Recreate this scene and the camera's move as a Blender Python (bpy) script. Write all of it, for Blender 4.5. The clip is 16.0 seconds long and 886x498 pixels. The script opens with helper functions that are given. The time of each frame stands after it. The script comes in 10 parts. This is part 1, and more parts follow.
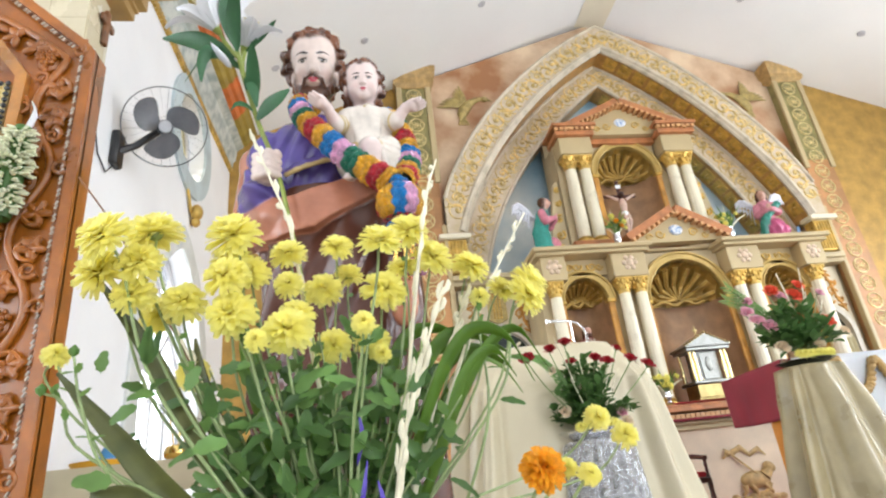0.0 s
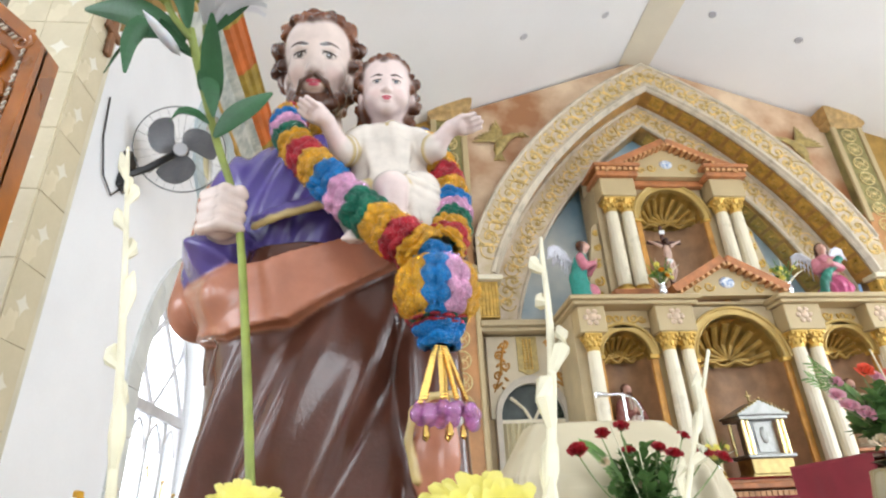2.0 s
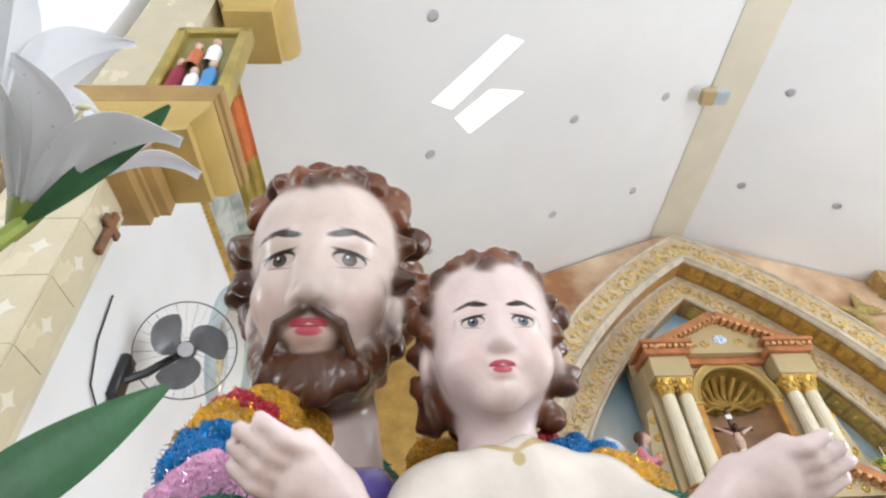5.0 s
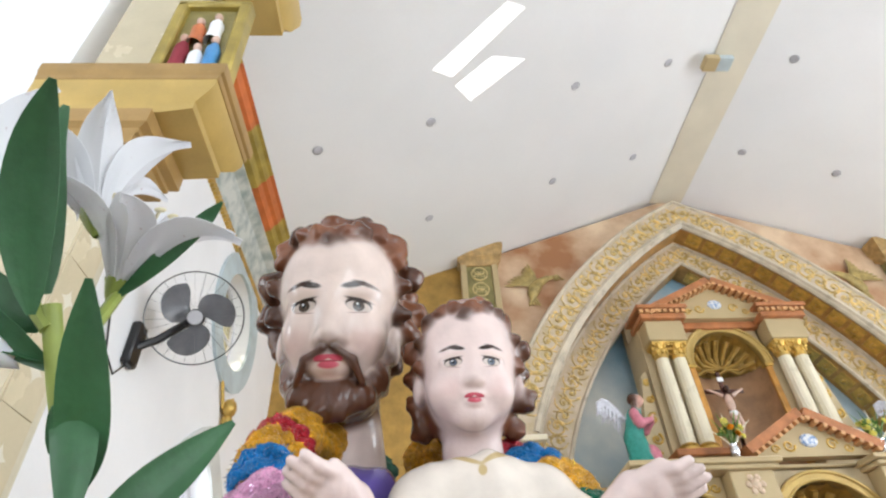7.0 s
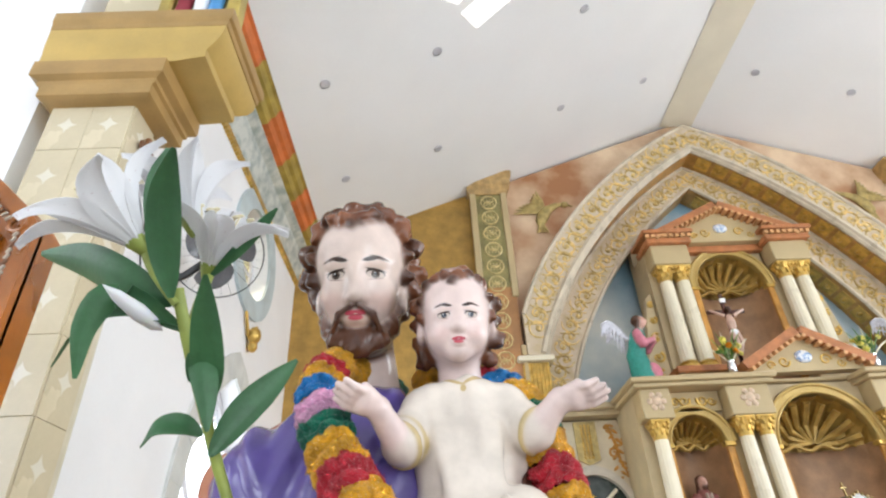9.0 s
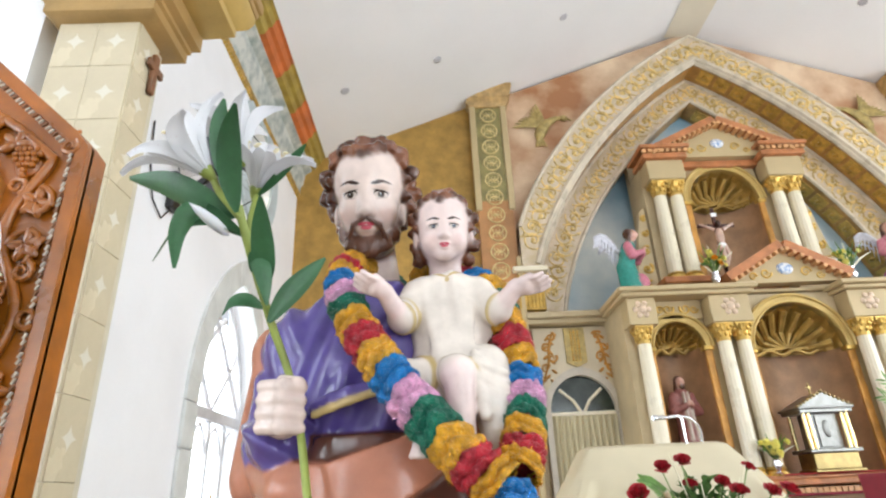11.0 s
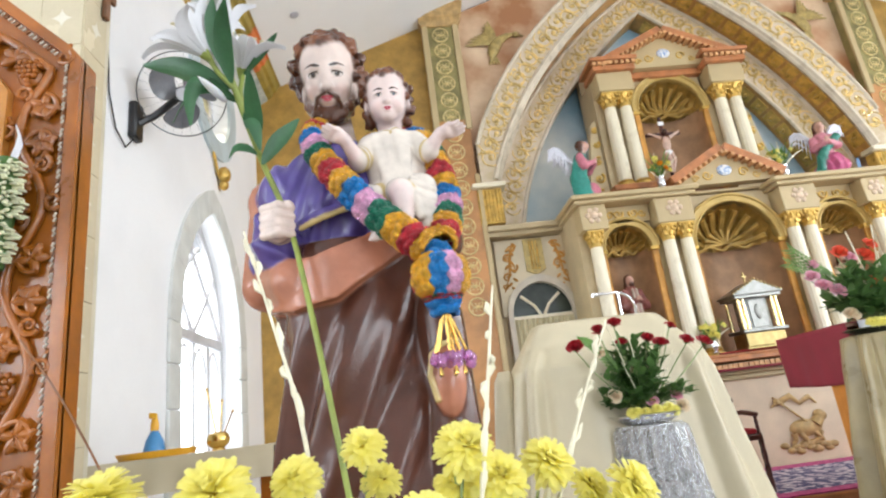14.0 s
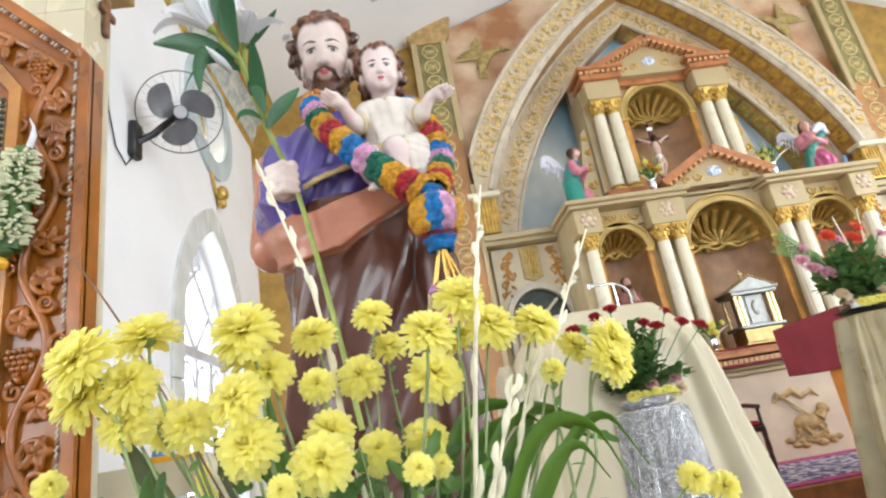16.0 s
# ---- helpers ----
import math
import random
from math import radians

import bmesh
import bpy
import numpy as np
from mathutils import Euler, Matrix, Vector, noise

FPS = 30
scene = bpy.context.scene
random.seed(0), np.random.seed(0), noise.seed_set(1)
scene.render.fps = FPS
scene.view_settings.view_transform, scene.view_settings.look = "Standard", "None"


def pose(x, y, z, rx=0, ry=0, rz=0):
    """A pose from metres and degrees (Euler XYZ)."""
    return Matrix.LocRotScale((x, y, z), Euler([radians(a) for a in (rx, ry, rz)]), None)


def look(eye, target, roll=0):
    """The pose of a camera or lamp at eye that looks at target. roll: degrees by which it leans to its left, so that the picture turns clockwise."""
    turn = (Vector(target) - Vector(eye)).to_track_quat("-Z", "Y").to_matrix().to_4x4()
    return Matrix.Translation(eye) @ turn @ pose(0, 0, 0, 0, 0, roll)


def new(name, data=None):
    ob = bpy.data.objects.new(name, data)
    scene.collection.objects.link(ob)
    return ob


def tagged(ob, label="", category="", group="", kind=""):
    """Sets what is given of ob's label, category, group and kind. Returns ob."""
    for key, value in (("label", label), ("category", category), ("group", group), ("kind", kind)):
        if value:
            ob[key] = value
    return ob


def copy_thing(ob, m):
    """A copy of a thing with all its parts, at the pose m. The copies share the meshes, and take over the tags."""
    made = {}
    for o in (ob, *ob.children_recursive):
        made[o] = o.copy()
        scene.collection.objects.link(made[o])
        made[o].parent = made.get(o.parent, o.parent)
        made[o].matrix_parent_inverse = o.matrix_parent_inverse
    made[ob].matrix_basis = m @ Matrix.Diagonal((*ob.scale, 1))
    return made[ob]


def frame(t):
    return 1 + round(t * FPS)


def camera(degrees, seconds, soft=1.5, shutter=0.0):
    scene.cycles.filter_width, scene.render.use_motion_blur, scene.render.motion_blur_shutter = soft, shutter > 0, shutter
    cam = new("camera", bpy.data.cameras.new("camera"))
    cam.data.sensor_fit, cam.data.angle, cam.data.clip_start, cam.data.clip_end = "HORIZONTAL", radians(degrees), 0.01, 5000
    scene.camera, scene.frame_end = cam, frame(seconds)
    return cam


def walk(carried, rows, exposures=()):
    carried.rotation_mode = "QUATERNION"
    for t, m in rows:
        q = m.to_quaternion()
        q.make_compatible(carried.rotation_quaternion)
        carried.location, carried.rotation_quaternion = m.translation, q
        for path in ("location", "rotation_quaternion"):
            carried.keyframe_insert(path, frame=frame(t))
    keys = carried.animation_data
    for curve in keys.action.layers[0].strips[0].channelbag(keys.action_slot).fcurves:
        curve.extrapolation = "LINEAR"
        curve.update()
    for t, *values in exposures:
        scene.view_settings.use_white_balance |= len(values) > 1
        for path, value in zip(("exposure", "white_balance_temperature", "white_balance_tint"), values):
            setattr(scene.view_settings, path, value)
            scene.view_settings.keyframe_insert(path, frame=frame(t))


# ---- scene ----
EXPOSURES = [(0.0, 0.12), (2.5, 0.0), (5.0, -0.04), (9.0, -0.02), (12.0, 0.07), (16.0, 0.07)]
cam = camera(75.1, 16.0, soft=2.2)
PATH = [
    (0, (0.022, 0.02, 0.838), (0.295, 1.848, 1.602), -6.5),
    (0.5, (0.03, 0.076, 0.885), (0.26, 1.904, 1.663), -5.0),
    (1, (0.031, 0.177, 0.95), (0.234, 1.997, 1.752), -4.3),
    (1.5, (0.041, 0.301, 1.012), (0.249, 2.112, 1.835), -3.8),
    (2, (0.046, 0.43, 1.119), (0.231, 2.218, 1.994), -2.7),
    (2.5, (0.037, 0.543, 1.219), (0.185, 2.291, 2.18), -2.7),
    (3, (0.032, 0.652, 1.294), (0.142, 2.364, 2.322), -2.0),
    (3.5, (0.02, 0.771, 1.391), (0.111, 2.391, 2.561), -2.0),
    (4, (0.013, 0.855, 1.458), (0.127, 2.407, 2.714), -2.1),
    (4.5, (-0.004, 0.876, 1.528), (0.101, 2.342, 2.884), -3.7),
    (5, (-0.008, 0.855, 1.554), (0.097, 2.307, 2.925), -3.6),
    (5.2, (-0.009, 0.843, 1.555), (0.095, 2.293, 2.929), -3.4),
    (7.3, (0.002, 0.707, 1.532), (0.098, 2.274, 2.771), -3.1),
    (7.5, (0.005, 0.693, 1.527), (0.093, 2.277, 2.745), -3.0),
    (8, (0.009, 0.655, 1.505), (0.077, 2.278, 2.671), -3.0),
    (8.5, (0.012, 0.61, 1.495), (0.065, 2.267, 2.613), -2.8),
    (9, (0.012, 0.551, 1.478), (0.065, 2.245, 2.541), -3.2),
    (9.2, (0.013, 0.541, 1.474), (0.058, 2.261, 2.493), -2.9),
    (11.3, (0.022, 0.343, 1.371), (0.064, 2.191, 2.133), -2.6),
    (11.5, (0.02, 0.328, 1.359), (0.069, 2.187, 2.095), -3.1),
    (12, (0.018, 0.294, 1.323), (0.084, 2.177, 1.995), -3.5),
    (12.5, (0.024, 0.256, 1.288), (0.104, 2.151, 1.921), -4.9),
    (13, (0.037, 0.196, 1.249), (0.127, 2.104, 1.84), -4.8),
    (13.5, (0.043, 0.158, 1.195), (0.193, 2.064, 1.781), -6.9),
    (14, (0.041, 0.136, 1.138), (0.184, 2.051, 1.699), -7.1),
    (14.5, (0.034, 0.121, 1.088), (0.178, 2.033, 1.656), -8.1),
    (15, (0.028, 0.109, 1.046), (0.205, 2.003, 1.663), -9.5),
    (15.5, (0.025, 0.105, 1.008), (0.213, 1.995, 1.635), -10.2),
    (16, (0.024, 0.107, 0.992), (0.183, 1.999, 1.62), -9.6),
]
walk(cam, [(t, look(eye, target, roll)) for t, eye, target, roll in PATH], EXPOSURES)

# ---- world and large lights ----
world = bpy.data.worlds.new("world")
scene.world = world
world.use_nodes = True
wn = world.node_tree.nodes
sky = wn.new("ShaderNodeTexSky")
sky.sky_type, sky.sun_disc, sky.sun_elevation, sky.sun_rotation = "NISHITA", False, radians(48), radians(250)
world.node_tree.links.new(sky.outputs["Color"], wn["Background"].inputs["Color"])
wn["Background"].inputs["Strength"].default_value = 0.12


def sun_lamp(direction, strength, angle):
    d = bpy.data.lights.new("sun", "SUN")
    d.energy, d.angle, d.color = strength, radians(angle), (1.0, 0.95, 0.88)
    ob = new("sun", d)
    ob.rotation_euler = Vector(direction).to_track_quat("-Z", "Y").to_euler()
    return ob


def window_lamp(name, place, target, w, h, power, color=(0.865, 0.935, 1.0)):
    """An area lamp that stands in for daylight at one opening."""
    d = bpy.data.lights.new(name, "AREA")
    d.shape, d.size, d.size_y, d.energy, d.color = "RECTANGLE", w, h, power, color
    ob = new(name, d)
    ob.matrix_world = look(place, target)
    return ob


sun_lamp((0.75, 0.25, -0.9), 3.0, 0.5)

# ---- materials ----
def mat(name, col, rough=0.5, metal=0.0, var=0.12, scale=6.0, fine=70.0, bump=0.15, depth=0.002, col2=None, mix=0.5, sharp=0.15, coat=0.0, spec=0.5, trans=0.0, alpha=1.0, rvar=0.12, island=0.0, sss=0.0):
    m = bpy.data.materials.new(name)
    m.use_nodes = True
    nt = m.node_tree
    b = nt.nodes["Principled BSDF"]
    link = nt.links.new
    tc = nt.nodes.new("ShaderNodeTexCoord")
    n1, n2 = nt.nodes.new("ShaderNodeTexNoise"), nt.nodes.new("ShaderNodeTexNoise")
    n1.inputs["Scale"].default_value, n1.inputs["Detail"].default_value = scale, 6
    n2.inputs["Scale"].default_value, n2.inputs["Detail"].default_value = fine, 4
    link(tc.outputs["Object"], n1.inputs["Vector"])
    link(tc.outputs["Object"], n2.inputs["Vector"])
    ramp = nt.nodes.new("ShaderNodeValToRGB")
    a = [max(0, c * (1 - var)) for c in col]
    z = [min(1, c * (1 + var)) for c in col] if col2 is None else col2
    ramp.color_ramp.elements[0].position, ramp.color_ramp.elements[1].position = mix - sharp, mix + sharp
    ramp.color_ramp.elements[0].color, ramp.color_ramp.elements[1].color = (*a, 1), (*z, 1)
    link(n1.outputs["Fac"], ramp.inputs["Fac"])
    out = ramp.outputs["Color"]
    hsv = nt.nodes.new("ShaderNodeHueSaturation")
    mr = nt.nodes.new("ShaderNodeMapRange")
    mr.inputs["To Min"].default_value, mr.inputs["To Max"].default_value = 1 - var * 0.7, 1 + var * 0.7
    link(n2.outputs["Fac"], mr.inputs["Value"])
    val = mr.outputs["Result"]
    if island:
        geo, mi, mul = nt.nodes.new("ShaderNodeNewGeometry"), nt.nodes.new("ShaderNodeMapRange"), nt.nodes.new("ShaderNodeMath")
        mi.inputs["To Min"].default_value, mi.inputs["To Max"].default_value = 1 - island, 1 + island
        mul.operation = "MULTIPLY"
        link(geo.outputs["Random Per Island"], mi.inputs["Value"])
        link(mi.outputs["Result"], mul.inputs[0])
        link(val, mul.inputs[1])
        val = mul.outputs["Value"]
    link(val, hsv.inputs["Value"])
    link(out, hsv.inputs["Color"])
    link(hsv.outputs["Color"], b.inputs["Base Color"])
    rr = nt.nodes.new("ShaderNodeMapRange")
    rr.inputs["To Min"].default_value, rr.inputs["To Max"].default_value = max(0.02, rough - rvar), min(1, rough + rvar)
    link(n1.outputs["Fac"], rr.inputs["Value"])
    link(rr.outputs["Result"], b.inputs["Roughness"])
    if bump:
        bp = nt.nodes.new("ShaderNodeBump")
        bp.inputs["Strength"].default_value, bp.inputs["Distance"].default_value = bump, depth
        link(n2.outputs["Fac"], bp.inputs["Height"])
        link(bp.outputs["Normal"], b.inputs["Normal"])
    b.inputs["Metallic"].default_value = metal
    b.inputs["Specular IOR Level"].default_value = spec
    b.inputs["Coat Weight"].default_value, b.inputs["Coat Roughness"].default_value = coat, 0.08
    b.inputs["Transmission Weight"].default_value = trans
    b.inputs["Subsurface Weight"].default_value = sss
    if sss:
        b.inputs["Subsurface Radius"].default_value = (0.004, 0.003, 0.002)
    b.inputs["Alpha"].default_value = alpha
    return m


M = {}
M["white"] = mat("white_wall_paint", (0.89, 0.89, 0.90), 0.55, var=0.03, scale=1.5, fine=40, bump=0.06)
M["ceiling"] = mat("glossy_ceiling_paint", (0.92, 0.92, 0.92), 0.16, var=0.02, scale=0.8, fine=30, bump=0.02, rvar=0.05)
M["cream"] = mat("cream_paint", (0.50, 0.38, 0.20), 0.45, var=0.05, scale=3)
M["creamcol"] = mat("cream_gloss_column", (0.78, 0.70, 0.52), 0.3, var=0.04, scale=5)
M["ceiltrim"] = mat("pale_cream_ceiling_band", (0.78, 0.72, 0.58), 0.35, var=0.04, scale=2)
M["beige"] = mat("beige_plaster", (0.52, 0.41, 0.24), 0.55, var=0.12, scale=3)
M["gold"] = mat("gold_paint", (0.62, 0.40, 0.10), 0.32, metal=0.55, var=0.25, scale=9, bump=0.3)
M["oldgold"] = mat("dull_gold_paint", (0.40, 0.25, 0.09), 0.45, metal=0.2, var=0.12, scale=5, bump=0.3)
M["goldwall"] = mat("gold_sponged_wall", (0.42, 0.245, 0.055), 0.5, metal=0.15, var=0.2, scale=5, fine=25, bump=0.4, depth=0.006)
M["marble"] = mat("painted_cloud_spandrel", (0.46, 0.20, 0.08), 0.45, var=0.15, scale=1.5, col2=(0.80, 0.60, 0.40), mix=0.49, sharp=0.17)
M["bandbase"] = mat("cream_gold_band", (0.58, 0.45, 0.27), 0.22, var=0.1, scale=7, col2=(0.66, 0.54, 0.40), coat=0.4)
M["bandgold"] = mat("soft_gold_scroll", (0.66, 0.46, 0.16), 0.28, metal=0.2, var=0.25, scale=9, bump=0.3, coat=0.3)
M["bandedge"] = mat("beige_edge_moulding", (0.60, 0.51, 0.38), 0.3, var=0.12, scale=6, coat=0.3)
M["soffit"] = mat("brown_gold_soffit", (0.50, 0.28, 0.08), 0.35, metal=0.2, var=0.25, scale=6)
M["blue"] = mat("painted_sky", (0.24, 0.40, 0.50), 0.55, var=0.1, scale=0.9, col2=(0.68, 0.70, 0.66), mix=0.56, sharp=0.16)
M["terracotta"] = mat("terracotta_moulding", (0.45, 0.17, 0.06), 0.45, var=0.2, scale=8)
M["nichewall"] = mat("brown_niche_paint", (0.36, 0.20, 0.10), 0.55, var=0.2, scale=5)
M["wood"] = mat("varnished_teak", (0.30, 0.088, 0.006), 0.3, var=0.3, scale=7, fine=40, coat=0.25, bump=0.2)
M["darkwood"] = mat("dark_varnished_wood", (0.08, 0.025, 0.018), 0.3, var=0.3, scale=8, coat=0.4)
M["tile"] = mat("cream_wall_tile", (0.60, 0.52, 0.36), 0.25, var=0.06, scale=4)
def motif(m, size, colour):
    """A pale four-petalled figure in the middle of each tile."""
    nt = m.node_tree
    add, link, b = nt.nodes.new, nt.links.new, nt.nodes["Principled BSDF"]
    tc, sep, no = add("ShaderNodeTexCoord"), add("ShaderNodeSeparateXYZ"), add("ShaderNodeTexNoise")
    no.inputs["Scale"].default_value = 60
    link(tc.outputs["Object"], sep.inputs[0])
    link(tc.outputs["Object"], no.inputs["Vector"])

    def op(kind, a, c):
        q = add("ShaderNodeMath")
        q.operation = kind
        for i, v in enumerate((a, c)):
            if isinstance(v, (int, float)):
                q.inputs[i].default_value = v
            else:
                link(v, q.inputs[i])
        return q.outputs[0]
    ax, az = op("ABSOLUTE", sep.outputs[0], 0), op("ABSOLUTE", sep.outputs[2], 0)
    r = op("ADD", op("POWER", op("ADD", ax, 0.0005), 0.6), op("POWER", op("ADD", az, 0.0005), 0.6))
    f = op("LESS_THAN", op("ADD", r, op("MULTIPLY", no.outputs["Fac"], 0.04)), size ** 0.6 * 1.25)
    mx = add("ShaderNodeMix")
    mx.data_type = "RGBA"
    old = b.inputs["Base Color"].links[0].from_socket
    link(op("MULTIPLY", f, 0.6), mx.inputs["Factor"])
    link(old, mx.inputs["A"])
    mx.inputs["B"].default_value = (*colour, 1)
    link(mx.outputs["Result"], b.inputs["Base Color"])


motif(M["tile"], 0.045, (0.80, 0.78, 0.70))
M["grout"] = mat("tile_joint", (0.55, 0.50, 0.38), 0.8, var=0.1)
M["floor"] = mat("polished_floor", (0.36, 0.33, 0.30), 0.2, var=0.05, scale=2)
M["carpet"] = mat("patterned_carpet", (0.10, 0.09, 0.22), 0.95, var=0.3, scale=14, col2=(0.62, 0.52, 0.56), mix=0.52, sharp=0.03, bump=0.6)
M["carpetedge"] = mat("magenta_carpet_border", (0.45, 0.06, 0.18), 0.95, var=0.3, scale=30, bump=0.6)
M["stone"] = mat("grey_white_stone", (0.66, 0.67, 0.64), 0.55, var=0.08, scale=5)
M["greymarble"] = mat("grey_green_marbling", (0.40, 0.47, 0.45), 0.35, var=0.15, scale=7, col2=(0.64, 0.66, 0.61), sharp=0.12)
M["olive"] = mat("olive_gold_paint", (0.40, 0.30, 0.07), 0.4, metal=0.2, var=0.2)
M["orange"] = mat("orange_paint", (0.62, 0.17, 0.05), 0.4, var=0.2, scale=4)
M["glasswin"] = mat("window_glass", (0.95, 0.97, 1.0), 0.05, var=0.0, bump=0, trans=1.0)
M["frame"] = mat("grey_window_frame", (0.55, 0.54, 0.55), 0.5, var=0.1)
M["clothcream"] = mat("cream_satin_cloth", (0.62, 0.54, 0.37), 0.38, var=0.06, scale=3, fine=400, bump=0.1)
M["clothgold"] = mat("pale_gold_satin_cloth", (0.36, 0.29, 0.16), 0.3, var=0.15, scale=5, fine=400, bump=0.1)
M["maroon"] = mat("maroon_cloth", (0.28, 0.028, 0.045), 0.75, var=0.12, scale=5, fine=400)
M["orangecloth"] = mat("orange_cloth", (0.68, 0.26, 0.04), 0.7, var=0.12, scale=5, fine=400)
# near-white noise specks put the tissue's glints into its colour
M["silver"] = mat("silver_tissue_painted_glints", (0.46, 0.46, 0.47), 0.16, metal=1.0, var=0.12, scale=120, fine=130, bump=1.0, depth=0.02, col2=(0.97, 0.97, 0.98), sharp=0.10, rvar=0.06)
M["steel"] = mat("polished_steel", (0.72, 0.72, 0.74), 0.15, metal=1.0, var=0.05)
M["brass"] = mat("polished_brass", (0.72, 0.50, 0.16), 0.2, metal=1.0, var=0.1)
M["tabsilver"] = mat("dull_silver", (0.27, 0.265, 0.245), 0.4, metal=1.0, var=0.15, scale=14)
M["tabgold"] = mat("dull_gilt", (0.40, 0.30, 0.13), 0.4, metal=1.0, var=0.15, scale=14)
# emits only to imitate light thrown onto the ceiling; no fitting there
M["glow"] = mat("glowing_light_patch", (0.9, 0.9, 0.9), 0.4, var=0.02, bump=0)
M["glow"].node_tree.nodes["Principled BSDF"].inputs["Emission Color"].default_value = (1.0, 0.99, 0.96, 1)
M["glow"].node_tree.nodes["Principled BSDF"].inputs["Emission Strength"].default_value = 1.1
M["black"] = mat("black_plastic", (0.015, 0.015, 0.017), 0.35, var=0.2)

M["woodplain"] = mat("plain_brown_wood", (0.20, 0.085, 0.035), 0.5, var=0.3, scale=12)
M["fence"] = mat("pale_yellow_boards", (0.72, 0.48, 0.22), 0.6, var=0.12, scale=3, island=0.15)
M["bluestone"] = mat("pale_blue_stone_paint", (0.50, 0.58, 0.60), 0.5, var=0.12, scale=5)
M["amber"] = mat("amber_glass", (0.90, 0.75, 0.40), 0.15, var=0.2, scale=8, trans=0.9)
M["wire"] = mat("dark_wire", (0.09, 0.10, 0.11), 0.35, metal=0.8, var=0.1)
M["fanblade"] = mat("smoky_grey_blade", (0.15, 0.15, 0.165), 0.2, var=0.15, scale=9, alpha=0.82)
M["fangrey"] = mat("pale_grey_plastic", (0.50, 0.50, 0.53), 0.4, var=0.08)
M["lens"] = mat("frosted_lens", (0.52, 0.52, 0.56), 0.4, var=0.08)
M["yellow"] = mat("orange_yellow_plastic", (0.80, 0.42, 0.03), 0.35, var=0.12)
M["bluepl"] = mat("blue_plastic", (0.06, 0.26, 0.55), 0.35, var=0.12)
M["shell"] = mat("old_gold_shell", (0.40, 0.25, 0.06), 0.4, metal=0.35, var=0.25, scale=8, bump=0.2)
M["yellowgold"] = mat("yellow_gold_paint", (0.55, 0.38, 0.12), 0.38, metal=0.2, var=0.08, scale=5)
M["orangegold"] = mat("orange_gold_paint", (0.50, 0.24, 0.05), 0.35, metal=0.3, var=0.25, scale=6)
M["pinkgold"] = mat("pink_gold_paint", (0.62, 0.46, 0.32), 0.4, var=0.2, scale=20)
M["terracotta_light"] = mat("pale_terracotta", (0.62, 0.33, 0.14), 0.45, var=0.2, scale=10)
M["medallion"] = mat("blue_white_enamel", (0.25, 0.38, 0.62), 0.3, var=0.1, scale=30, col2=(0.78, 0.78, 0.78), sharp=0.08)
M["peach"] = mat("peach_cream_paint", (0.70, 0.54, 0.38), 0.5, var=0.08, scale=3)
M["red"] = mat("red_cloth", (0.42, 0.02, 0.03), 0.8, var=0.15, fine=300)
M["tangold"] = mat("tan_gold_paint", (0.46, 0.29, 0.11), 0.5, metal=0.1, var=0.25, scale=12)
M["brasspale"] = mat("pale_brass", (0.78, 0.64, 0.34), 0.2, metal=1.0, var=0.08)
M["skin"] = mat("statue_flesh_paint", (0.62, 0.42, 0.33), 0.35, var=0.08, scale=20)
M["hair"] = mat("statue_hair_paint", (0.07, 0.03, 0.02), 0.35, var=0.2)
M["olivepanel"] = mat("olive_green_panel", (0.26, 0.22, 0.08), 0.45, var=0.25, scale=5)
M["terrapanel"] = mat("terracotta_panel", (0.46, 0.22, 0.08), 0.45, var=0.25, scale=3)
M["palegold"] = mat("pale_gold_relief", (0.66, 0.52, 0.24), 0.35, metal=0.3, var=0.2, scale=12)
M["palecream"] = mat("pale_cream_panel", (0.62, 0.53, 0.37), 0.5, var=0.06, scale=4)
M["mauve"] = mat("grey_beige_frame", (0.52, 0.46, 0.37), 0.5, var=0.1, scale=6)
M["darkglass"] = mat("dark_green_glass", (0.025, 0.035, 0.025), 0.1, var=0.3, scale=9)
M["curtain"] = mat("pale_curtain", (0.60, 0.53, 0.34), 0.8, var=0.06, scale=5, fine=300)
M["dullgold"] = mat("dull_gold_relief", (0.42, 0.31, 0.11), 0.45, metal=0.25, var=0.25, scale=14)
M["goldbead"] = mat("gold_bead", (0.78, 0.50, 0.14), 0.18, metal=1.0, var=0.1)
M["crystal"] = mat("pink_crystal", (0.90, 0.40, 0.78), 0.05, var=0.2, scale=60, trans=0.7, spec=0.9)
M["lilystem"] = mat("pale_green_stem", (0.25, 0.30, 0.06), 0.5, var=0.2, scale=20)
M["lilyleaf"] = mat("artificial_leaf", (0.035, 0.12, 0.045), 0.42, var=0.3, scale=9, fine=160, bump=0.3, sss=0.1)
M["petalwhite"] = mat("white_silk_petal", (0.80, 0.80, 0.82), 0.6, var=0.03, scale=30, sss=0.25)
M["stamen"] = mat("pale_stamen", (0.70, 0.62, 0.40), 0.5, var=0.2)
M["woodlight"] = mat("light_varnished_teak", (0.40, 0.16, 0.025), 0.3, var=0.25, scale=7, coat=0.45)
M["cord"] = mat("white_cord", (0.50, 0.42, 0.33), 0.7, var=0.2, scale=60)
M["jasmine"] = mat("creamy_bud", (0.66, 0.66, 0.46), 0.6, var=0.15, scale=40, island=0.2, sss=0.2)
M["leafdark"] = mat("dark_leaf", (0.085, 0.17, 0.045), 0.45, var=0.3, scale=14, island=0.25)
M["leafmid"] = mat("fresh_leaf", (0.16, 0.30, 0.08), 0.5, var=0.3, scale=14, island=0.35, sss=0.1)
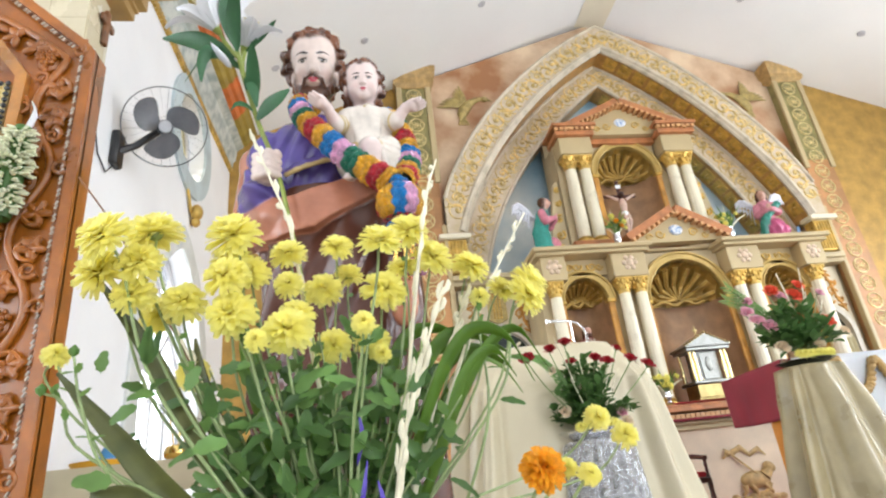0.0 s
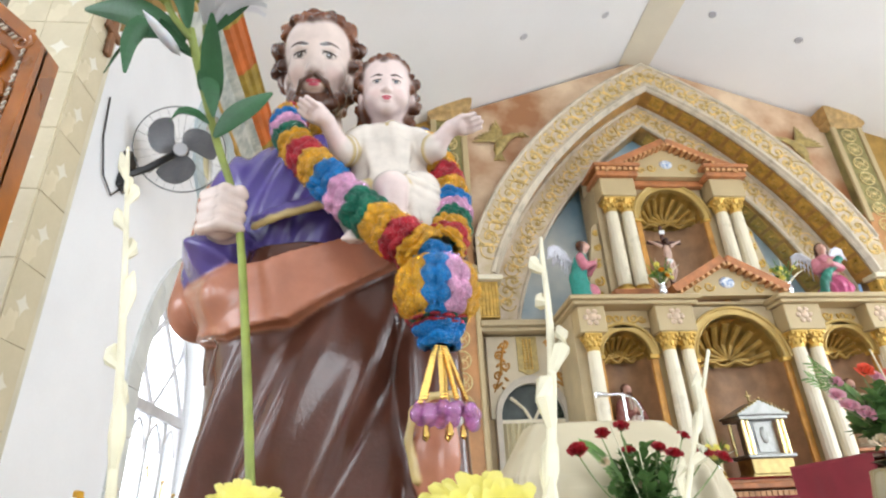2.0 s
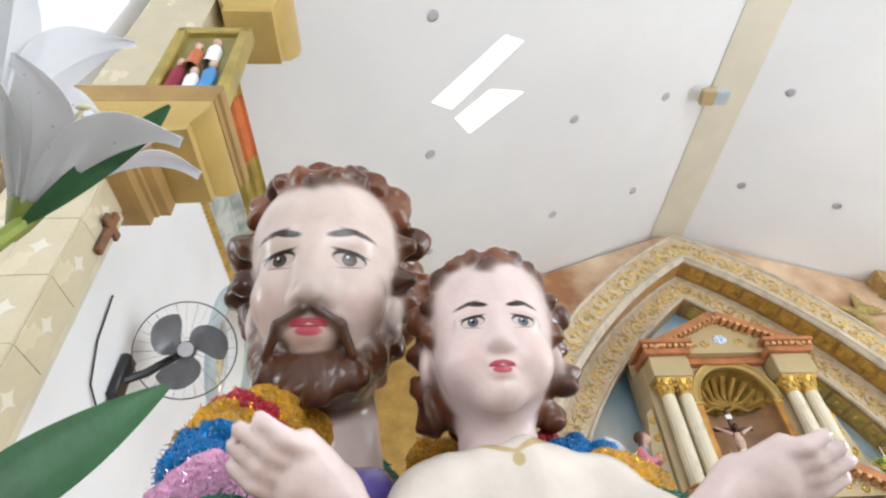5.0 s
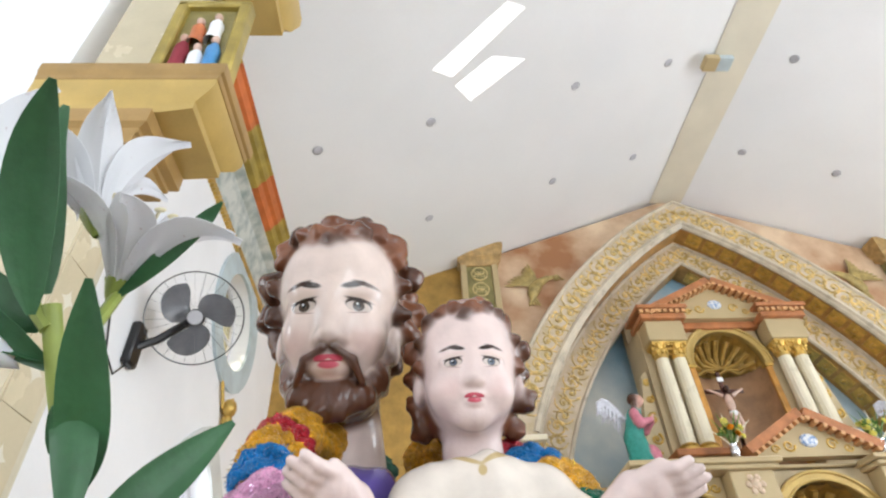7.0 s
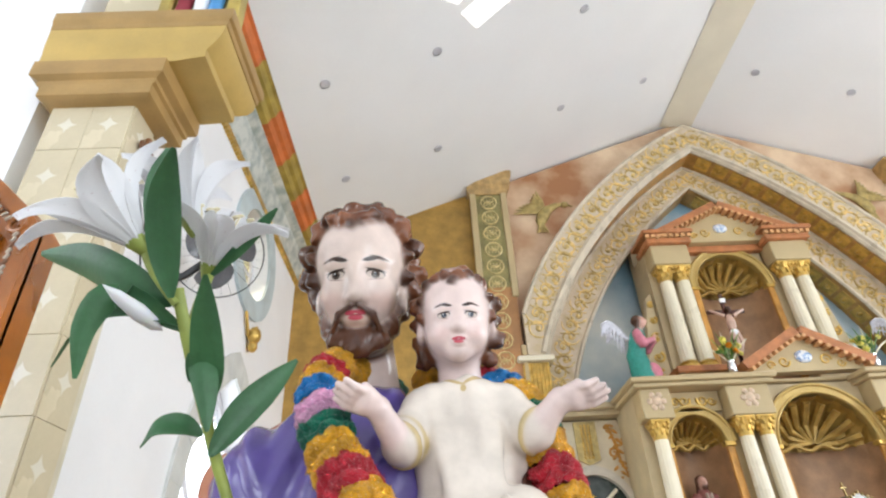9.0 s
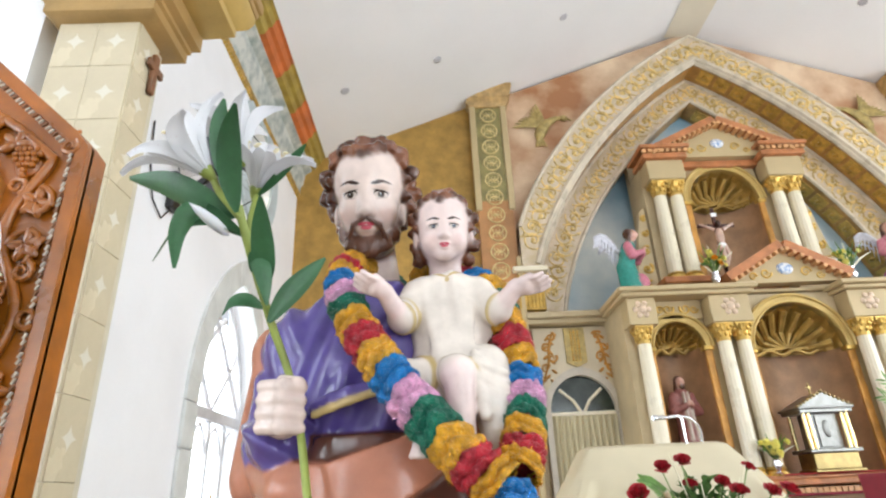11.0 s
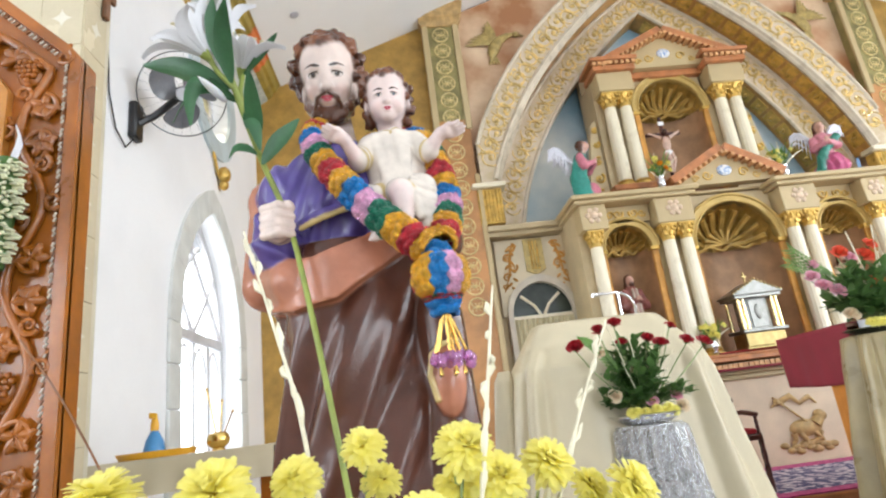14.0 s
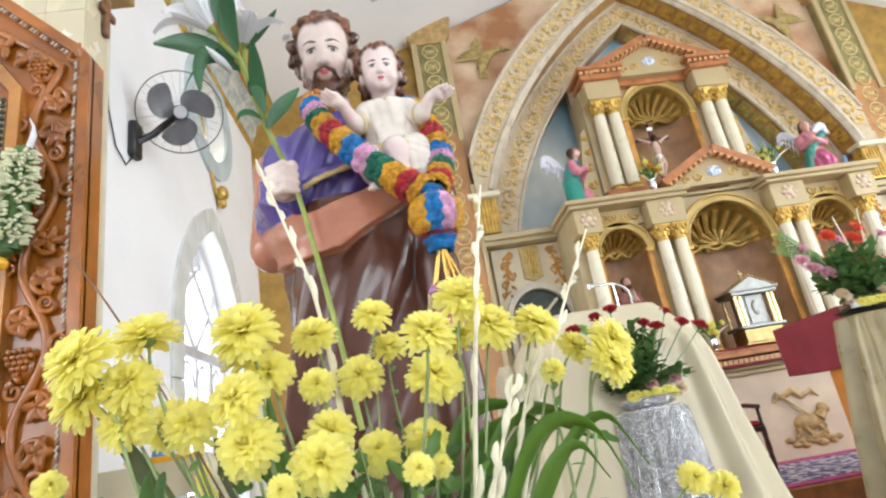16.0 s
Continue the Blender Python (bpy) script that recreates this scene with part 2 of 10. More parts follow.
M["bladeleaf"] = mat("blade_leaf", (0.10, 0.20, 0.02), 0.4, var=0.3, scale=10, island=0.25, sss=0.15)
M["mum"] = mat("yellow_petal", (0.97, 0.91, 0.33), 0.8, var=0.05, scale=40, island=0.05)
M["lilypetal"] = mat("speckled_lily_petal", (0.88, 0.88, 0.90), 0.6, var=0.03, scale=240, col2=(0.36, 0.14, 0.14), mix=0.70, sharp=0.02, bump=0.05)
M["mumcentre"] = mat("ochre_flower_centre", (0.50, 0.32, 0.01), 0.8, var=0.3, scale=200, bump=0.8)
M["marigold"] = mat("orange_petal", (0.88, 0.38, 0.01), 0.6, var=0.2, scale=30, island=0.2, sss=0.2)
M["rosered"] = mat("red_rose_petal", (0.34, 0.012, 0.022), 0.55, var=0.25, scale=30, island=0.2, sss=0.1)
M["rosepink"] = mat("pink_rose_petal", (0.74, 0.38, 0.46), 0.55, var=0.12, scale=30, island=0.1, sss=0.2)
M["rosecream"] = mat("cream_rose_petal", (0.80, 0.66, 0.48), 0.55, var=0.1, scale=30, island=0.1, sss=0.2)
M["coral"] = mat("coral_petal", (0.76, 0.10, 0.05), 0.55, var=0.2, scale=30, island=0.2, sss=0.1)
M["stalk"] = mat("dry_cream_stalk", (0.74, 0.68, 0.50), 0.6, var=0.12, scale=40)
M["stemgreen"] = mat("green_stem", (0.26, 0.33, 0.14), 0.55, var=0.25, scale=30)
M["vaseglass"] = mat("clay_pot", (0.30, 0.13, 0.06), 0.6, var=0.2, scale=10)
M["violet"] = mat("violet_ribbon", (0.10, 0.06, 0.42), 0.4, var=0.2)



def translucent(m, share, tint):
    """Lets part of the light shine through a thin petal or leaf."""
    nt = m.node_tree
    b = nt.nodes["Principled BSDF"]
    t, mx, out_ = nt.nodes.new("ShaderNodeBsdfTranslucent"), nt.nodes.new("ShaderNodeMixShader"), nt.nodes["Material Output"]
    t.inputs["Color"].default_value = (*tint, 1)
    mx.inputs["Fac"].default_value = share
    nt.links.new(b.outputs["BSDF"], mx.inputs[1])
    nt.links.new(t.outputs["BSDF"], mx.inputs[2])
    nt.links.new(mx.outputs["Shader"], out_.inputs["Surface"])


for k, share, tint in (("mum", 0.6, (1.0, 0.95, 0.42)), ("lilypetal", 0.5, (0.85, 0.85, 0.86)), ("marigold", 0.3, (0.95, 0.40, 0.02)), ("rosepink", 0.3, (0.85, 0.5, 0.58)), ("rosecream", 0.3, (0.9, 0.78, 0.6)), ("coral", 0.25, (0.85, 0.2, 0.1)), ("rosered", 0.2, (0.5, 0.02, 0.03)), ("petalwhite", 0.35, (0.85, 0.85, 0.86)), ("leafmid", 0.45, (0.22, 0.38, 0.12)), ("leafdark", 0.4, (0.13, 0.26, 0.08)), ("bladeleaf", 0.35, (0.22, 0.40, 0.04)), ("lilyleaf", 0.15, (0.06, 0.22, 0.05))):
    translucent(M[k], share, tint)

# ---- geometry helpers ----
class Geo:
    """Vertices and faces of one mesh, with a material slot for each face."""

    def __init__(self):
        self.v, self.f, self.m, self.s = [], [], [], []

    def add(self, verts, faces, slot=0, smooth=True):
        n = len(self.v)
        self.v += [tuple(p) for p in verts]
        self.f += [tuple(i + n for i in f) for f in faces]
        self.m += [slot] * len(faces)
        self.s += [smooth] * len(faces)
        return self

    def box(self, lo, hi, bevel=0.0, slot=0):
        c = [(a + b) / 2 for a, b in zip(lo, hi)]
        h = [abs(b - a) / 2 for a, b in zip(lo, hi)]
        return self.obox(Matrix.Translation(c), h, bevel, slot)

    def obox(self, m, h, bevel=0.0, slot=0):
        """A box with half sizes h in the frame m, its edges chamfered."""
        b = min(bevel, min(h) * 0.45)
        if b <= 0:
            vs = [m @ Vector((x * h[0], y * h[1], z * h[2])) for x in (-1, 1) for y in (-1, 1) for z in (-1, 1)]
            return self.add(vs, [(0, 1, 3, 2), (4, 6, 7, 5), (0, 4, 5, 1), (2, 3, 7, 6), (0, 2, 6, 4), (1, 5, 7, 3)], slot, False)
        vs, idx = [], {}
        for sx in (-1, 1):
            for sy in (-1, 1):
                for sz in (-1, 1):
                    for ax in range(3):
                        p = [sx * (h[0] - b), sy * (h[1] - b), sz * (h[2] - b)]
                        p[ax] = (sx, sy, sz)[ax] * h[ax]
                        idx[sx, sy, sz, ax] = len(vs)
                        vs.append(m @ Vector(p))
        fs = []
        for ax in range(3):
            u, w = (ax + 1) % 3, (ax + 2) % 3
            for sg in (-1, 1):
                q = []
                for a, c in ((-1, -1), (1, -1), (1, 1), (-1, 1)):
                    k = [0, 0, 0]
                    k[ax], k[u], k[w] = sg, a, c
                    q.append(idx[(*k, ax)])
                fs.append(tuple(q if sg > 0 else q[::-1]))
            for a in (-1, 1):
                for c in (-1, 1):
                    k0, k1 = [0, 0, 0], [0, 0, 0]
                    k0[ax], k1[ax] = -1, 1
                    k0[u] = k1[u] = a
                    k0[w] = k1[w] = c
                    q = [idx[(*k0, u)], idx[(*k1, u)], idx[(*k1, w)], idx[(*k0, w)]]
                    fs.append(tuple(q if a * c > 0 else q[::-1]))
        for sx in (-1, 1):
            for sy in (-1, 1):
                for sz in (-1, 1):
                    q = [idx[sx, sy, sz, i] for i in range(3)]
                    fs.append(tuple(q if sx * sy * sz > 0 else q[::-1]))
        return self.add(vs, fs, slot, False)

    def tube(self, pts, radii, seg=8, slot=0, cap=True, flat=1.0, up=None):
        pts = [Vector(p) for p in pts]
        if not hasattr(radii, "__len__"):
            radii = [radii] * len(pts)
        vs, fs = [], []
        ref = Vector(up) if up is not None else Vector((0.31, 0.52, 0.79))
        for i, p in enumerate(pts):
            d = (pts[min(i + 1, len(pts) - 1)] - pts[max(i - 1, 0)]).normalized()
            a = d.cross(ref)
            a = a.normalized() if a.length > 1e-6 else d.orthogonal().normalized()
            c = d.cross(a)
            for k in range(seg):
                t = 2 * math.pi * k / seg
                vs.append(p + radii[i] * (a * math.cos(t) + c * flat * math.sin(t)))
        for i in range(len(pts) - 1):
            for k in range(seg):
                k2 = (k + 1) % seg
                fs.append((i * seg + k, i * seg + k2, (i + 1) * seg + k2, (i + 1) * seg + k))
        if cap:
            fs.append(tuple(range(seg))[::-1])
            fs.append(tuple((len(pts) - 1) * seg + k for k in range(seg)))
        return self.add(vs, fs, slot)

    def lathe(self, profile, place=(0, 0, 0), seg=24, slot=0, m=None, arc=1.0, ripple=0.0, lobes=0):
        """Turns (radius, height) pairs round the z axis."""
        m = m or Matrix.Translation(place)
        vs, fs = [], []
        n = seg if arc >= 1 else seg + 1
        for i, (r, z) in enumerate(profile):
            for k in range(n):
                t = 2 * math.pi * arc * k / seg
                rr = r * (1 + ripple * math.cos(lobes * t)) if lobes else r
                vs.append(m @ Vector((rr * math.cos(t), rr * math.sin(t), z)))
        for i in range(len(profile) - 1):
            for k in range(seg):
                k2 = (k + 1) % n
                fs.append((i * n + k, i * n + k2, (i + 1) * n + k2, (i + 1) * n + k))
        return self.add(vs, fs, slot)

    def ball(self, c, r, seg=14, rings=9, slot=0, m=None):
        r = r if hasattr(r, "__len__") else (r, r, r)
        m = Matrix.Translation(c) @ (m or Matrix.Identity(4))
        vs = [m @ Vector((0, 0, -r[2]))]
        for i in range(1, rings):
            a = math.pi * i / rings - math.pi / 2
            for k in range(seg):
                t = 2 * math.pi * k / seg
                vs.append(m @ Vector((r[0] * math.cos(a) * math.cos(t), r[1] * math.cos(a) * math.sin(t), r[2] * math.sin(a))))
        vs.append(m @ Vector((0, 0, r[2])))
        fs = [(0, 1 + (k + 1) % seg, 1 + k) for k in range(seg)]
        for i in range(rings - 2):
            for k in range(seg):
                k2 = (k + 1) % seg
                fs.append((1 + i * seg + k, 1 + i * seg + k2, 1 + (i + 1) * seg + k2, 1 + (i + 1) * seg + k))
        top, n = len(vs) - 1, 1 + (rings - 2) * seg
        fs += [(top, n + k, n + (k + 1) % seg) for k in range(seg)]
        return self.add(vs, fs, slot)

    def sheet(self, fn, nu, nv, slot=0, thick=0.0, closed=False):
        """A surface fn(u, v) with u and v from 0 to 1, with a thickness where asked."""
        vs = [Vector(fn(i / nu, j / nv)) for j in range(nv + 1) for i in range(nu + 1)]
        w = nu + 1
        fs = [(j * w + i, j * w + i + 1, (j + 1) * w + i + 1, (j + 1) * w + i) for j in range(nv) for i in range(nu)]
        if thick:
            k = len(vs)
            nor = []
            for j in range(nv + 1):
                for i in range(nu + 1):
                    du = vs[j * w + min(i + 1, nu)] - vs[j * w + max(i - 1, 0)]
                    dv = vs[min(j + 1, nv) * w + i] - vs[max(j - 1, 0) * w + i]
                    c = du.cross(dv)
                    nor.append(c.normalized() if c.length > 1e-9 else Vector((0, 0, 1)))
            vs += [p - q * thick for p, q in zip(vs, nor)]
            fs += [tuple(k + i for i in f[::-1]) for f in fs]
            edge = [i for i in range(nu + 1)] + [j * w + nu for j in range(1, nv + 1)] + [nv * w + i for i in range(nu - 1, -1, -1)] + [j * w for j in range(nv - 1, 0, -1)]
            fs += [(edge[q], edge[q - 1], k + edge[q - 1], k + edge[q]) for q in range(len(edge))]
        return self.add(vs, fs, slot)

    def prism(self, poly, y0, y1, slot=0, axis="y", smooth=False):
        """A polygon of (a, z) pairs drawn out from y0 to y1 along y (or along x, with (y, z) pairs)."""
        n = len(poly)
        put = (lambda a, z, d: (a, d, z)) if axis == "y" else (lambda a, z, d: (d, a, z))
        if axis == "z":
            put = lambda a, b, d: (a, b, d)
        vs = [put(a, z, y0) for a, z in poly] + [put(a, z, y1) for a, z in poly]
        fs = [tuple(range(n)), tuple(range(2 * n - 1, n - 1, -1))] + [(i, n + i, n + (i + 1) % n, (i + 1) % n) for i in range(n)]
        return self.add(vs, fs, slot, smooth)

    def ring(self, outer, inner, y0, y1, slot=0, axis="y", closed=False, soffit=None):
        """The band between two open outlines of equal length, drawn out from y0 to y1."""
        n = len(outer)
        put = (lambda a, z, d: (a, d, z)) if axis == "y" else (lambda a, z, d: (d, a, z))
        vs = [put(*p, y0) for p in outer] + [put(*p, y0) for p in inner] + [put(*p, y1) for p in outer] + [put(*p, y1) for p in inner]
        q = n if closed else n - 1
        nx = lambda i: (i + 1) % n
        self.add(vs, [(i, nx(i), n + nx(i), n + i) for i in range(q)] + [(2 * n + i, 3 * n + i, 3 * n + nx(i), 2 * n + nx(i)) for i in range(q)] + [(i, 2 * n + i, 2 * n + nx(i), nx(i)) for i in range(q)], slot, False)
        self.add([vs[n + i] for i in range(n)] + [vs[3 * n + i] for i in range(n)], [(i, nx(i), n + nx(i), n + i) for i in range(q)], slot if soffit is None else soffit, True)
        if not closed:
            e = n - 1
            self.add([vs[0], vs[n], vs[3 * n], vs[2 * n], vs[e], vs[n + e], vs[3 * n + e], vs[2 * n + e]], [(0, 1, 2, 3), (7, 6, 5, 4)], slot, False)
        return self


def mesh_of(name, geo, mats, shift=(0, 0, 0), angle=40):
    me = bpy.data.meshes.new(name)
    sx, sy, sz = shift
    me.from_pydata([(x - sx, y - sy, z - sz) for x, y, z in geo.v], [], geo.f)
    for m in mats if isinstance(mats, (list, tuple)) else [mats]:
        me.materials.append(m)
    me.polygons.foreach_set("material_index", geo.m)
    me.polygons.foreach_set("use_smooth", geo.s)
    bm = bmesh.new()
    bm.from_mesh(me)
    bmesh.ops.recalc_face_normals(bm, faces=bm.faces)
    bm.to_mesh(me)
    bm.free()
    me.set_sharp_from_angle(angle=radians(angle))
    me.update()
    return me


def thing(name, place, label, category, group=""):
    ob = new(name)
    ob.empty_display_size = 0.05
    ob.location = place
    return tagged(ob, label, category, group)


def world_place(ob):
    p = Vector((0, 0, 0))
    while ob:
        p += ob.location
        ob = ob.parent
    return p


def part(name, geo, mats, parent, label="", angle=40):
    """One mesh under a thing or a part; geo is in world metres."""
    at = world_place(parent)
    ob = new(name, mesh_of(name, geo, mats, at, angle))
    ob.parent = parent
    if label:
        ob["label"] = label
    return ob


def solid(name, geo, mats, label="", category="", group="", kind="", origin=(0, 0, 0), angle=40):
    """A top-level mesh."""
    ob = new(name, mesh_of(name, geo, mats, origin, angle))
    ob.location = origin
    return tagged(ob, label, category, group, kind)


def pointed(xc, zs, half, apex, n=16):
    """A two-centred pointed arch, from its left foot over the apex to its right foot."""
    h = apex - zs
    r = (half * half + h * h) / (2 * half)
    c = r - half
    a1 = math.atan2(h, -c)
    left = [(xc + c + r * math.cos(math.pi + (a1 - math.pi) * i / n), zs + r * math.sin(math.pi + (a1 - math.pi) * i / n)) for i in range(n + 1)]
    return left + [(2 * xc - x, z) for x, z in left[-2::-1]]


def rounded(xc, zs, r, n=16, stretch=1.0):
    return [(xc - r * math.cos(math.pi * i / n), zs + stretch * r * math.sin(math.pi * i / n)) for i in range(n + 1)]


def spiral(c, r, turns, start, hand=1, n=14, shrink=0.25):
    return [(c[0] + r * (1 - (1 - shrink) * i / n) * math.cos(start + hand * turns * 2 * math.pi * i / n), c[1] + r * (1 - (1 - shrink) * i / n) * math.sin(start + hand * turns * 2 * math.pi * i / n)) for i in range(n + 1)]

# ---- the setting ----
CX = 4.2            # the church's middle line
WALL_L, WALL_R, WALL_N, BACK = -1.85, 10.25, 7.6, -9.0
EAVE, RIDGE = 6.04, 8.22

g = Geo().box((-6, BACK, -0.2), (WALL_R + 0.3, 8.6, 0.0))
solid("floor", g, M["floor"], "polished stone church floor", "floor", kind="structure")

# ceiling of two glossy slopes with a flat strip along the ridge
g = Geo()
g.prism([(-1.465, EAVE), (CX - 0.25, RIDGE - 0.09), (CX + 0.25, RIDGE - 0.09), (9.87, EAVE), (9.87, EAVE + 0.3), (CX, RIDGE + 0.3), (-1.465, EAVE + 0.3)], BACK, WALL_N + 0.2)
solid("ceiling", g, M["ceiling"], "white glossy sloping church ceiling", "ceiling", kind="structure")
g = Geo().prism([(CX - 0.27, RIDGE - 0.115), (CX + 0.27, RIDGE - 0.115), (CX + 0.25, RIDGE - 0.08), (CX - 0.25, RIDGE - 0.08)], BACK, WALL_N - 0.02)
solid("ceiling_trim", g, M["ceiltrim"], "cream flat band along the ceiling ridge", "ceiling trim", kind="structure")


def holed_wall(name, x, thick, y0, y1, z0, z1, holes, material, label):
    """A wall at x, running along y, with through openings given as closed (y, z) outlines."""
    bm = bmesh.new()
    edges = []
    for loop in [[(y0, z0), (y1, z0), (y1, z1), (y0, z1)]] + holes:
        vs = [bm.verts.new((x, a, b)) for a, b in loop]
        edges += [bm.edges.new((vs[i], vs[(i + 1) % len(vs)])) for i in range(len(vs))]
    bmesh.ops.triangle_fill(bm, use_beauty=True, use_dissolve=False, edges=edges)
    ext = bmesh.ops.extrude_face_region(bm, geom=bm.faces[:])
    bmesh.ops.translate(bm, vec=(thick, 0, 0), verts=[e for e in ext["geom"] if isinstance(e, bmesh.types.BMVert)])
    bmesh.ops.recalc_face_normals(bm, faces=bm.faces)
    me = bpy.data.meshes.new(name)
    bm.to_mesh(me)
    bm.free()
    me.materials.append(material)
    return tagged(new(name, me), label, "wall", kind="structure")


def gothic_hole(yc, sill, spring, half, apex, n=12):
    return [(yc - half, sill)] + pointed(yc, spring, half, apex, n) + [(yc + half, sill)]


WIN = dict(yc=5.78, sill=0.75, spring=2.15, half=0.82, apex=3.42)
ROSE_Y, ROSE_Z, ROSE_R = 5.85, 4.82, 0.5
circle = [(ROSE_Y + ROSE_R * math.cos(2 * math.pi * i / 32), ROSE_Z + ROSE_R * math.sin(2 * math.pi * i / 32)) for i in range(32)]
holed_wall("wall_west", WALL_L - 0.32, 0.32, 2.74, WALL_N, 0, 6.3, [gothic_hole(WIN["yc"], WIN["sill"], WIN["spring"], WIN["half"], WIN["apex"]), circle], M["white"], "white painted side wall of the sanctuary")
g = Geo().box((-6.0, 2.56, 0), (-1.86, 2.74, 7.4))
solid("wall_chancel", g, M["white"], "white wall beside the sanctuary pier", "wall", kind="structure")
# unseen nave walls behind the camera; tall windows and doorway added to light the room
nave = [gothic_hole(y, 1.6, 3.6, 0.8, 5.0) for y in (-7, -3.5, 0.0)]
holed_wall("wall_nave_west", -6.3, 0.3, BACK, 3.0, 0, 7.4, nave, M["white"], "unseen white nave wall with assumed tall windows")
holed_wall("wall_east", WALL_R, 0.3, BACK, 8.6, 0, 6.6, [gothic_hole(y, 1.6, 3.6, 0.8, 5.0) for y in (-7, -3.5, 0.0, 4.4)], M["white"], "unseen white side wall with assumed tall windows")
g = Geo().box((-6.3, BACK - 0.3, 0), (2.6, BACK, 8.6)).box((5.8, BACK - 0.3, 0), (WALL_R + 0.3, BACK, 8.6)).box((2.6, BACK - 0.3, 4.5), (5.8, BACK, 8.6))
solid("wall_south", g, M["white"], "unseen white entrance wall with an assumed open doorway", "wall", kind="structure")
g = Geo().prism([(-6.3, 6.3), (-1.3, 7.0), (-1.3, 7.2), (-6.3, 6.6)], BACK, 2.78)
solid("ceiling_aisle", g, M["ceiling"], "white aisle ceiling", "ceiling", kind="structure")

# lamps in the added nave openings; the last one is in window_1
for y, power in ((-7, 192), (-3.5, 160), (0.0, 110)):
    window_lamp("daylight", (-6.25, y, 3.2), (0, y, 2.4), 1.5, 3.0, power)
for y, power in ((-7, 192), (-3.5, 192), (0.0, 262), (4.4, 225)):
    window_lamp("daylight", (WALL_R - 0.02, y, 3.2), (0, y, 2.4), 1.5, 3.0, power)
window_lamp("daylight", (4.2, BACK + 0.02, 2.3), (4.2, 0, 2.4), 3.0, 4.2, 370)
window_lamp("daylight", (WALL_L - 0.30, WIN["yc"], 2.0), (0, WIN["yc"], 1.9), 1.4, 2.2, 60)

# far wall: gold bay, spandrels, stepped arch and painted sky
def bowed(p0, p1, p2, p3, n=18):
    """A pointed arch whose right half bows through four control points (distance from the middle, height)."""
    half = []
    for i in range(n + 1):
        t = i / n
        c = ((1 - t) ** 3, 3 * t * (1 - t) ** 2, 3 * t * t * (1 - t), t ** 3)
        half.append(tuple(sum(k * p[j] for k, p in zip(c, (p0, p1, p2, p3))) for j in (0, 1)))
    return [(CX - x, z) for x, z in half] + [(CX + x, z) for x, z in half[-2::-1]]


N = 18
out = bowed((2.98, 4.75), (2.6, 5.9), (1.4, 7.25), (0, 7.96))
mid = bowed((2.75, 4.1), (2.4, 5.35), (1.25, 6.7), (0, 7.42))
inn = bowed((2.40, 3.52), (2.15, 4.9), (1.1, 6.15), (0, 6.98))
FACE, STEP, APSE = 7.38, 7.80, 8.20
ext = lambda c, z: [(c[0][0], z)] + c + [(c[-1][0], z)]
gz = lambda x: EAVE + (RIDGE - 0.05 - EAVE) * (1 - abs(x - CX) / (CX + 1.465))
g = Geo().box((WALL_L, WALL_N, 0), (0.95, WALL_N + 0.3, 6.9))
solid("wall_north", g, M["goldwall"], "gold sponged wall beside the altar arch", "wall", kind="structure")
g = Geo()
left_top = [(0.95, gz(0.95))] + [(x, gz(x)) for x, z in out[:N + 1]]
left_bot = [(0.95, 4.0)] + out[:N + 1]
g.ring(left_top, left_bot, WALL_N, WALL_N + 0.3)
g.ring([(2 * CX - x, z) for x, z in left_top], [(2 * CX - x, z) for x, z in left_bot], WALL_N, WALL_N + 0.3)
g.box((0.95, WALL_N, 3.5), (CX - 2.9, WALL_N + 0.3, 4.75)).box((CX + 2.9, WALL_N, 3.5), (2 * CX - 0.95, WALL_N + 0.3, 4.75))
solid("wall_spandrel", g, M["marble"], "orange and cream painted wall above the arch", "wall", kind="structure")
g = Geo().box((2 * CX - 0.95, WALL_N, 0), (WALL_R, WALL_N + 0.3, 6.9))
solid("wall_north_east", g, M["goldwall"], "gold sponged wall beside the altar arch", "wall", kind="structure")
g = Geo().box((CX - 3.0, APSE, 3.3), (CX + 3.0, APSE + 0.15, 7.6))
solid("wall_apse", g, M["blue"], "blue wall painted with pale clouds behind the altar", "wall", kind="structure")
g = Geo().box((1.0, WALL_N + 0.02, 0), (CX - 1.6, WALL_N + 0.3, 3.5)).box((CX + 1.6, WALL_N + 0.02, 0), (2 * CX - 1.0, WALL_N + 0.3, 3.5))
solid("wall_altar_bay", g, M["beige"], "beige wall beside the altarpiece", "wall", kind="structure")

arch = thing("altar_arch", (CX, WALL_N, 3.5), "pointed cream arch with raised gold scroll bands", "arch")
foot = lambda c, z: [(c[0][0], z)] + c + [(c[-1][0], z)]
g = Geo().ring(foot(out, 4.13), [(mid[0][0], 4.13)] + [(x, max(z, 4.131)) for x, z in mid] + [(mid[-1][0], 4.13)], FACE, STEP, soffit=1)
part("outer_band", g, [M["bandbase"], M["soffit"]], arch)
g = Geo().ring(ext(mid, 3.52), ext(inn, 3.52), STEP, APSE, soffit=1)
part("inner_band", g, [M["bandbase"], M["soffit"]], arch)


def along(curve, t):
    """The point at the fraction t of an outline's length, and its direction."""
    seg = [math.dist(a, b) for a, b in zip(curve, curve[1:])]
    d = t * sum(seg)
    for (a, b), s in zip(zip(curve, curve[1:]), seg):
        if d <= s or b == curve[-1]:
            k = min(1, d / s)
            return Vector((a[0] + (b[0] - a[0]) * k, a[1] + (b[1] - a[1]) * k)), Vector((b[0] - a[0], b[1] - a[1])).normalized()
        d -= s


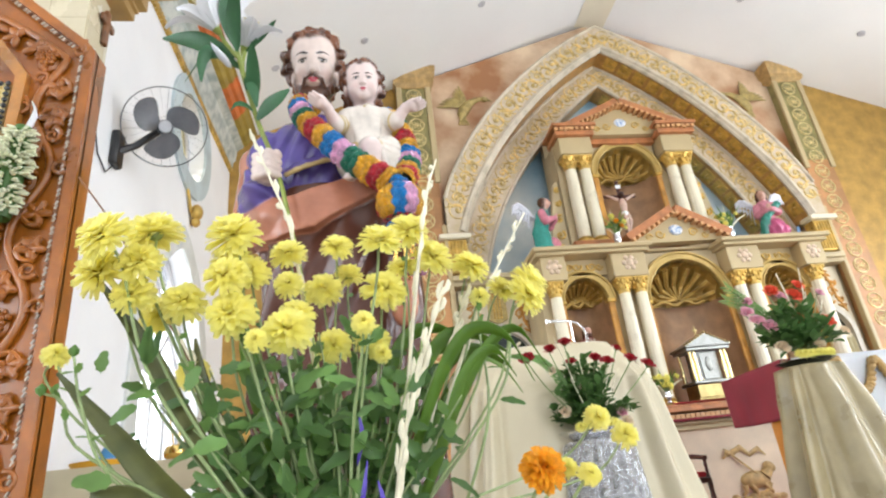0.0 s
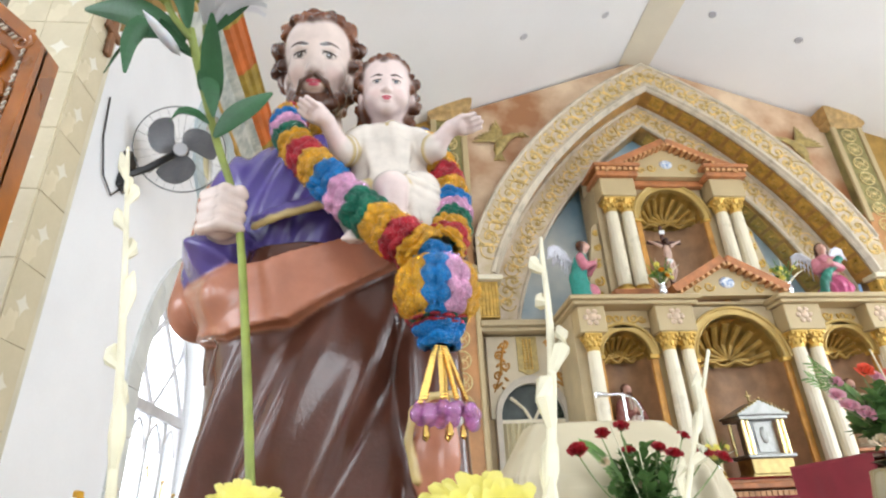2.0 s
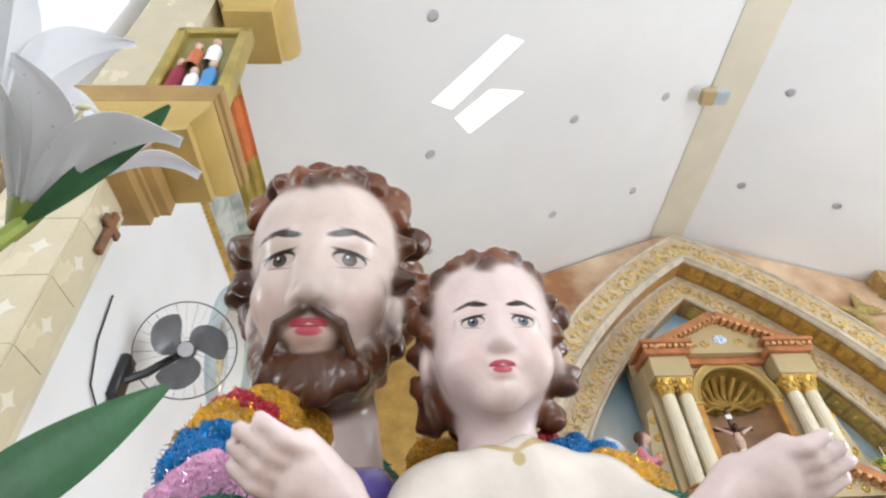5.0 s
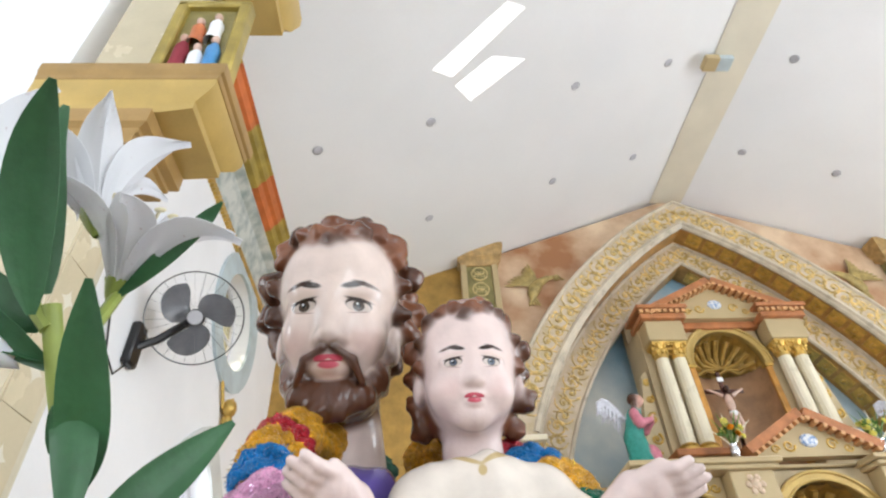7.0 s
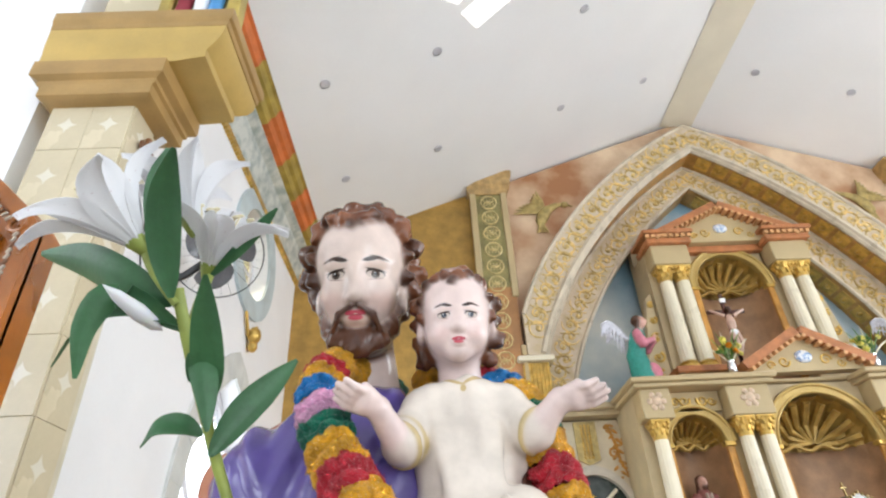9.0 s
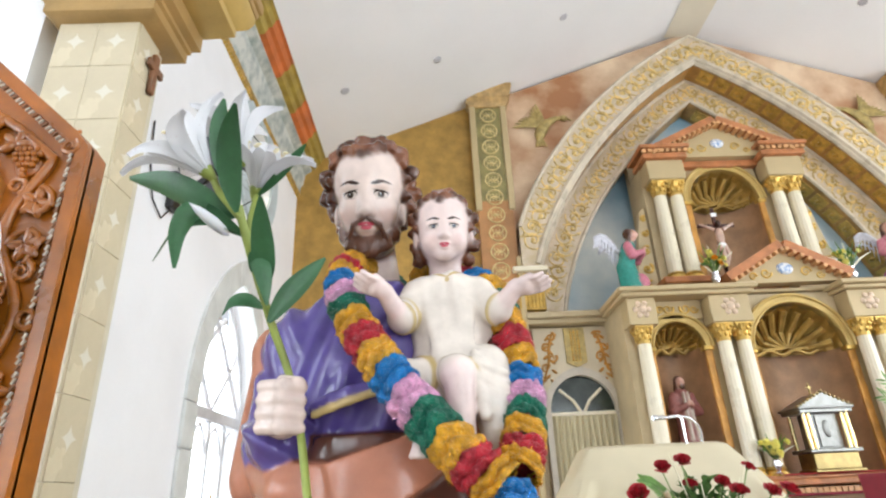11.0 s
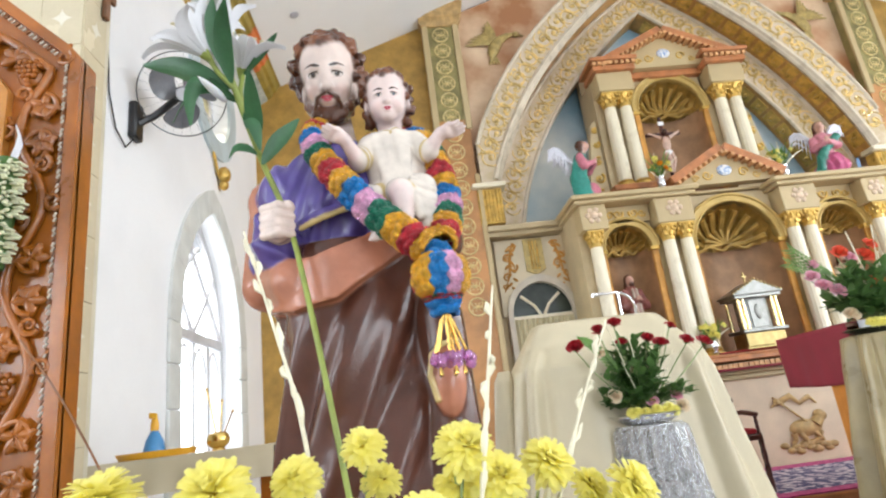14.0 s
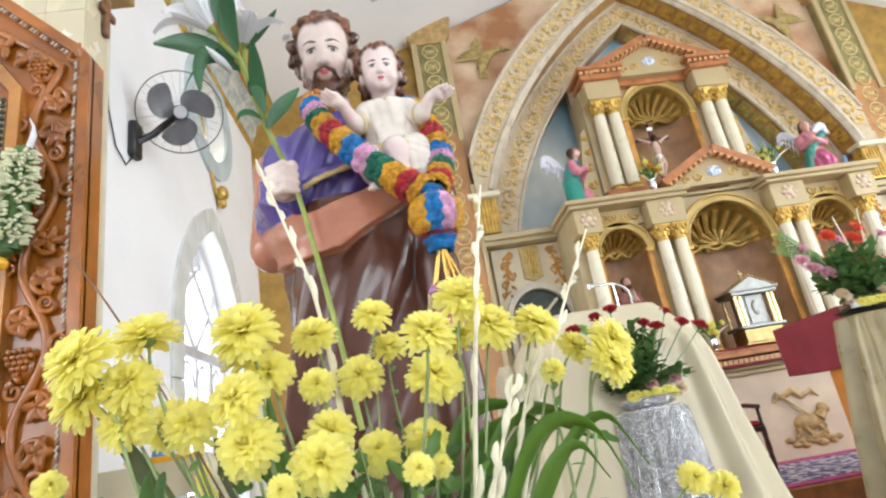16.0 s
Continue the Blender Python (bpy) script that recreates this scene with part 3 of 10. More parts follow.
def middle(a, b, k=0.5):
    return [(p[0] + (q[0] - p[0]) * k, p[1] + (q[1] - p[1]) * k) for p, q in zip(a, b)]


def moulding(name, curve, y, r, mats, parent):
    return part(name, Geo().tube([(x, y, z) for x, z in curve], r, 6), mats, parent)


for c, y, r in ((middle(out, mid, 0.06), FACE, 0.03), (middle(out, mid, 0.90), FACE, 0.045), (middle(out, mid, 0.985), FACE + 0.03, 0.04), (middle(mid, inn, 0.05), STEP, 0.03), (middle(mid, inn, 0.95), STEP, 0.03)):
    moulding("edge_moulding", c, y, r, M["bandedge"], arch)


def scrolls(curve, width, y, count, seed):
    """A running vine of gold scrolls and leaves along a band."""
    g, rr = Geo(), random.Random(seed)
    for i in range(count):
        p, d = along(curve, (i + 0.5) / count)
        nrm = Vector((-d.y, d.x))
        flip = 1 if i % 2 else -1
        c = p + nrm * flip * width * 0.06
        a0 = math.atan2(d.y, d.x) + (math.pi / 2) * flip
        g.tube([(x, y - 0.004, z) for x, z in spiral(c, width * 0.36, 1.35, a0, flip, 16, 0.2)], [0.008 + 0.006 * math.sin(k) for k in np.linspace(0, 3, 17)], 5)
        q, _ = along(curve, (i + 1.0) / count)
        g.tube([(p.x - nrm.x * flip * width * 0.34, y - 0.003, p.y - nrm.y * flip * width * 0.34), ((p.x + q.x) / 2, y - 0.008, (p.y + q.y) / 2), (q.x + nrm.x * flip * width * 0.34, y - 0.003, q.y + nrm.y * flip * width * 0.34)], [0.008, 0.012, 0.007], 5)
        for k in range(2):
            e = c + Vector((rr.uniform(-1, 1), rr.uniform(-1, 1))) * width * 0.30
            g.ball((e.x, y - 0.003, e.y), (width * 0.08, 0.009, width * 0.045), 7, 5, m=Matrix.Rotation(rr.uniform(0, 3), 4, "Y"))
        g.ball((c.x, y - 0.006, c.y), (width * 0.08, 0.012, width * 0.08), 7, 5)
    return g


part("scroll_relief", scrolls(middle(out, mid, 0.5), 0.44, FACE, 46, 2), M["bandgold"], arch, "raised gilded scrollwork")
part("scroll_relief", scrolls(middle(mid, inn, 0.5), 0.36, STEP, 50, 3), M["bandgold"], arch, "raised gilded scrollwork")
for c, y0, y1 in ((mid, FACE, STEP), (inn, STEP, APSE)):
    for i in range(15):
        p, d = along(c, 0.53 + 0.44 * i / 14)
        m = Matrix.Translation((p.x - d.y * -0.004, (y0 + y1) / 2, p.y + d.x * -0.004)) @ Matrix.Rotation(-math.atan2(d.y, d.x), 4, "Y")
        part("soffit_panel", Geo().obox(m, (0.11, 0.12, 0.012), 0.006).ball(m.translation, (0.06, 0.06, 0.03), 8, 5), M["gold"], arch, "gilded square panel")

# ---- west side: pier, frieze, window, fan, credence table ----
frieze = thing("frieze", (WALL_L, 5.2, 5.5), "painted cornice frieze with gold rope and grey marbling", "cornice")
y0, y1 = 2.95, WALL_N
prof = [(-1.85, 5.44), (-1.81, 5.48), (-1.80, 5.56), (-1.77, 5.60), (-1.75, 5.76), (-1.66, 5.82), (-1.66, 5.92), (-1.85, 5.92)]
part("marbled_cove", Geo().prism(prof, y0, y1), M["greymarble"], frieze, "grey green marbled cove")
prof = [(-1.66, 5.84), (-1.60, 5.86), (-1.57, 5.93), (-1.53, 5.95), (-1.50, 6.03), (-1.455, 6.045), (-1.455, 6.12), (-1.66, 6.12)]
cuts = [y0 + (y1 - y0) * i / 7 for i in range(8)]
for i, (a, b) in enumerate(zip(cuts, cuts[1:])):
    part("painted_moulding", Geo().prism(prof, a + 0.002, b - 0.002), M["orange"] if i % 2 else M["olive"], frieze, "orange painted length" if i % 2 else "olive gold painted length")
g = Geo()
for i in range(90):
    y = y0 + (y1 - y0) * i / 90
    g.tube([(-1.835, y, 5.395), (-1.825, y + 0.05, 5.445)], 0.026, 6)
part("rope_moulding", g, M["gold"], frieze, "gold twisted rope moulding")

pier = thing("pier", (-1.52, 2.65, 0), "cream tiled pier with a gold moulded capital", "pier")
SX0, SX1, SY0 = -1.72, -1.34, 2.50
part("shaft", Geo().box((SX0 + 0.006, SY0 + 0.006, 0), (SX1 - 0.006, 2.745, 3.62)), M["grout"], pier)
mt = mesh_of("tile", Geo().obox(Matrix.Identity(4), (0.0945, 0.006, 0.1490), 0.0015), M["tile"])
for k in range(12):
    z = 0.15 + 0.3 * k
    for x in (-1.625, -1.435):
        o = new("tile", mt)
        o.parent, o.location = pier, Vector((x, SY0, z)) - Vector(pier.location)
    for y in (2.6,):
        o = new("tile", mt)
        o.parent, o.location, o.rotation_euler = pier, Vector((SX1, y, z)) - Vector(pier.location), (0, 0, radians(90))


def collar(x0, x1, ya, yb, prof):
    """A moulding that runs round a block: (reach, height) pairs from below up, or (reach, front, back, height)."""
    g = Geo()
    prof = [p if len(p) == 4 else (p[0], p[0], p[0], p[1]) for p in prof]
    vs = [p for d, f, e, z in prof for p in ((x0 - min(d, 0.17), ya - f, z), (x1 + d, ya - f, z), (x1 + d, yb + e, z), (x0 - d, yb + e, z))]
    fs = [(4 * i + k, 4 * i + (k + 1) % 4, 4 * i + 4 + (k + 1) % 4, 4 * i + 4 + k) for i in range(len(prof) - 1) for k in range(4)]
    return g.add(vs, fs + [(3, 2, 1, 0), tuple(len(vs) - 4 + k for k in range(4))], 0, False)


part("lower_moulding", collar(-1.72, -1.30, 2.48, 2.76, [(0.02, 0.02, 0.02, 3.56), (0.05, 0.05, 0.05, 3.58), (0.05, 0.05, 0.05, 3.635), (0.065, 0.055, 0.06, 3.645), (0.065, 0.055, 0.06, 3.67), (0.10, 0.08, 0.09, 3.69), (0.10, 0.08, 0.09, 3.78), (0.085, 0.07, 0.085, 3.79)]), M["oldgold"], pier, "brown gold stepped moulding")
part("cove_moulding", collar(-1.66, -1.28, 2.48, 2.80, [(0.10, 0.05, 0.06, 3.79), (0.245, 0.05, 0.08, 3.82), (0.245, 0.05, 0.08, 3.87), (0.26, 0.055, 0.10, 3.885), (0.29, 0.06, 0.14, 3.93), (0.315, 0.062, 0.16, 3.985), (0.32, 0.065, 0.16, 4.03)]), M["yellowgold"], pier, "yellow gold coved moulding")
part("upper_moulding", collar(-1.66, -1.28, 2.48, 2.80, [(0.325, 0.067, 0.165, 4.03), (0.33, 0.07, 0.17, 4.05), (0.33, 0.07, 0.17, 4.07), (0.345, 0.078, 0.18, 4.08), (0.35, 0.08, 0.185, 4.10), (0.35, 0.08, 0.185, 4.145), (0.02, 0.02, 0.02, 4.15)]), M["oldgold"], pier, "brown gold stepped moulding")
part("upper_shaft", Geo().box((-1.72, 2.55, 4.15), (-1.30, 2.74, 6.2)), M["tile"], pier)
part("upper_cornice", collar(-1.16, -0.96, 2.60, 2.85, [(0.02, 5.26), (0.06, 5.28), (0.06, 5.36), (0.10, 5.40), (0.14, 5.55), (0.14, 5.65)]), M["yellowgold"], pier, "yellow gold stepped cornice")
# framed relief picture on the pier, above the capital
pic = thing("relief_picture", (-1.14, 2.6, 4.16), "small painted relief in a gilded green frame on the capital", "relief")
part("back_board", Geo().box((-1.33, 2.50, 4.152), (-0.98, 2.55, 4.85), 0.01), M["olivepanel"], pic, "dark green back board")
for lo, hi in (((-1.37, 2.46, 4.152), (-1.30, 2.56, 4.88)), ((-1.01, 2.46, 4.152), (-0.94, 2.56, 4.88)), ((-1.37, 2.46, 4.84), (-0.94, 2.56, 4.90))):
    part("frame_bar", Geo().box(lo, hi, 0.012), M["olive"], pic, "gilded frame bar")
g = Geo()
for i, (x, z, h, top) in enumerate(((-1.24, 4.19, 0.34, 0), (-1.15, 4.17, 0.26, 1), (-1.07, 4.19, 0.32, 2), (-1.19, 4.45, 0.24, 3), (-1.10, 4.48, 0.26, 1))):
    g.lathe([(0.045, z), (0.036, z + 0.3 * h), (0.040, z + 0.6 * h), (0.022, z + 0.78 * h), (0.0, z + 0.80 * h)], (x, 2.482, 0), 12, slot=top)
    g.ball((x, 2.468, z + 0.88 * h), (0.024, 0.024, 0.030), 10, 7, slot=4)
part("relief", g, [M["maroon"], M["white"], M["bluepl"], M["orange"], M["skin"]], pic, "plain coloured raised figures")

cross = thing("wooden_cross", (-1.325, 2.66, 3.2), "small plain dark wooden cross fixed to the tiled pier", "cross")
m = Matrix.Translation((-1.318, 2.65, 3.37))
part("upright", Geo().obox(m, (0.012, 0.022, 0.115), 0.006), M["woodplain"], cross)
part("crossbar", Geo().obox(m @ Matrix.Translation((0.004, 0, 0.035)), (0.010, 0.070, 0.022), 0.006), M["woodplain"], cross)

# pointed window with stone surround and tracery
W = WIN
wo = tagged(new("window_1"), "pointed church window with grey stone surround and white tracery", "window", kind="structure")
wo.location = (WALL_L, W["yc"], W["sill"])
o_, i_ = pointed(W["yc"], W["spring"], W["half"] + 0.23, W["apex"] + 0.26, 10), pointed(W["yc"], W["spring"], W["half"], W["apex"], 10)
for k in range(0, 20):
    part("surround_stone", Geo().ring(o_[k:k + 2], i_[k:k + 2], WALL_L, WALL_L + 0.025 + 0.004 * (k % 2), axis="x"), M["stone"], wo)
for s in (-1, 1):
    for k in range(4):
        z0, z1 = W["sill"] + (W["spring"] - W["sill"]) * k / 4, W["sill"] + (W["spring"] - W["sill"]) * (k + 1) / 4
        a, b = W["yc"] + s * W["half"], W["yc"] + s * (W["half"] + 0.23)
        part("surround_stone", Geo().box((WALL_L, min(a, b), z0 + 0.006), (WALL_L + 0.027 + 0.003 * (k % 2), max(a, b), z1 - 0.006), 0.006), M["stone"], wo)
XF = WALL_L - 0.20
f_i = pointed(W["yc"], W["spring"], W["half"] - 0.06, W["apex"] - 0.08, 10)
part("window_frame", Geo().ring(ext(i_, W["sill"]), ext(f_i, W["sill"]), XF - 0.03, XF + 0.03, axis="x"), M["frame"], wo)
part("transom", Geo().box((XF - 0.035, W["yc"] - W["half"], 2.12), (XF + 0.04, W["yc"] + W["half"], 2.22), 0.01), M["frame"], wo)
for d in (-0.38, 0.0, 0.38):
    part("mullion", Geo().box((XF - 0.025, W["yc"] + d - 0.025, W["sill"]), (XF + 0.03, W["yc"] + d + 0.025, 2.12), 0.008), M["frame"], wo)
for s in (-1, 1):
    arc = [(XF, W["yc"] + s * (W["half"] * 0.98 - 1.35 * math.sin(0.9 * t) * 0.98), 2.2 + 1.0 * math.sin(1.25 * t)) for t in np.linspace(0, 0.9, 10)]
    part("tracery", Geo().tube(arc, 0.03, 6), M["frame"], wo)
    arc = [(XF, W["yc"] + s * 0.62 * math.sin(t) , 2.2 + 0.62 * t) for t in np.linspace(0, 1.1, 8)]
    part("tracery", Geo().tube(arc, 0.03, 6), M["frame"], wo)
for k, d in enumerate((-0.57, -0.19, 0.19, 0.57)):
    arch_p = pointed(W["yc"] + d, 1.85, 0.15, 2.08, 6)
    part("light_head", Geo().tube([(XF, y, z) for y, z in arch_p], 0.018, 5), M["frame"], wo)
p_ = part("pane", Geo().prism(ext(f_i, W["sill"]), XF - 0.006, XF + 0.006, axis="x"), M["glasswin"], wo)
p_.visible_shadow = False
part("sill", Geo().box((WALL_L - 0.3, W["yc"] - W["half"] - 0.2, W["sill"] - 0.08), (WALL_L + 0.06, W["yc"] + W["half"] + 0.2, W["sill"]), 0.01), M["stone"], wo)
# a warm lit boarding outside, seen through the upper lights
g = Geo()
for k in range(20):
    g.box((-4.2, 8.0, 3.45 + 0.16 * k), (-4.1, 16.5, 3.59 + 0.16 * k), 0.01)
for y in (8.2, 10.2, 12.2, 14.2, 16.2):
    g.box((-4.3, y, 0), (-4.2, y + 0.1, 6.7))
solid("garden_fence", g, M["fence"], "pale yellow slatted boarding outside the window", "fence")

# round window higher up
ro = tagged(new("window_2"), "round window with pale blue stone ring and gold glass", "window", kind="structure")
ro.location = (WALL_L, ROSE_Y, ROSE_Z)
ang = [2 * math.pi * i / 32 for i in range(32)]
cir = lambda r: [(ROSE_Y + r * math.cos(a), ROSE_Z + r * math.sin(a)) for a in ang]
part("ring_surround", Geo().ring(cir(ROSE_R + 0.22), cir(ROSE_R), WALL_L, WALL_L + 0.03, axis="x", closed=True), M["bluestone"], ro, "pale blue painted stone ring")
part("window_frame", Geo().ring(cir(ROSE_R + 0.005), cir(ROSE_R - 0.06), XF - 0.03, XF + 0.03, axis="x", closed=True), M["frame"], ro)
g = Geo()
for a in (0, 60, 120):
    d = Vector((0, math.cos(radians(a)), math.sin(radians(a)))) * (ROSE_R - 0.03)
    g.tube([Vector((XF, ROSE_Y, ROSE_Z)) - d, Vector((XF, ROSE_Y, ROSE_Z)) + d], 0.022, 6)
part("spokes", g, M["frame"], ro)
p_ = part("pane", Geo().prism(cir(ROSE_R - 0.05), XF - 0.006, XF + 0.006, axis="x"), M["amber"], ro)
p_.visible_shadow = False

# gilded winged head on the wall between the windows
m = Matrix.Translation((WALL_L + 0.04, 5.95, 3.9))
g = Geo().ball((WALL_L + 0.07, 5.97, 3.93), (0.07, 0.08, 0.09), 12, 8).ball((WALL_L + 0.06, 5.99, 3.82), (0.05, 0.06, 0.06), 10, 7)
for s in (-1, 1):
    for k in range(5):
        g.ball((WALL_L + 0.03, 5.95 + s * (0.07 + 0.025 * k), 3.93 + 0.035 * k), (0.018, 0.055, 0.022), 8, 5, m=Matrix.Rotation(radians(s * 55), 4, "X"))
solid("wall_ornament", g, M["gold"], "small gilded winged ornament on the white wall", "ornament")

# wall fan
HUB, FR = Vector((-1.50, 4.10, 3.74)), 0.315
fan = thing("wall_fan", (-1.84, 4.05, 3.55), "wall fan with grey blades, wire guard and black mount", "fan")
nrm = (Vector((0.0, 0.35, 1.35)) - HUB).normalized()
fm = Matrix.Translation(HUB) @ nrm.to_track_quat("Z", "Y").to_matrix().to_4x4()
g = Geo()
for r_, h_ in ((1.0, 0.0), (0.98, 0.04), (0.24, 0.10)):
    pts = [fm @ Vector((FR * r_ * math.cos(a), FR * r_ * math.sin(a), h_)) for a in np.linspace(0, 2 * math.pi, 41)]
    g.tube(pts, 0.0045 if r_ == 1.0 else 0.0010, 5, cap=False)
part("guard_rim", g, M["wire"], fan, "dark wire guard rings")
g = Geo()
for k in range(28):
    a = 2 * math.pi * k / 28
    g.tube([fm @ Vector((FR * r_ * math.cos(a), FR * r_ * math.sin(a), h_)) for r_, h_ in ((0.16, 0.10), (0.55, 0.095), (0.80, 0.075), (0.97, 0.045), (1.0, 0.0))], 0.0008, 4, cap=False)
    if k % 2:
        g.tube([fm @ Vector((FR * r_ * math.cos(a), FR * r_ * math.sin(a), h_)) for r_, h_ in ((0.2, -0.09), (0.55, -0.088), (0.85, -0.06), (1.0, 0.0))], 0.0008, 4, cap=False)
part("guard_wire", g, M["wire"], fan, "thin radial guard wires")
for k in range(3):
    def blade(u, v, k=k):
        swing = 0.55 * v ** 1.5
        wide = 1.55 * math.sin(math.pi * (0.22 + 0.62 * v)) ** 0.8
        a = 2 * math.pi * k / 3 + 0.9 - swing + (u - 0.5) * wide
        r_ = FR * (0.13 + 0.70 * v * (1 - 0.10 * (2 * u - 1) ** 2))
        return fm @ Vector((r_ * math.cos(a), r_ * math.sin(a), 0.045 * (u - 0.5) * (1.3 - 0.5 * v)))
    part("blade", Geo().sheet(blade, 14, 10, thick=0.003), M["fanblade"], fan)
part("hub", Geo().lathe([(0.0, 0.10), (0.045, 0.098), (0.05, 0.085), (0.05, 0.03), (0.045, 0.02), (0.045, -0.05), (0.0, -0.05)], m=fm, seg=20), M["fangrey"], fan, "pale grey plastic hub")
part("motor", Geo().lathe([(0.0, -0.05), (0.06, -0.06), (0.065, -0.14), (0.045, -0.19), (0.0, -0.20)], m=fm, seg=18), M["black"], fan, "black motor housing")
part("arm", Geo().tube([fm @ Vector((0, 0, -0.15)), HUB + Vector((-0.22, 0.02, -0.16)), (-1.81, 4.06, 3.50)], [0.03, 0.028, 0.03], 8), M["black"], fan)
part("wall_plate", Geo().box((WALL_L, 3.99, 3.36), (WALL_L + 0.06, 4.12, 3.66), 0.015), M["black"], fan, "black wall plate")
part("cord", Geo().tube([(-1.83, 4.05, 3.37), (-1.835, 3.95, 3.25), (-1.835, 3.80, 3.32), (-1.838, 3.70, 3.55), (-1.838, 3.66, 3.85)], 0.006, 6), M["black"], fan)

# credence table with cloth, tray, bottle and brass lamp
tb = thing("side_table", (-1.2, 3.6, 0), "wooden side table under a cream cloth beside the wall", "table")
X0, X1, Y0, Y1, TZ = -1.72, -0.70, 3.25, 3.85, 1.12
part("tabletop", Geo().box((X0, Y0, TZ - 0.04), (X1, Y1, TZ - 0.006), 0.006), M["darkwood"], tb)
for x in (X0 + 0.05, X1 - 0.05):
    for y in (Y0 + 0.05, Y1 - 0.05):
        part("leg", Geo().box((x - 0.03, y - 0.03, 0), (x + 0.03, y + 0.03, TZ - 0.04), 0.005), M["wood"], tb)
cl = thing("tablecloth", (-1.2, 3.6, TZ), "cream cloth draped over the side table", "tablecloth")
part("cloth_top", Geo().box((X0 - 0.012, Y0 - 0.012, TZ - 0.006), (X1 + 0.012, Y1 + 0.012, TZ), 0.003), M["clothcream"], cl)


def drop(x0, y0, x1, y1, z, h, n, amp, out_):
    ox, oy = out_

    def fn(u, v):
        w = amp * v * math.sin(n * u * 2 * math.pi + 0.7)
        return (x0 + (x1 - x0) * u + ox * (0.012 + w + 0.02 * v), y0 + (y1 - y0) * u + oy * (0.012 + w + 0.02 * v), z - h * v * (1 + 0.06 * math.sin(5 * u)))
    return Geo().sheet(fn, 48, 6, thick=0.003)


part("front_fall", drop(X0, Y0, X1, Y0, TZ, 0.16, 5, 0.012, (0, -1)), M["clothcream"], cl)
part("side_fall", drop(X1, Y0, X1, Y1, TZ, 0.16, 3, 0.012, (1, 0)), M["clothcream"], cl)
part("side_fall", drop(X0, Y0, X0, Y1, TZ, 0.16, 3, 0.012, (-1, 0)), M["clothcream"], cl)
tray = Geo().lathe([(0.0, 0.0), (0.18, 0.0), (0.20, 0.03), (0.205, 0.03), (0.185, -0.004), (0.0, -0.004)], (-1.38, 3.50, TZ + 0.006), 28)
solid("tray", tray, M["yellow"], "shallow orange yellow tray on the side table", "tray")
bt = thing("spray_bottle", (-1.40, 3.50, TZ + 0.01), "blue bottle with a yellow spray head standing on a tray", "bottle")
part("bottle_body", Geo().lathe([(0.0, 0.0), (0.055, 0.0), (0.058, 0.02), (0.045, 0.08), (0.025, 0.12), (0.016, 0.14), (0.0, 0.14)], (-1.40, 3.50, TZ + 0.01), 18), M["bluepl"], bt)
part("spray_head", Geo().lathe([(0.02, 0.13), (0.022, 0.16), (0.014, 0.20), (0.012, 0.22), (0.0, 0.225)], (-1.40, 3.50, TZ + 0.01), 14).box((-1.41, 3.44, TZ + 0.205), (-1.39, 3.51, TZ + 0.235), 0.006), M["yellow"], bt, "yellow spray head")
bl = thing("brass_lamp", (-1.06, 3.5, TZ), "small brass incense pot with thin upright rods", "lamp")
part("pot", Geo().lathe([(0.0, 0.0), (0.035, 0.0), (0.03, 0.012), (0.055, 0.03), (0.062, 0.055), (0.05, 0.085), (0.03, 0.095), (0.0, 0.09)], (-1.06, 3.5, TZ), 20), M["brass"], bl)
for dx, h, lean in ((-0.01, 0.33, -0.05), (0.012, 0.26, 0.01), (0.03, 0.20, 0.05)):
    part("rod", Geo().tube([(-1.06 + dx, 3.5, TZ + 0.08), (-1.06 + dx + lean, 3.5, TZ + h)], 0.004, 6).ball((-1.06 + dx + lean, 3.5, TZ + h), 0.009, 8, 6), M["brass"], bl)

# small round ceiling lights
proto = None
for xx in (-1.0, 0.2, 1.95, 3.23, 4.92, 6.15, 8.0):
    for yy in (-1.5, 0.07, 1.63, 3.2, 4.76, 6.33):
        z = EAVE + (RIDGE - 0.09 - EAVE) * (1 - max(0, abs(xx - CX) - 0.25) / (CX + 1.465 - 0.25))
        tilt = math.atan2(RIDGE - 0.09 - EAVE, CX + 1.465 - 0.25) * (-1 if xx < CX else 1)
        mm = pose(xx, yy, z, 0, math.degrees(tilt), 0)
        if proto is None:
            proto = thing("ceiling_light", (0, 0, 0), "small round grey fitting set flush in the white ceiling", "ceiling light", "ceiling lights")
            part("rim", Geo().lathe([(0.045, -0.012), (0.056, -0.008), (0.058, 0.002), (0.04, 0.004)], seg=16), M["fangrey"], proto)
            part("lens", Geo().lathe([(0.0, -0.008), (0.04, -0.008), (0.045, -0.003)], seg=16), M["lens"], proto)
            proto.matrix_basis = mm
        else:
            copy_thing(proto, mm)
# glowing sheets added to imitate patches of light thrown on the left slope
up_ = lambda x: EAVE + (RIDGE - 0.09 - EAVE) * (x + 1.465) / (CX + 1.465 - 0.25)
for outline in (((0.21, 4.10), (0.94, 3.52), (1.14, 3.62), (0.42, 4.24)), ((0.46, 4.36), (0.84, 4.10), (1.22, 4.22), (0.64, 4.60))):
    panel = thing("ceiling_panel", (0.6, 4.1, up_(0.6)), "glowing sheet added as a slanting patch of thrown light on the ceiling", "ceiling light", "ceiling panels")
    part("diffuser", Geo().prism(outline, -0.006, 0.004, axis="z"), M["glow"], panel)
    for ob in panel.children:
        for v in ob.data.vertices:
            v.co.z += up_(v.co.x + 0.6)
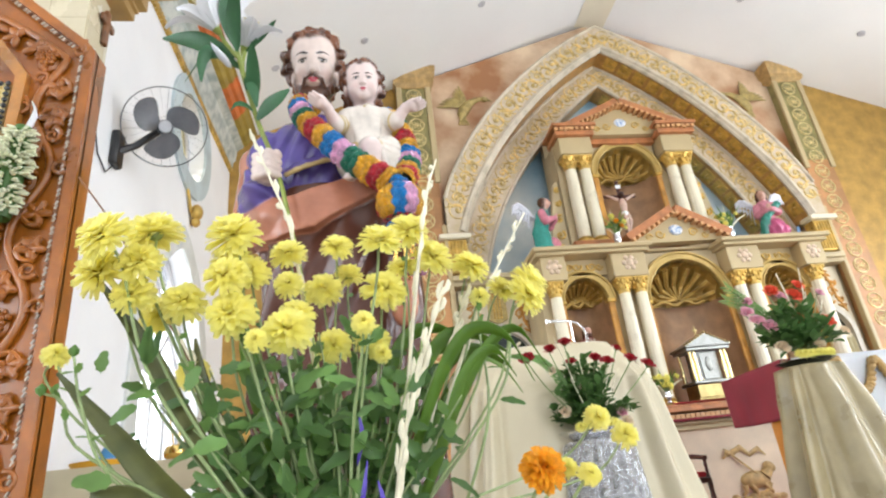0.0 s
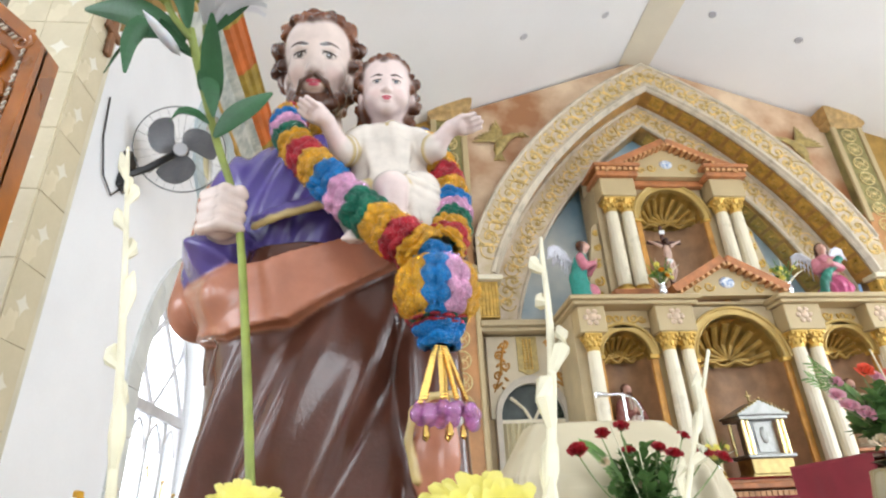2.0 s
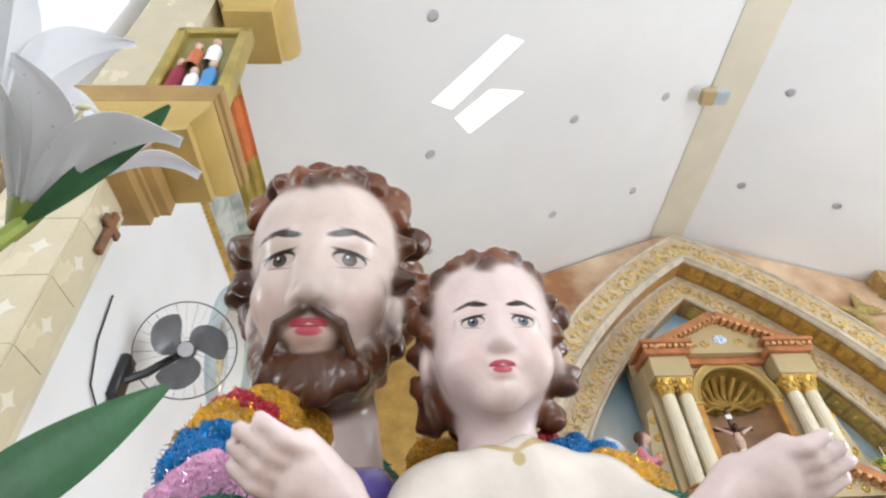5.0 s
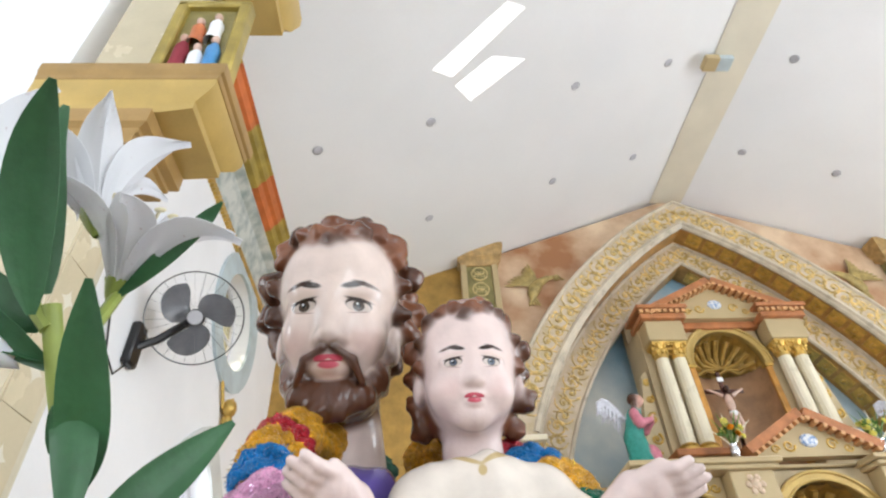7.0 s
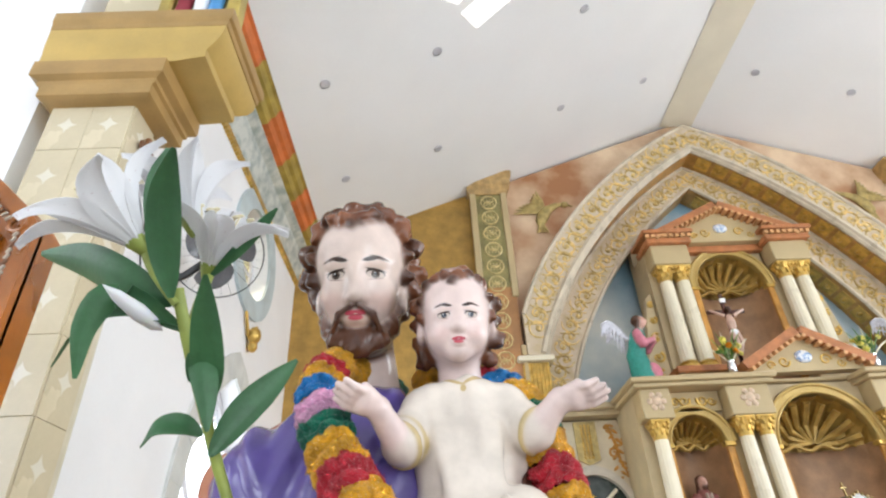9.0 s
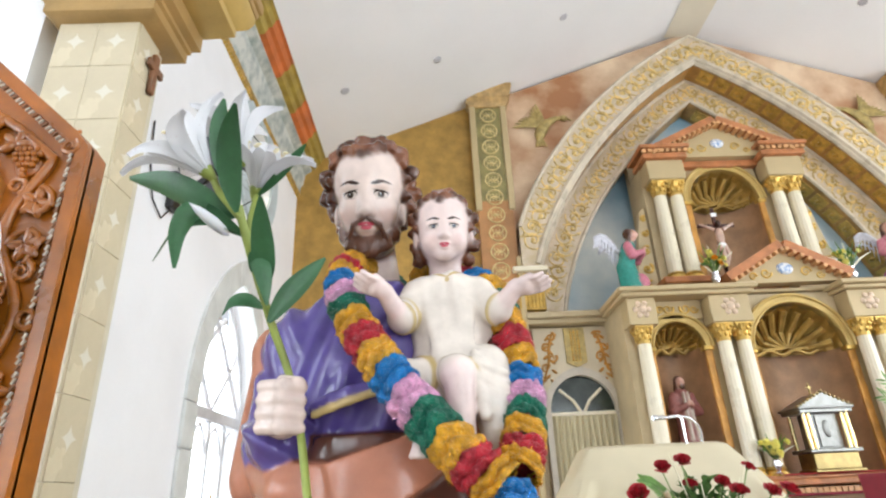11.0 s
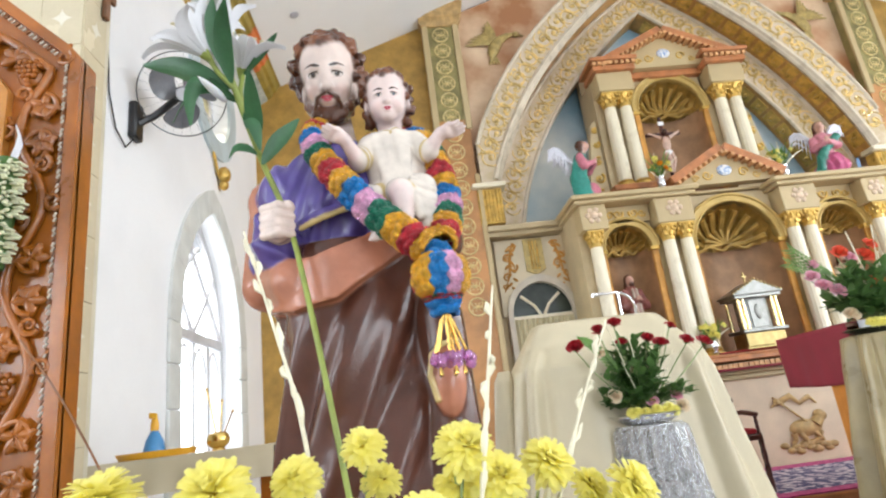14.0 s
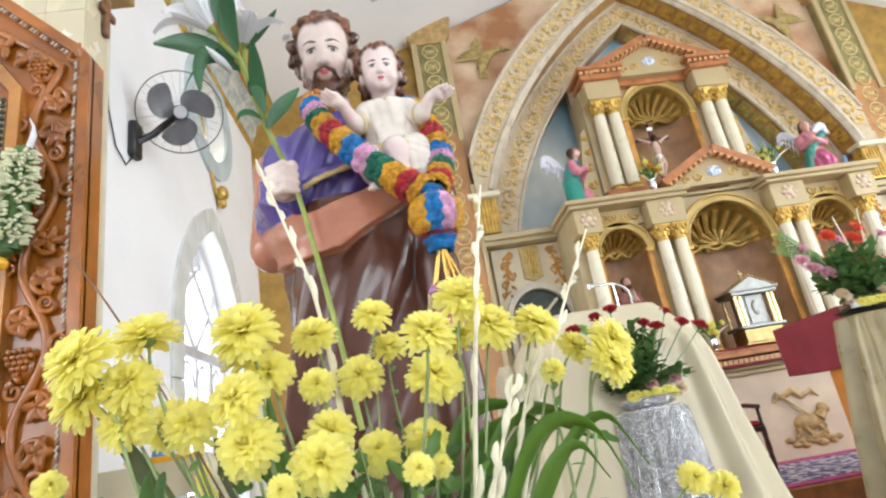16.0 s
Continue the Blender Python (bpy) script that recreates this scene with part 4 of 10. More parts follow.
jb = thing("junction_box", (3.86, 4.79, 7.93), "small cream ceiling box with a pale blue cover", "ceiling box")
part("box", Geo().box((3.72, 4.70, 7.86), (3.90, 4.90, 7.96), 0.01), M["cream"], jb)
part("cover", Geo().box((3.93, 4.74, 7.93), (4.12, 4.94, 8.01), 0.01), M["bluestone"], jb, "pale blue cover")

# ---- altarpiece ----
def dentils(x0, x1, y, z, n, size, dy=0.05, slope=0.0):
    g = Geo()
    for i in range(n):
        x = x0 + (x1 - x0) * (i + 0.5) / n
        g.box((x - size / 2, y - dy, z + slope * (x - x0)), (x + size / 2, y, z + slope * (x - x0) + size))
    return g


def leaf_cap(x, y, z0, z1, r):
    """A small gilded leaf capital."""
    h = z1 - z0
    g = Geo().lathe([(r * 0.95, z0), (r * 1.0, z0 + 0.1 * h), (r * 0.92, z0 + 0.2 * h), (r * 1.15, z0 + 0.7 * h), (r * 1.4, z0 + 0.9 * h)], (x, y, 0), 16)
    for row, zz in ((0, 0.25), (1, 0.55)):
        for k in range(8):
            a = 2 * math.pi * (k + 0.5 * row) / 8
            g.ball((x + math.cos(a) * r * (1.02 + 0.2 * row), y + math.sin(a) * r * (1.02 + 0.2 * row), z0 + h * (zz + 0.15)), (r * 0.28, r * 0.28, h * 0.2), 6, 5)
    for sx in (-1, 1):
        for sy in (-1, 1):
            g.ball((x + sx * r * 1.05, y + sy * r * 1.05, z0 + h * 0.82), r * 0.32, 7, 5)
    return g.box((x - r * 1.35, y - r * 1.35, z1 - 0.14 * h), (x + r * 1.35, y + r * 1.35, z1), 0.006)


def fluted(x, y, z0, z1, r, seg=40):
    prof = [(r * 1.02, z0), (r * 1.03, z0 + 0.3 * (z1 - z0)), (r * 0.97, z0 + 0.7 * (z1 - z0)), (r * 0.9, z1)]
    return Geo().lathe(prof, (x, y, 0), seg, ripple=0.035, lobes=14)


def column(parent, x, y, z0, z1, r, cap_h, base_h=0.09):
    part("column_base", Geo().lathe([(r * 1.5, z0), (r * 1.5, z0 + 0.03), (r * 1.2, z0 + 0.04), (r * 1.35, z0 + 0.065), (r * 1.05, z0 + base_h)], (x, y, 0), 18), M["gold"], parent, "gilded column base")
    part("column", fluted(x, y, z0 + base_h, z1, r), M["creamcol"], parent, "cream fluted column")
    part("capital", leaf_cap(x, y, z1, z1 + cap_h, r), M["gold"], parent, "gilded leaf capital")


def niche(parent, xc, half, y, sill, spring, depth):
    """A round-headed niche: curved back, scalloped shell, gilded archivolt."""
    part("niche_back", Geo().sheet(lambda u, v: (xc - half * math.cos(math.pi * u), y + depth * math.sin(math.pi * u), sill + (spring - sill) * v), 24, 4, thick=-0.01), M["nichewall"], parent, "brown painted niche")
    part("niche_floor", Geo().box((xc - half, y, sill - 0.03), (xc + half, y + depth, sill)), M["terracotta"], parent)

    def shell(u, v):
        a, b = math.pi * u, math.pi / 2 * v
        r = 1 - 0.05 * abs(math.sin(9 * a)) * (1 - 0.2 * v) - 0.02
        # ribs fan out from the middle of the spring line
        return (xc - half * r * math.cos(a), y + depth * 0.98 * math.sin(a) * math.cos(b) * r, spring + half * r * math.sin(a) * math.sin(b))
    part("shell", Geo().sheet(shell, 72, 14), M["shell"], parent, "gilded scallop shell")
    g = Geo()
    for k in range(9):
        a = math.pi * (k + 0.5) / 9
        g.tube([(xc - half * 0.05 * math.cos(a), y + depth * 0.55, spring + 0.05), (xc - half * 0.55 * math.cos(a), y + depth * 0.62, spring + half * 0.5 * math.sin(a)), (xc - half * 0.92 * math.cos(a), y + depth * 0.25, spring + half * 0.9 * math.sin(a))], [0.012, 0.028 * half / 0.4, 0.035 * half / 0.4], 6)
    g.tube([(xc + half * 0.85 * t, y + depth * 0.5, spring + 0.03 * math.sin(9 * t)) for t in np.linspace(-1, 1, 15)], 0.022, 6)
    part("shell_rib", g, M["shell"], parent, "gilded shell ribs and ledge")
    o, i = rounded(xc, spring, half + 0.115, 20), rounded(xc, spring, half, 20)
    part("archivolt", Geo().ring(o, i, y - 0.05, y + 0.04).tube([(a, y - 0.055, b) for a, b in rounded(xc, spring, half + 0.095, 20)], 0.022, 6).tube([(a, y - 0.055, b) for a, b in rounded(xc, spring, half + 0.012, 20)], 0.014, 6), M["yellowgold"], parent, "gilded round arch")
    for s in (-1, 1):
        part("jamb", Geo().box((xc + s * (half + 0.04) - 0.045, y - 0.03, sill), (xc + s * (half + 0.04) + 0.045, y + 0.06, spring - 0.03), 0.01), M["orangegold"], parent, "orange gold jamb")
        part("impost", Geo().box((xc + s * (half + 0.04) - 0.06, y - 0.05, spring - 0.05), (xc + s * (half + 0.04) + 0.06, y + 0.06, spring + 0.01), 0.01), M["gold"], parent)


def curl(g, c, r, y, hand=1, start=0.0, thick=0.014, turns=1.3):
    g.tube([(x, y, z) for x, z in spiral(c, r, turns, start, hand, 16, 0.18)], [thick * (1 - 0.5 * k / 16) for k in range(17)], 5)
    return g


YL, YU = 6.85, 7.5
ap = thing("altarpiece", (CX, 7.0, 0), "tall cream and gold altarpiece with fluted columns and niches", "altarpiece")
# lower storey
part("back_wall", Geo().box((2.22, 7.32, 0), (6.18, 7.55, 3.45)), M["beige"], ap)
part("side_wall", Geo().box((2.22, YL, 0), (2.44, 7.6, 3.44)).box((5.96, YL, 0), (6.18, 7.6, 3.44)), M["beige"], ap)
part("pier_wall", Geo().box((3.18, YL, 1.2), (3.62, 7.32, 3.12)).box((4.78, YL, 1.2), (5.22, 7.32, 3.12)), M["cream"], ap)
for xc in (2.81, 5.59):
    top = [(x, 3.2) for x, z in rounded(xc, 2.86, 0.30, 20)]
    part("niche_wall", Geo().ring([(xc - 0.39, 3.2)] + top + [(xc + 0.39, 3.2)], [(xc - 0.39, 2.86)] + rounded(xc, 2.86, 0.30, 20) + [(xc + 0.39, 2.86)], YL, 7.3), M["beige"], ap)
    niche(ap, xc, 0.29, YL, 1.75, 2.86, 0.40)
top = [(x, 3.46) for x, z in rounded(CX, 2.80, 0.54, 20)]
part("niche_wall", Geo().ring([(CX - 0.6, 3.46)] + top + [(CX + 0.6, 3.46)], [(CX - 0.6, 2.8)] + rounded(CX, 2.80, 0.54, 20) + [(CX + 0.6, 2.8)], YL, 7.3), M["beige"], ap)
niche(ap, CX, 0.53, YL, 1.47, 2.80, 0.46)
for x in (2.38, 3.29, 3.51, 4.89, 5.11, 6.02):
    column(ap, x, YL - 0.12, 1.46, 2.88, 0.078, 0.20)
for x0, x1 in ((2.22, 2.55), (3.16, 3.63), (4.77, 5.24), (5.85, 6.18)):
    xm = (x0 + x1) / 2
    g = Geo().box((x0, YL - 0.24, 3.08), (x1, YL, 3.40), 0.01)
    part("entablature_block", g, M["cream"], ap, "cream block with a rosette")
    g = Geo().ball((xm, YL - 0.245, 3.26), (0.055, 0.02, 0.055), 10, 6)
    for k in range(6):
        a = 2 * math.pi * k / 6
        g.ball((xm + 0.075 * math.cos(a), YL - 0.243, 3.26 + 0.075 * math.sin(a)), (0.035, 0.015, 0.035), 7, 5)
    part("rosette", g, M["pinkgold"], ap, "pink and gold rosette")
for x0, x1 in ((2.55, 3.16), (5.24, 5.85)):
    part("frieze_panel", Geo().box((x0, YL - 0.05, 3.18), (x1, YL + 0.02, 3.42), 0.008), M["cream"], ap)
    g = Geo()
    xm = (x0 + x1) / 2
    for s in (-1, 1):
        curl(g, (xm + s * 0.10, 3.30), 0.065, YL - 0.06, s, math.pi / 2 + s * 1.2, 0.016)
        curl(g, (xm + s * 0.20, 3.29), 0.05, YL - 0.06, -s, 0, 0.014)
    part("scroll_relief", g, M["gold"], ap, "raised gold scrolls")
part("cornice_ledge", Geo().box((2.16, YL - 0.30, 3.40), (3.68, 7.55, 3.45), 0.012).box((4.72, YL - 0.30, 3.40), (6.24, 7.55, 3.45), 0.012).box((2.12, YL - 0.34, 3.45), (3.72, 7.55, 3.51), 0.015).box((4.68, YL - 0.34, 3.45), (6.28, 7.55, 3.51), 0.015).box((3.72, YL - 0.05, 3.47), (4.68, 7.55, 3.51), 0.01), M["cream"], ap, "cream moulded ledge")


def pediment(xc, half, y, z0, rise, deep, name_):
    g = Geo().prism([(xc - half, z0), (xc + half, z0), (xc + half, z0 + 0.05), (xc, z0 + rise), (xc - half, z0 + 0.05)], y - deep * 0.6, y)
    part("tympanum", g, M["cream"], ap, "cream pediment field")
    sl = (rise - 0.05) / half
    for s in (-1, 1):
        a, b = (xc + s * (half + 0.05), z0 + 0.02), (xc, z0 + rise + 0.02)
        d = Vector((b[0] - a[0], b[1] - a[1])).normalized()
        nn = Vector((-d.y, d.x)) * (1 if s < 0 else -1)
        q = lambda p, k: (p[0] + nn.x * k, p[1] + nn.y * k)
        part("raking_cornice", Geo().prism([a, b, q(b, 0.10), q(a, 0.10)], y - deep, y), M["terracotta"], ap, "terracotta raking cornice")
        g = Geo()
        L = math.dist(a, b)
        n = int(L / 0.085)
        for i in range(n):
            c = Vector(a) + d * L * (i + 0.5) / n - nn * 0.02
            g.obox(Matrix.Translation((c.x, y - deep * 0.8, c.y)) @ Matrix.Rotation(-math.atan2(d.y, d.x), 4, "Y"), (0.022, deep * 0.28, 0.022), 0.004)
        part("dentil_row", g, M["terracotta_light"], ap, "row of small terracotta dentils")
    g = Geo().ball((xc, y - deep * 0.62, z0 + rise * 0.42), (0.10, 0.03, 0.075), 16, 8)
    part("medallion", g, M["medallion"], ap, "small oval blue and white medallion")
    g = Geo()
    for s in (-1, 1):
        curl(g, (xc + s * 0.24, z0 + rise * 0.30), 0.07, y - deep * 0.62, s, 0, 0.014)
        curl(g, (xc + s * 0.40, z0 + rise * 0.20), 0.05, y - deep * 0.62, -s, 0, 0.012)
    part("scroll_relief", g, M["gold"], ap, "raised gold scrolls")


pediment(CX, 0.66, YL + 0.0, 3.55, 0.40, 0.24, "lower")
# upper storey
UX = 4.15
part("plinth", Geo().box((3.02, YU - 0.22, 3.51), (3.62, YU + 0.3, 3.86), 0.015).box((4.70, YU - 0.22, 3.51), (5.28, YU + 0.3, 3.86), 0.015), M["cream"], ap)
part("plinth_cap", Geo().box((2.98, YU - 0.27, 3.78), (3.68, YU + 0.3, 3.87), 0.015).box((4.64, YU - 0.27, 3.78), (5.32, YU + 0.3, 3.87), 0.015), M["terracotta"], ap, "terracotta plinth cap")
part("back_wall", Geo().box((3.05, YU + 0.42, 3.5), (5.25, YU + 0.55, 6.0)).box((3.05, YU, 3.86), (3.60, YU + 0.45, 5.62)).box((4.70, YU, 3.86), (5.25, YU + 0.45, 5.62)), M["beige"], ap)
top = [(x, 5.64) for x, z in rounded(UX, 5.05, 0.49, 20)]
part("niche_wall", Geo().ring([(UX - 0.58, 5.64)] + top + [(UX + 0.58, 5.64)], [(UX - 0.58, 5.05)] + rounded(UX, 5.05, 0.49, 20) + [(UX + 0.58, 5.05)], YU, YU + 0.42), M["beige"], ap)
niche(ap, UX, 0.48, YU, 3.70, 5.05, 0.42)
for x in (3.21, 3.44, 4.86, 5.09):
    column(ap, x, YU - 0.12, 3.87, 5.08, 0.088, 0.22)
for x0, x1 in ((3.06, 3.58), (4.72, 5.24)):
    part("entablature_block", Geo().box((x0, YU - 0.26, 5.30), (x1, YU + 0.1, 5.60), 0.012), M["cream"], ap)
    part("block_cornice", Geo().box((x0 - 0.05, YU - 0.32, 5.60), (x1 + 0.05, YU + 0.15, 5.68), 0.01).box((x0 - 0.09, YU - 0.37, 5.74), (x1 + 0.09, YU + 0.2, 5.80), 0.01), M["terracotta"], ap, "terracotta block cornice")
    part("dentil_row", dentils(x0 - 0.07, x1 + 0.07, YU - 0.30, 5.68, 8, 0.05), M["terracotta_light"], ap, "row of small terracotta dentils")
part("frieze_band", Geo().box((3.58, YU - 0.10, 5.56), (4.72, YU + 0.1, 5.66), 0.01), M["terracotta"], ap, "terracotta band under the pediment")
pediment(UX, 0.98, YU - 0.02, 5.66, 0.50, 0.30, "upper")
for s in (-1, 1):
    x0 = UX + s * 1.12
    o = [(x0, 3.52), (x0 + s * 0.62, 3.52), (x0 + s * 0.52, 3.72), (x0 + s * 0.26, 3.95), (x0 + s * 0.16, 4.5), (x0 + s * 0.08, 4.95), (x0, 5.02)]
    part("scroll_wing", Geo().prism(o if s > 0 else o[::-1], YU + 0.05, YU + 0.16), M["beige"], ap, "beige side wing with gold scrolls")
    g = Geo()
    for c, r, h in (((x0 + s * 0.34, 3.66), 0.11, 1), ((x0 + s * 0.14, 3.84), 0.10, -1), ((x0 + s * 0.11, 4.10), 0.08, 1), ((x0 + s * 0.08, 4.36), 0.07, -1), ((x0 + s * 0.06, 4.62), 0.055, 1), ((x0 + s * 0.04, 4.84), 0.045, -1)):
        curl(g, c, r, YU + 0.04, h * s, 1.0, 0.018)
        g.ball((c[0], YU + 0.04, c[1]), (0.028, 0.02, 0.028), 7, 5)
    part("scroll_relief", g, M["gold"], ap, "raised gold scrolls")

# altar table under the altarpiece, with shelf and relief
al = thing("high_altar", (CX, 6.7, 0), "cream altar front with terracotta dentil shelf", "altar")
part("altar_front", Geo().box((3.35, 6.75, 0.0), (5.05, 6.84, 1.24), 0.015), M["peach"], al, "peach cream painted front")
part("altar_body", Geo().box((2.5, 6.80, 0.0), (5.9, 7.3, 1.30)), M["cream"], al)
part("base_moulding", Geo().box((3.32, 6.70, 0.0), (5.08, 6.84, 0.10), 0.02), M["cream"], al)
part("upper_moulding", Geo().box((3.32, 6.70, 1.16), (5.08, 6.86, 1.22), 0.015).box((3.28, 6.66, 1.22), (5.12, 6.86, 1.27), 0.012), M["cream"], al)
part("shelf", Geo().box((3.25, 6.50, 1.36), (5.15, 6.9, 1.42), 0.012).box((2.5, 6.6, 1.42), (5.9, 6.95, 1.46), 0.012), M["terracotta"], al, "terracotta altar shelf")
part("dentil_row", dentils(3.27, 5.13, 6.62, 1.29, 30, 0.05, 0.08), M["terracotta_light"], al, "row of terracotta dentils")
part("shelf_edge", Geo().box((3.28, 6.55, 1.265), (5.12, 6.88, 1.29), 0.008), M["maroon"], al, "maroon painted edge")
part("runner", Geo().box((3.5, 6.56, 1.462), (4.9, 6.9, 1.472), 0.003), M["red"], al, "red cloth runner on the shelf")
g = Geo()
LX, LZ, LY = 4.34, 0.56, 6.745
g.ball((LX, LY, LZ), (0.19, 0.05, 0.095), 18, 10).ball((LX + 0.20, LY - 0.01, LZ + 0.12), (0.075, 0.045, 0.06), 12, 8, m=Matrix.Rotation(0.4, 4, "Y"))
g.tube([(LX + 0.12, LY, LZ + 0.03), (LX + 0.19, LY - 0.01, LZ + 0.10)], [0.07, 0.05], 10)
for dx, ex in ((-0.16, -0.20), (-0.08, -0.04), (0.08, 0.16), (0.15, 0.05)):
    g.tube([(LX + dx, LY - 0.01, LZ - 0.05), (LX + (dx + ex) / 2 + 0.02, LY - 0.02, LZ - 0.12), (LX + ex, LY - 0.01, LZ - 0.15)], [0.035, 0.025, 0.02], 7)
rr = random.Random(3)
for k in range(26):
    g.ball((LX - 0.30 + 0.58 * rr.random(), LY, LZ - 0.24 + 0.09 * rr.random()), (0.06, 0.03, 0.035), 8, 5)
g.tube([(LX - 0.30, LY - 0.02, LZ + 0.36), (LX + 0.10, LY - 0.03, LZ - 0.02)], 0.013, 6).tube([(LX - 0.34, LY - 0.02, LZ + 0.26), (LX - 0.20, LY - 0.02, LZ + 0.34)], 0.012, 6).ball((LX - 0.27, LY - 0.02, LZ + 0.31), (0.04, 0.02, 0.04), 8, 6)
g.tube([(LX - 0.22, LY - 0.01, LZ + 0.30), (LX - 0.10, LY - 0.02, LZ + 0.36), (LX + 0.0, LY - 0.01, LZ + 0.27), (LX + 0.12, LY - 0.02, LZ + 0.33), (LX + 0.2, LY - 0.01, LZ + 0.25)], [0.03, 0.035, 0.025, 0.03, 0.01], 8, flat=0.35, up=(0, 1, 0))
part("lamb_relief", g, M["tangold"], al, "tan gold raised relief of a lamb with a banner")

tn = thing("tabernacle", (4.07, 6.68, 1.47), "silver and gold temple-shaped tabernacle standing on the altar shelf", "tabernacle")
tx, ty = 4.07, 6.70
part("pedestal", Geo().box((tx - 0.30, ty - 0.16, 1.472), (tx + 0.30, ty + 0.16, 1.50), 0.006).box((tx - 0.27, ty - 0.14, 1.50), (tx + 0.27, ty + 0.14, 1.66), 0.008), M["tabgold"], tn, "embossed brass pedestal")
part("base_step", Geo().box((tx - 0.31, ty - 0.18, 1.66), (tx + 0.31, ty + 0.18, 1.70), 0.008), M["tabsilver"], tn)
part("casket", Geo().box((tx - 0.17, ty - 0.09, 1.70), (tx + 0.17, ty + 0.12, 2.06), 0.006), M["tabsilver"], tn)
part("door", Geo().box((tx - 0.11, ty - 0.105, 1.72), (tx + 0.11, ty - 0.09, 2.04), 0.01).ball((tx, ty - 0.108, 1.90), (0.05, 0.012, 0.09), 12, 8), M["tabsilver"], tn, "silver door with raised oval")
for sx in (-0.26, -0.20, 0.20, 0.26):
    part("column", fluted(tx + sx, ty - 0.13, 1.70, 2.06, 0.024, 20), M["brasspale"], tn, "pale brass column")
for sx in (-0.26, 0.26):
    part("column", fluted(tx + sx, ty + 0.13, 1.70, 2.06, 0.024, 20), M["brasspale"], tn, "pale brass column")
part("entablature", Geo().box((tx - 0.32, ty - 0.18, 2.06), (tx + 0.32, ty + 0.18, 2.10), 0.006).box((tx - 0.34, ty - 0.20, 2.10), (tx + 0.34, ty + 0.20, 2.125), 0.006), M["tabsilver"], tn)
part("roof", Geo().prism([(tx - 0.33, 2.125), (tx + 0.33, 2.125), (tx, 2.27)], ty - 0.18, ty + 0.18), M["tabsilver"], tn)
g = Geo()
for k in range(15):
    t = k / 14
    g.ball((tx - 0.33 + 0.66 * t, ty - 0.18, 2.13 + 0.15 * (1 - abs(2 * t - 1))), 0.018, 7, 5)
part("cresting", g, M["tabgold"], tn, "beaded brass cresting")
tn.scale = (0.87, 1.0, 0.98)
part("cross", Geo().box((tx - 0.008, ty - 0.01, 2.27), (tx + 0.008, ty + 0.01, 2.40), 0.003).box((tx - 0.04, ty - 0.008, 2.34), (tx + 0.04, ty + 0.008, 2.356), 0.003), M["tabgold"], tn)


g = Geo()
cx0, cy0, cz0 = 4.02, YU + 0.12, 4.15
g.box((cx0 - 0.025, cy0, cz0 - 0.3), (cx0 + 0.025, cy0 + 0.03, cz0 + 0.86), 0.006).box((cx0 - 0.26, cy0, cz0 + 0.56), (cx0 + 0.26, cy0 + 0.03, cz0 + 0.61), 0.006)
g.box((cx0 - 0.04, cy0 - 0.012, cz0 + 0.72), (cx0 + 0.04, cy0, cz0 + 0.78), 0.003, slot=2)
g.lathe([(0.0, 0.0), (0.12, 0.0), (0.12, 0.03), (0.05, 0.06), (0.0, 0.06)], (cx0, cy0, 3.70), 14)
g.box((cx0 - 0.02, cy0, 3.72), (cx0 + 0.02, cy0 + 0.03, cz0))
for s in (-1, 1):
    g.tube([(cx0 + s * 0.06, cy0 - 0.035, cz0 + 0.50), (cx0 + s * 0.14, cy0 - 0.03, cz0 + 0.55), (cx0 + s * 0.235, cy0 - 0.02, cz0 + 0.60)], [0.026, 0.02, 0.014], 8, slot=1)
    g.tube([(cx0 + s * 0.03, cy0 - 0.04, cz0 + 0.26), (cx0 + s * 0.03 + 0.02, cy0 - 0.06, cz0 + 0.12), (cx0 + s * 0.015, cy0 - 0.02, cz0 - 0.04)], [0.036, 0.028, 0.016], 8, slot=1)
g.ball((cx0, cy0 - 0.035, cz0 + 0.40), (0.06, 0.04, 0.13), 12, 9, slot=1).ball((cx0 + 0.015, cy0 - 0.04, cz0 + 0.60), (0.036, 0.04, 0.048), 10, 8, slot=3).ball((cx0, cy0 - 0.035, cz0 + 0.26), (0.062, 0.05, 0.05), 10, 7, slot=2)
solid("crucifix", g, [M["darkwood"], M["skin"], M["white"], M["hair"]], "dark wooden crucifix with a plain pale figure in the niche", "crucifix", origin=(cx0, cy0, 3.70))

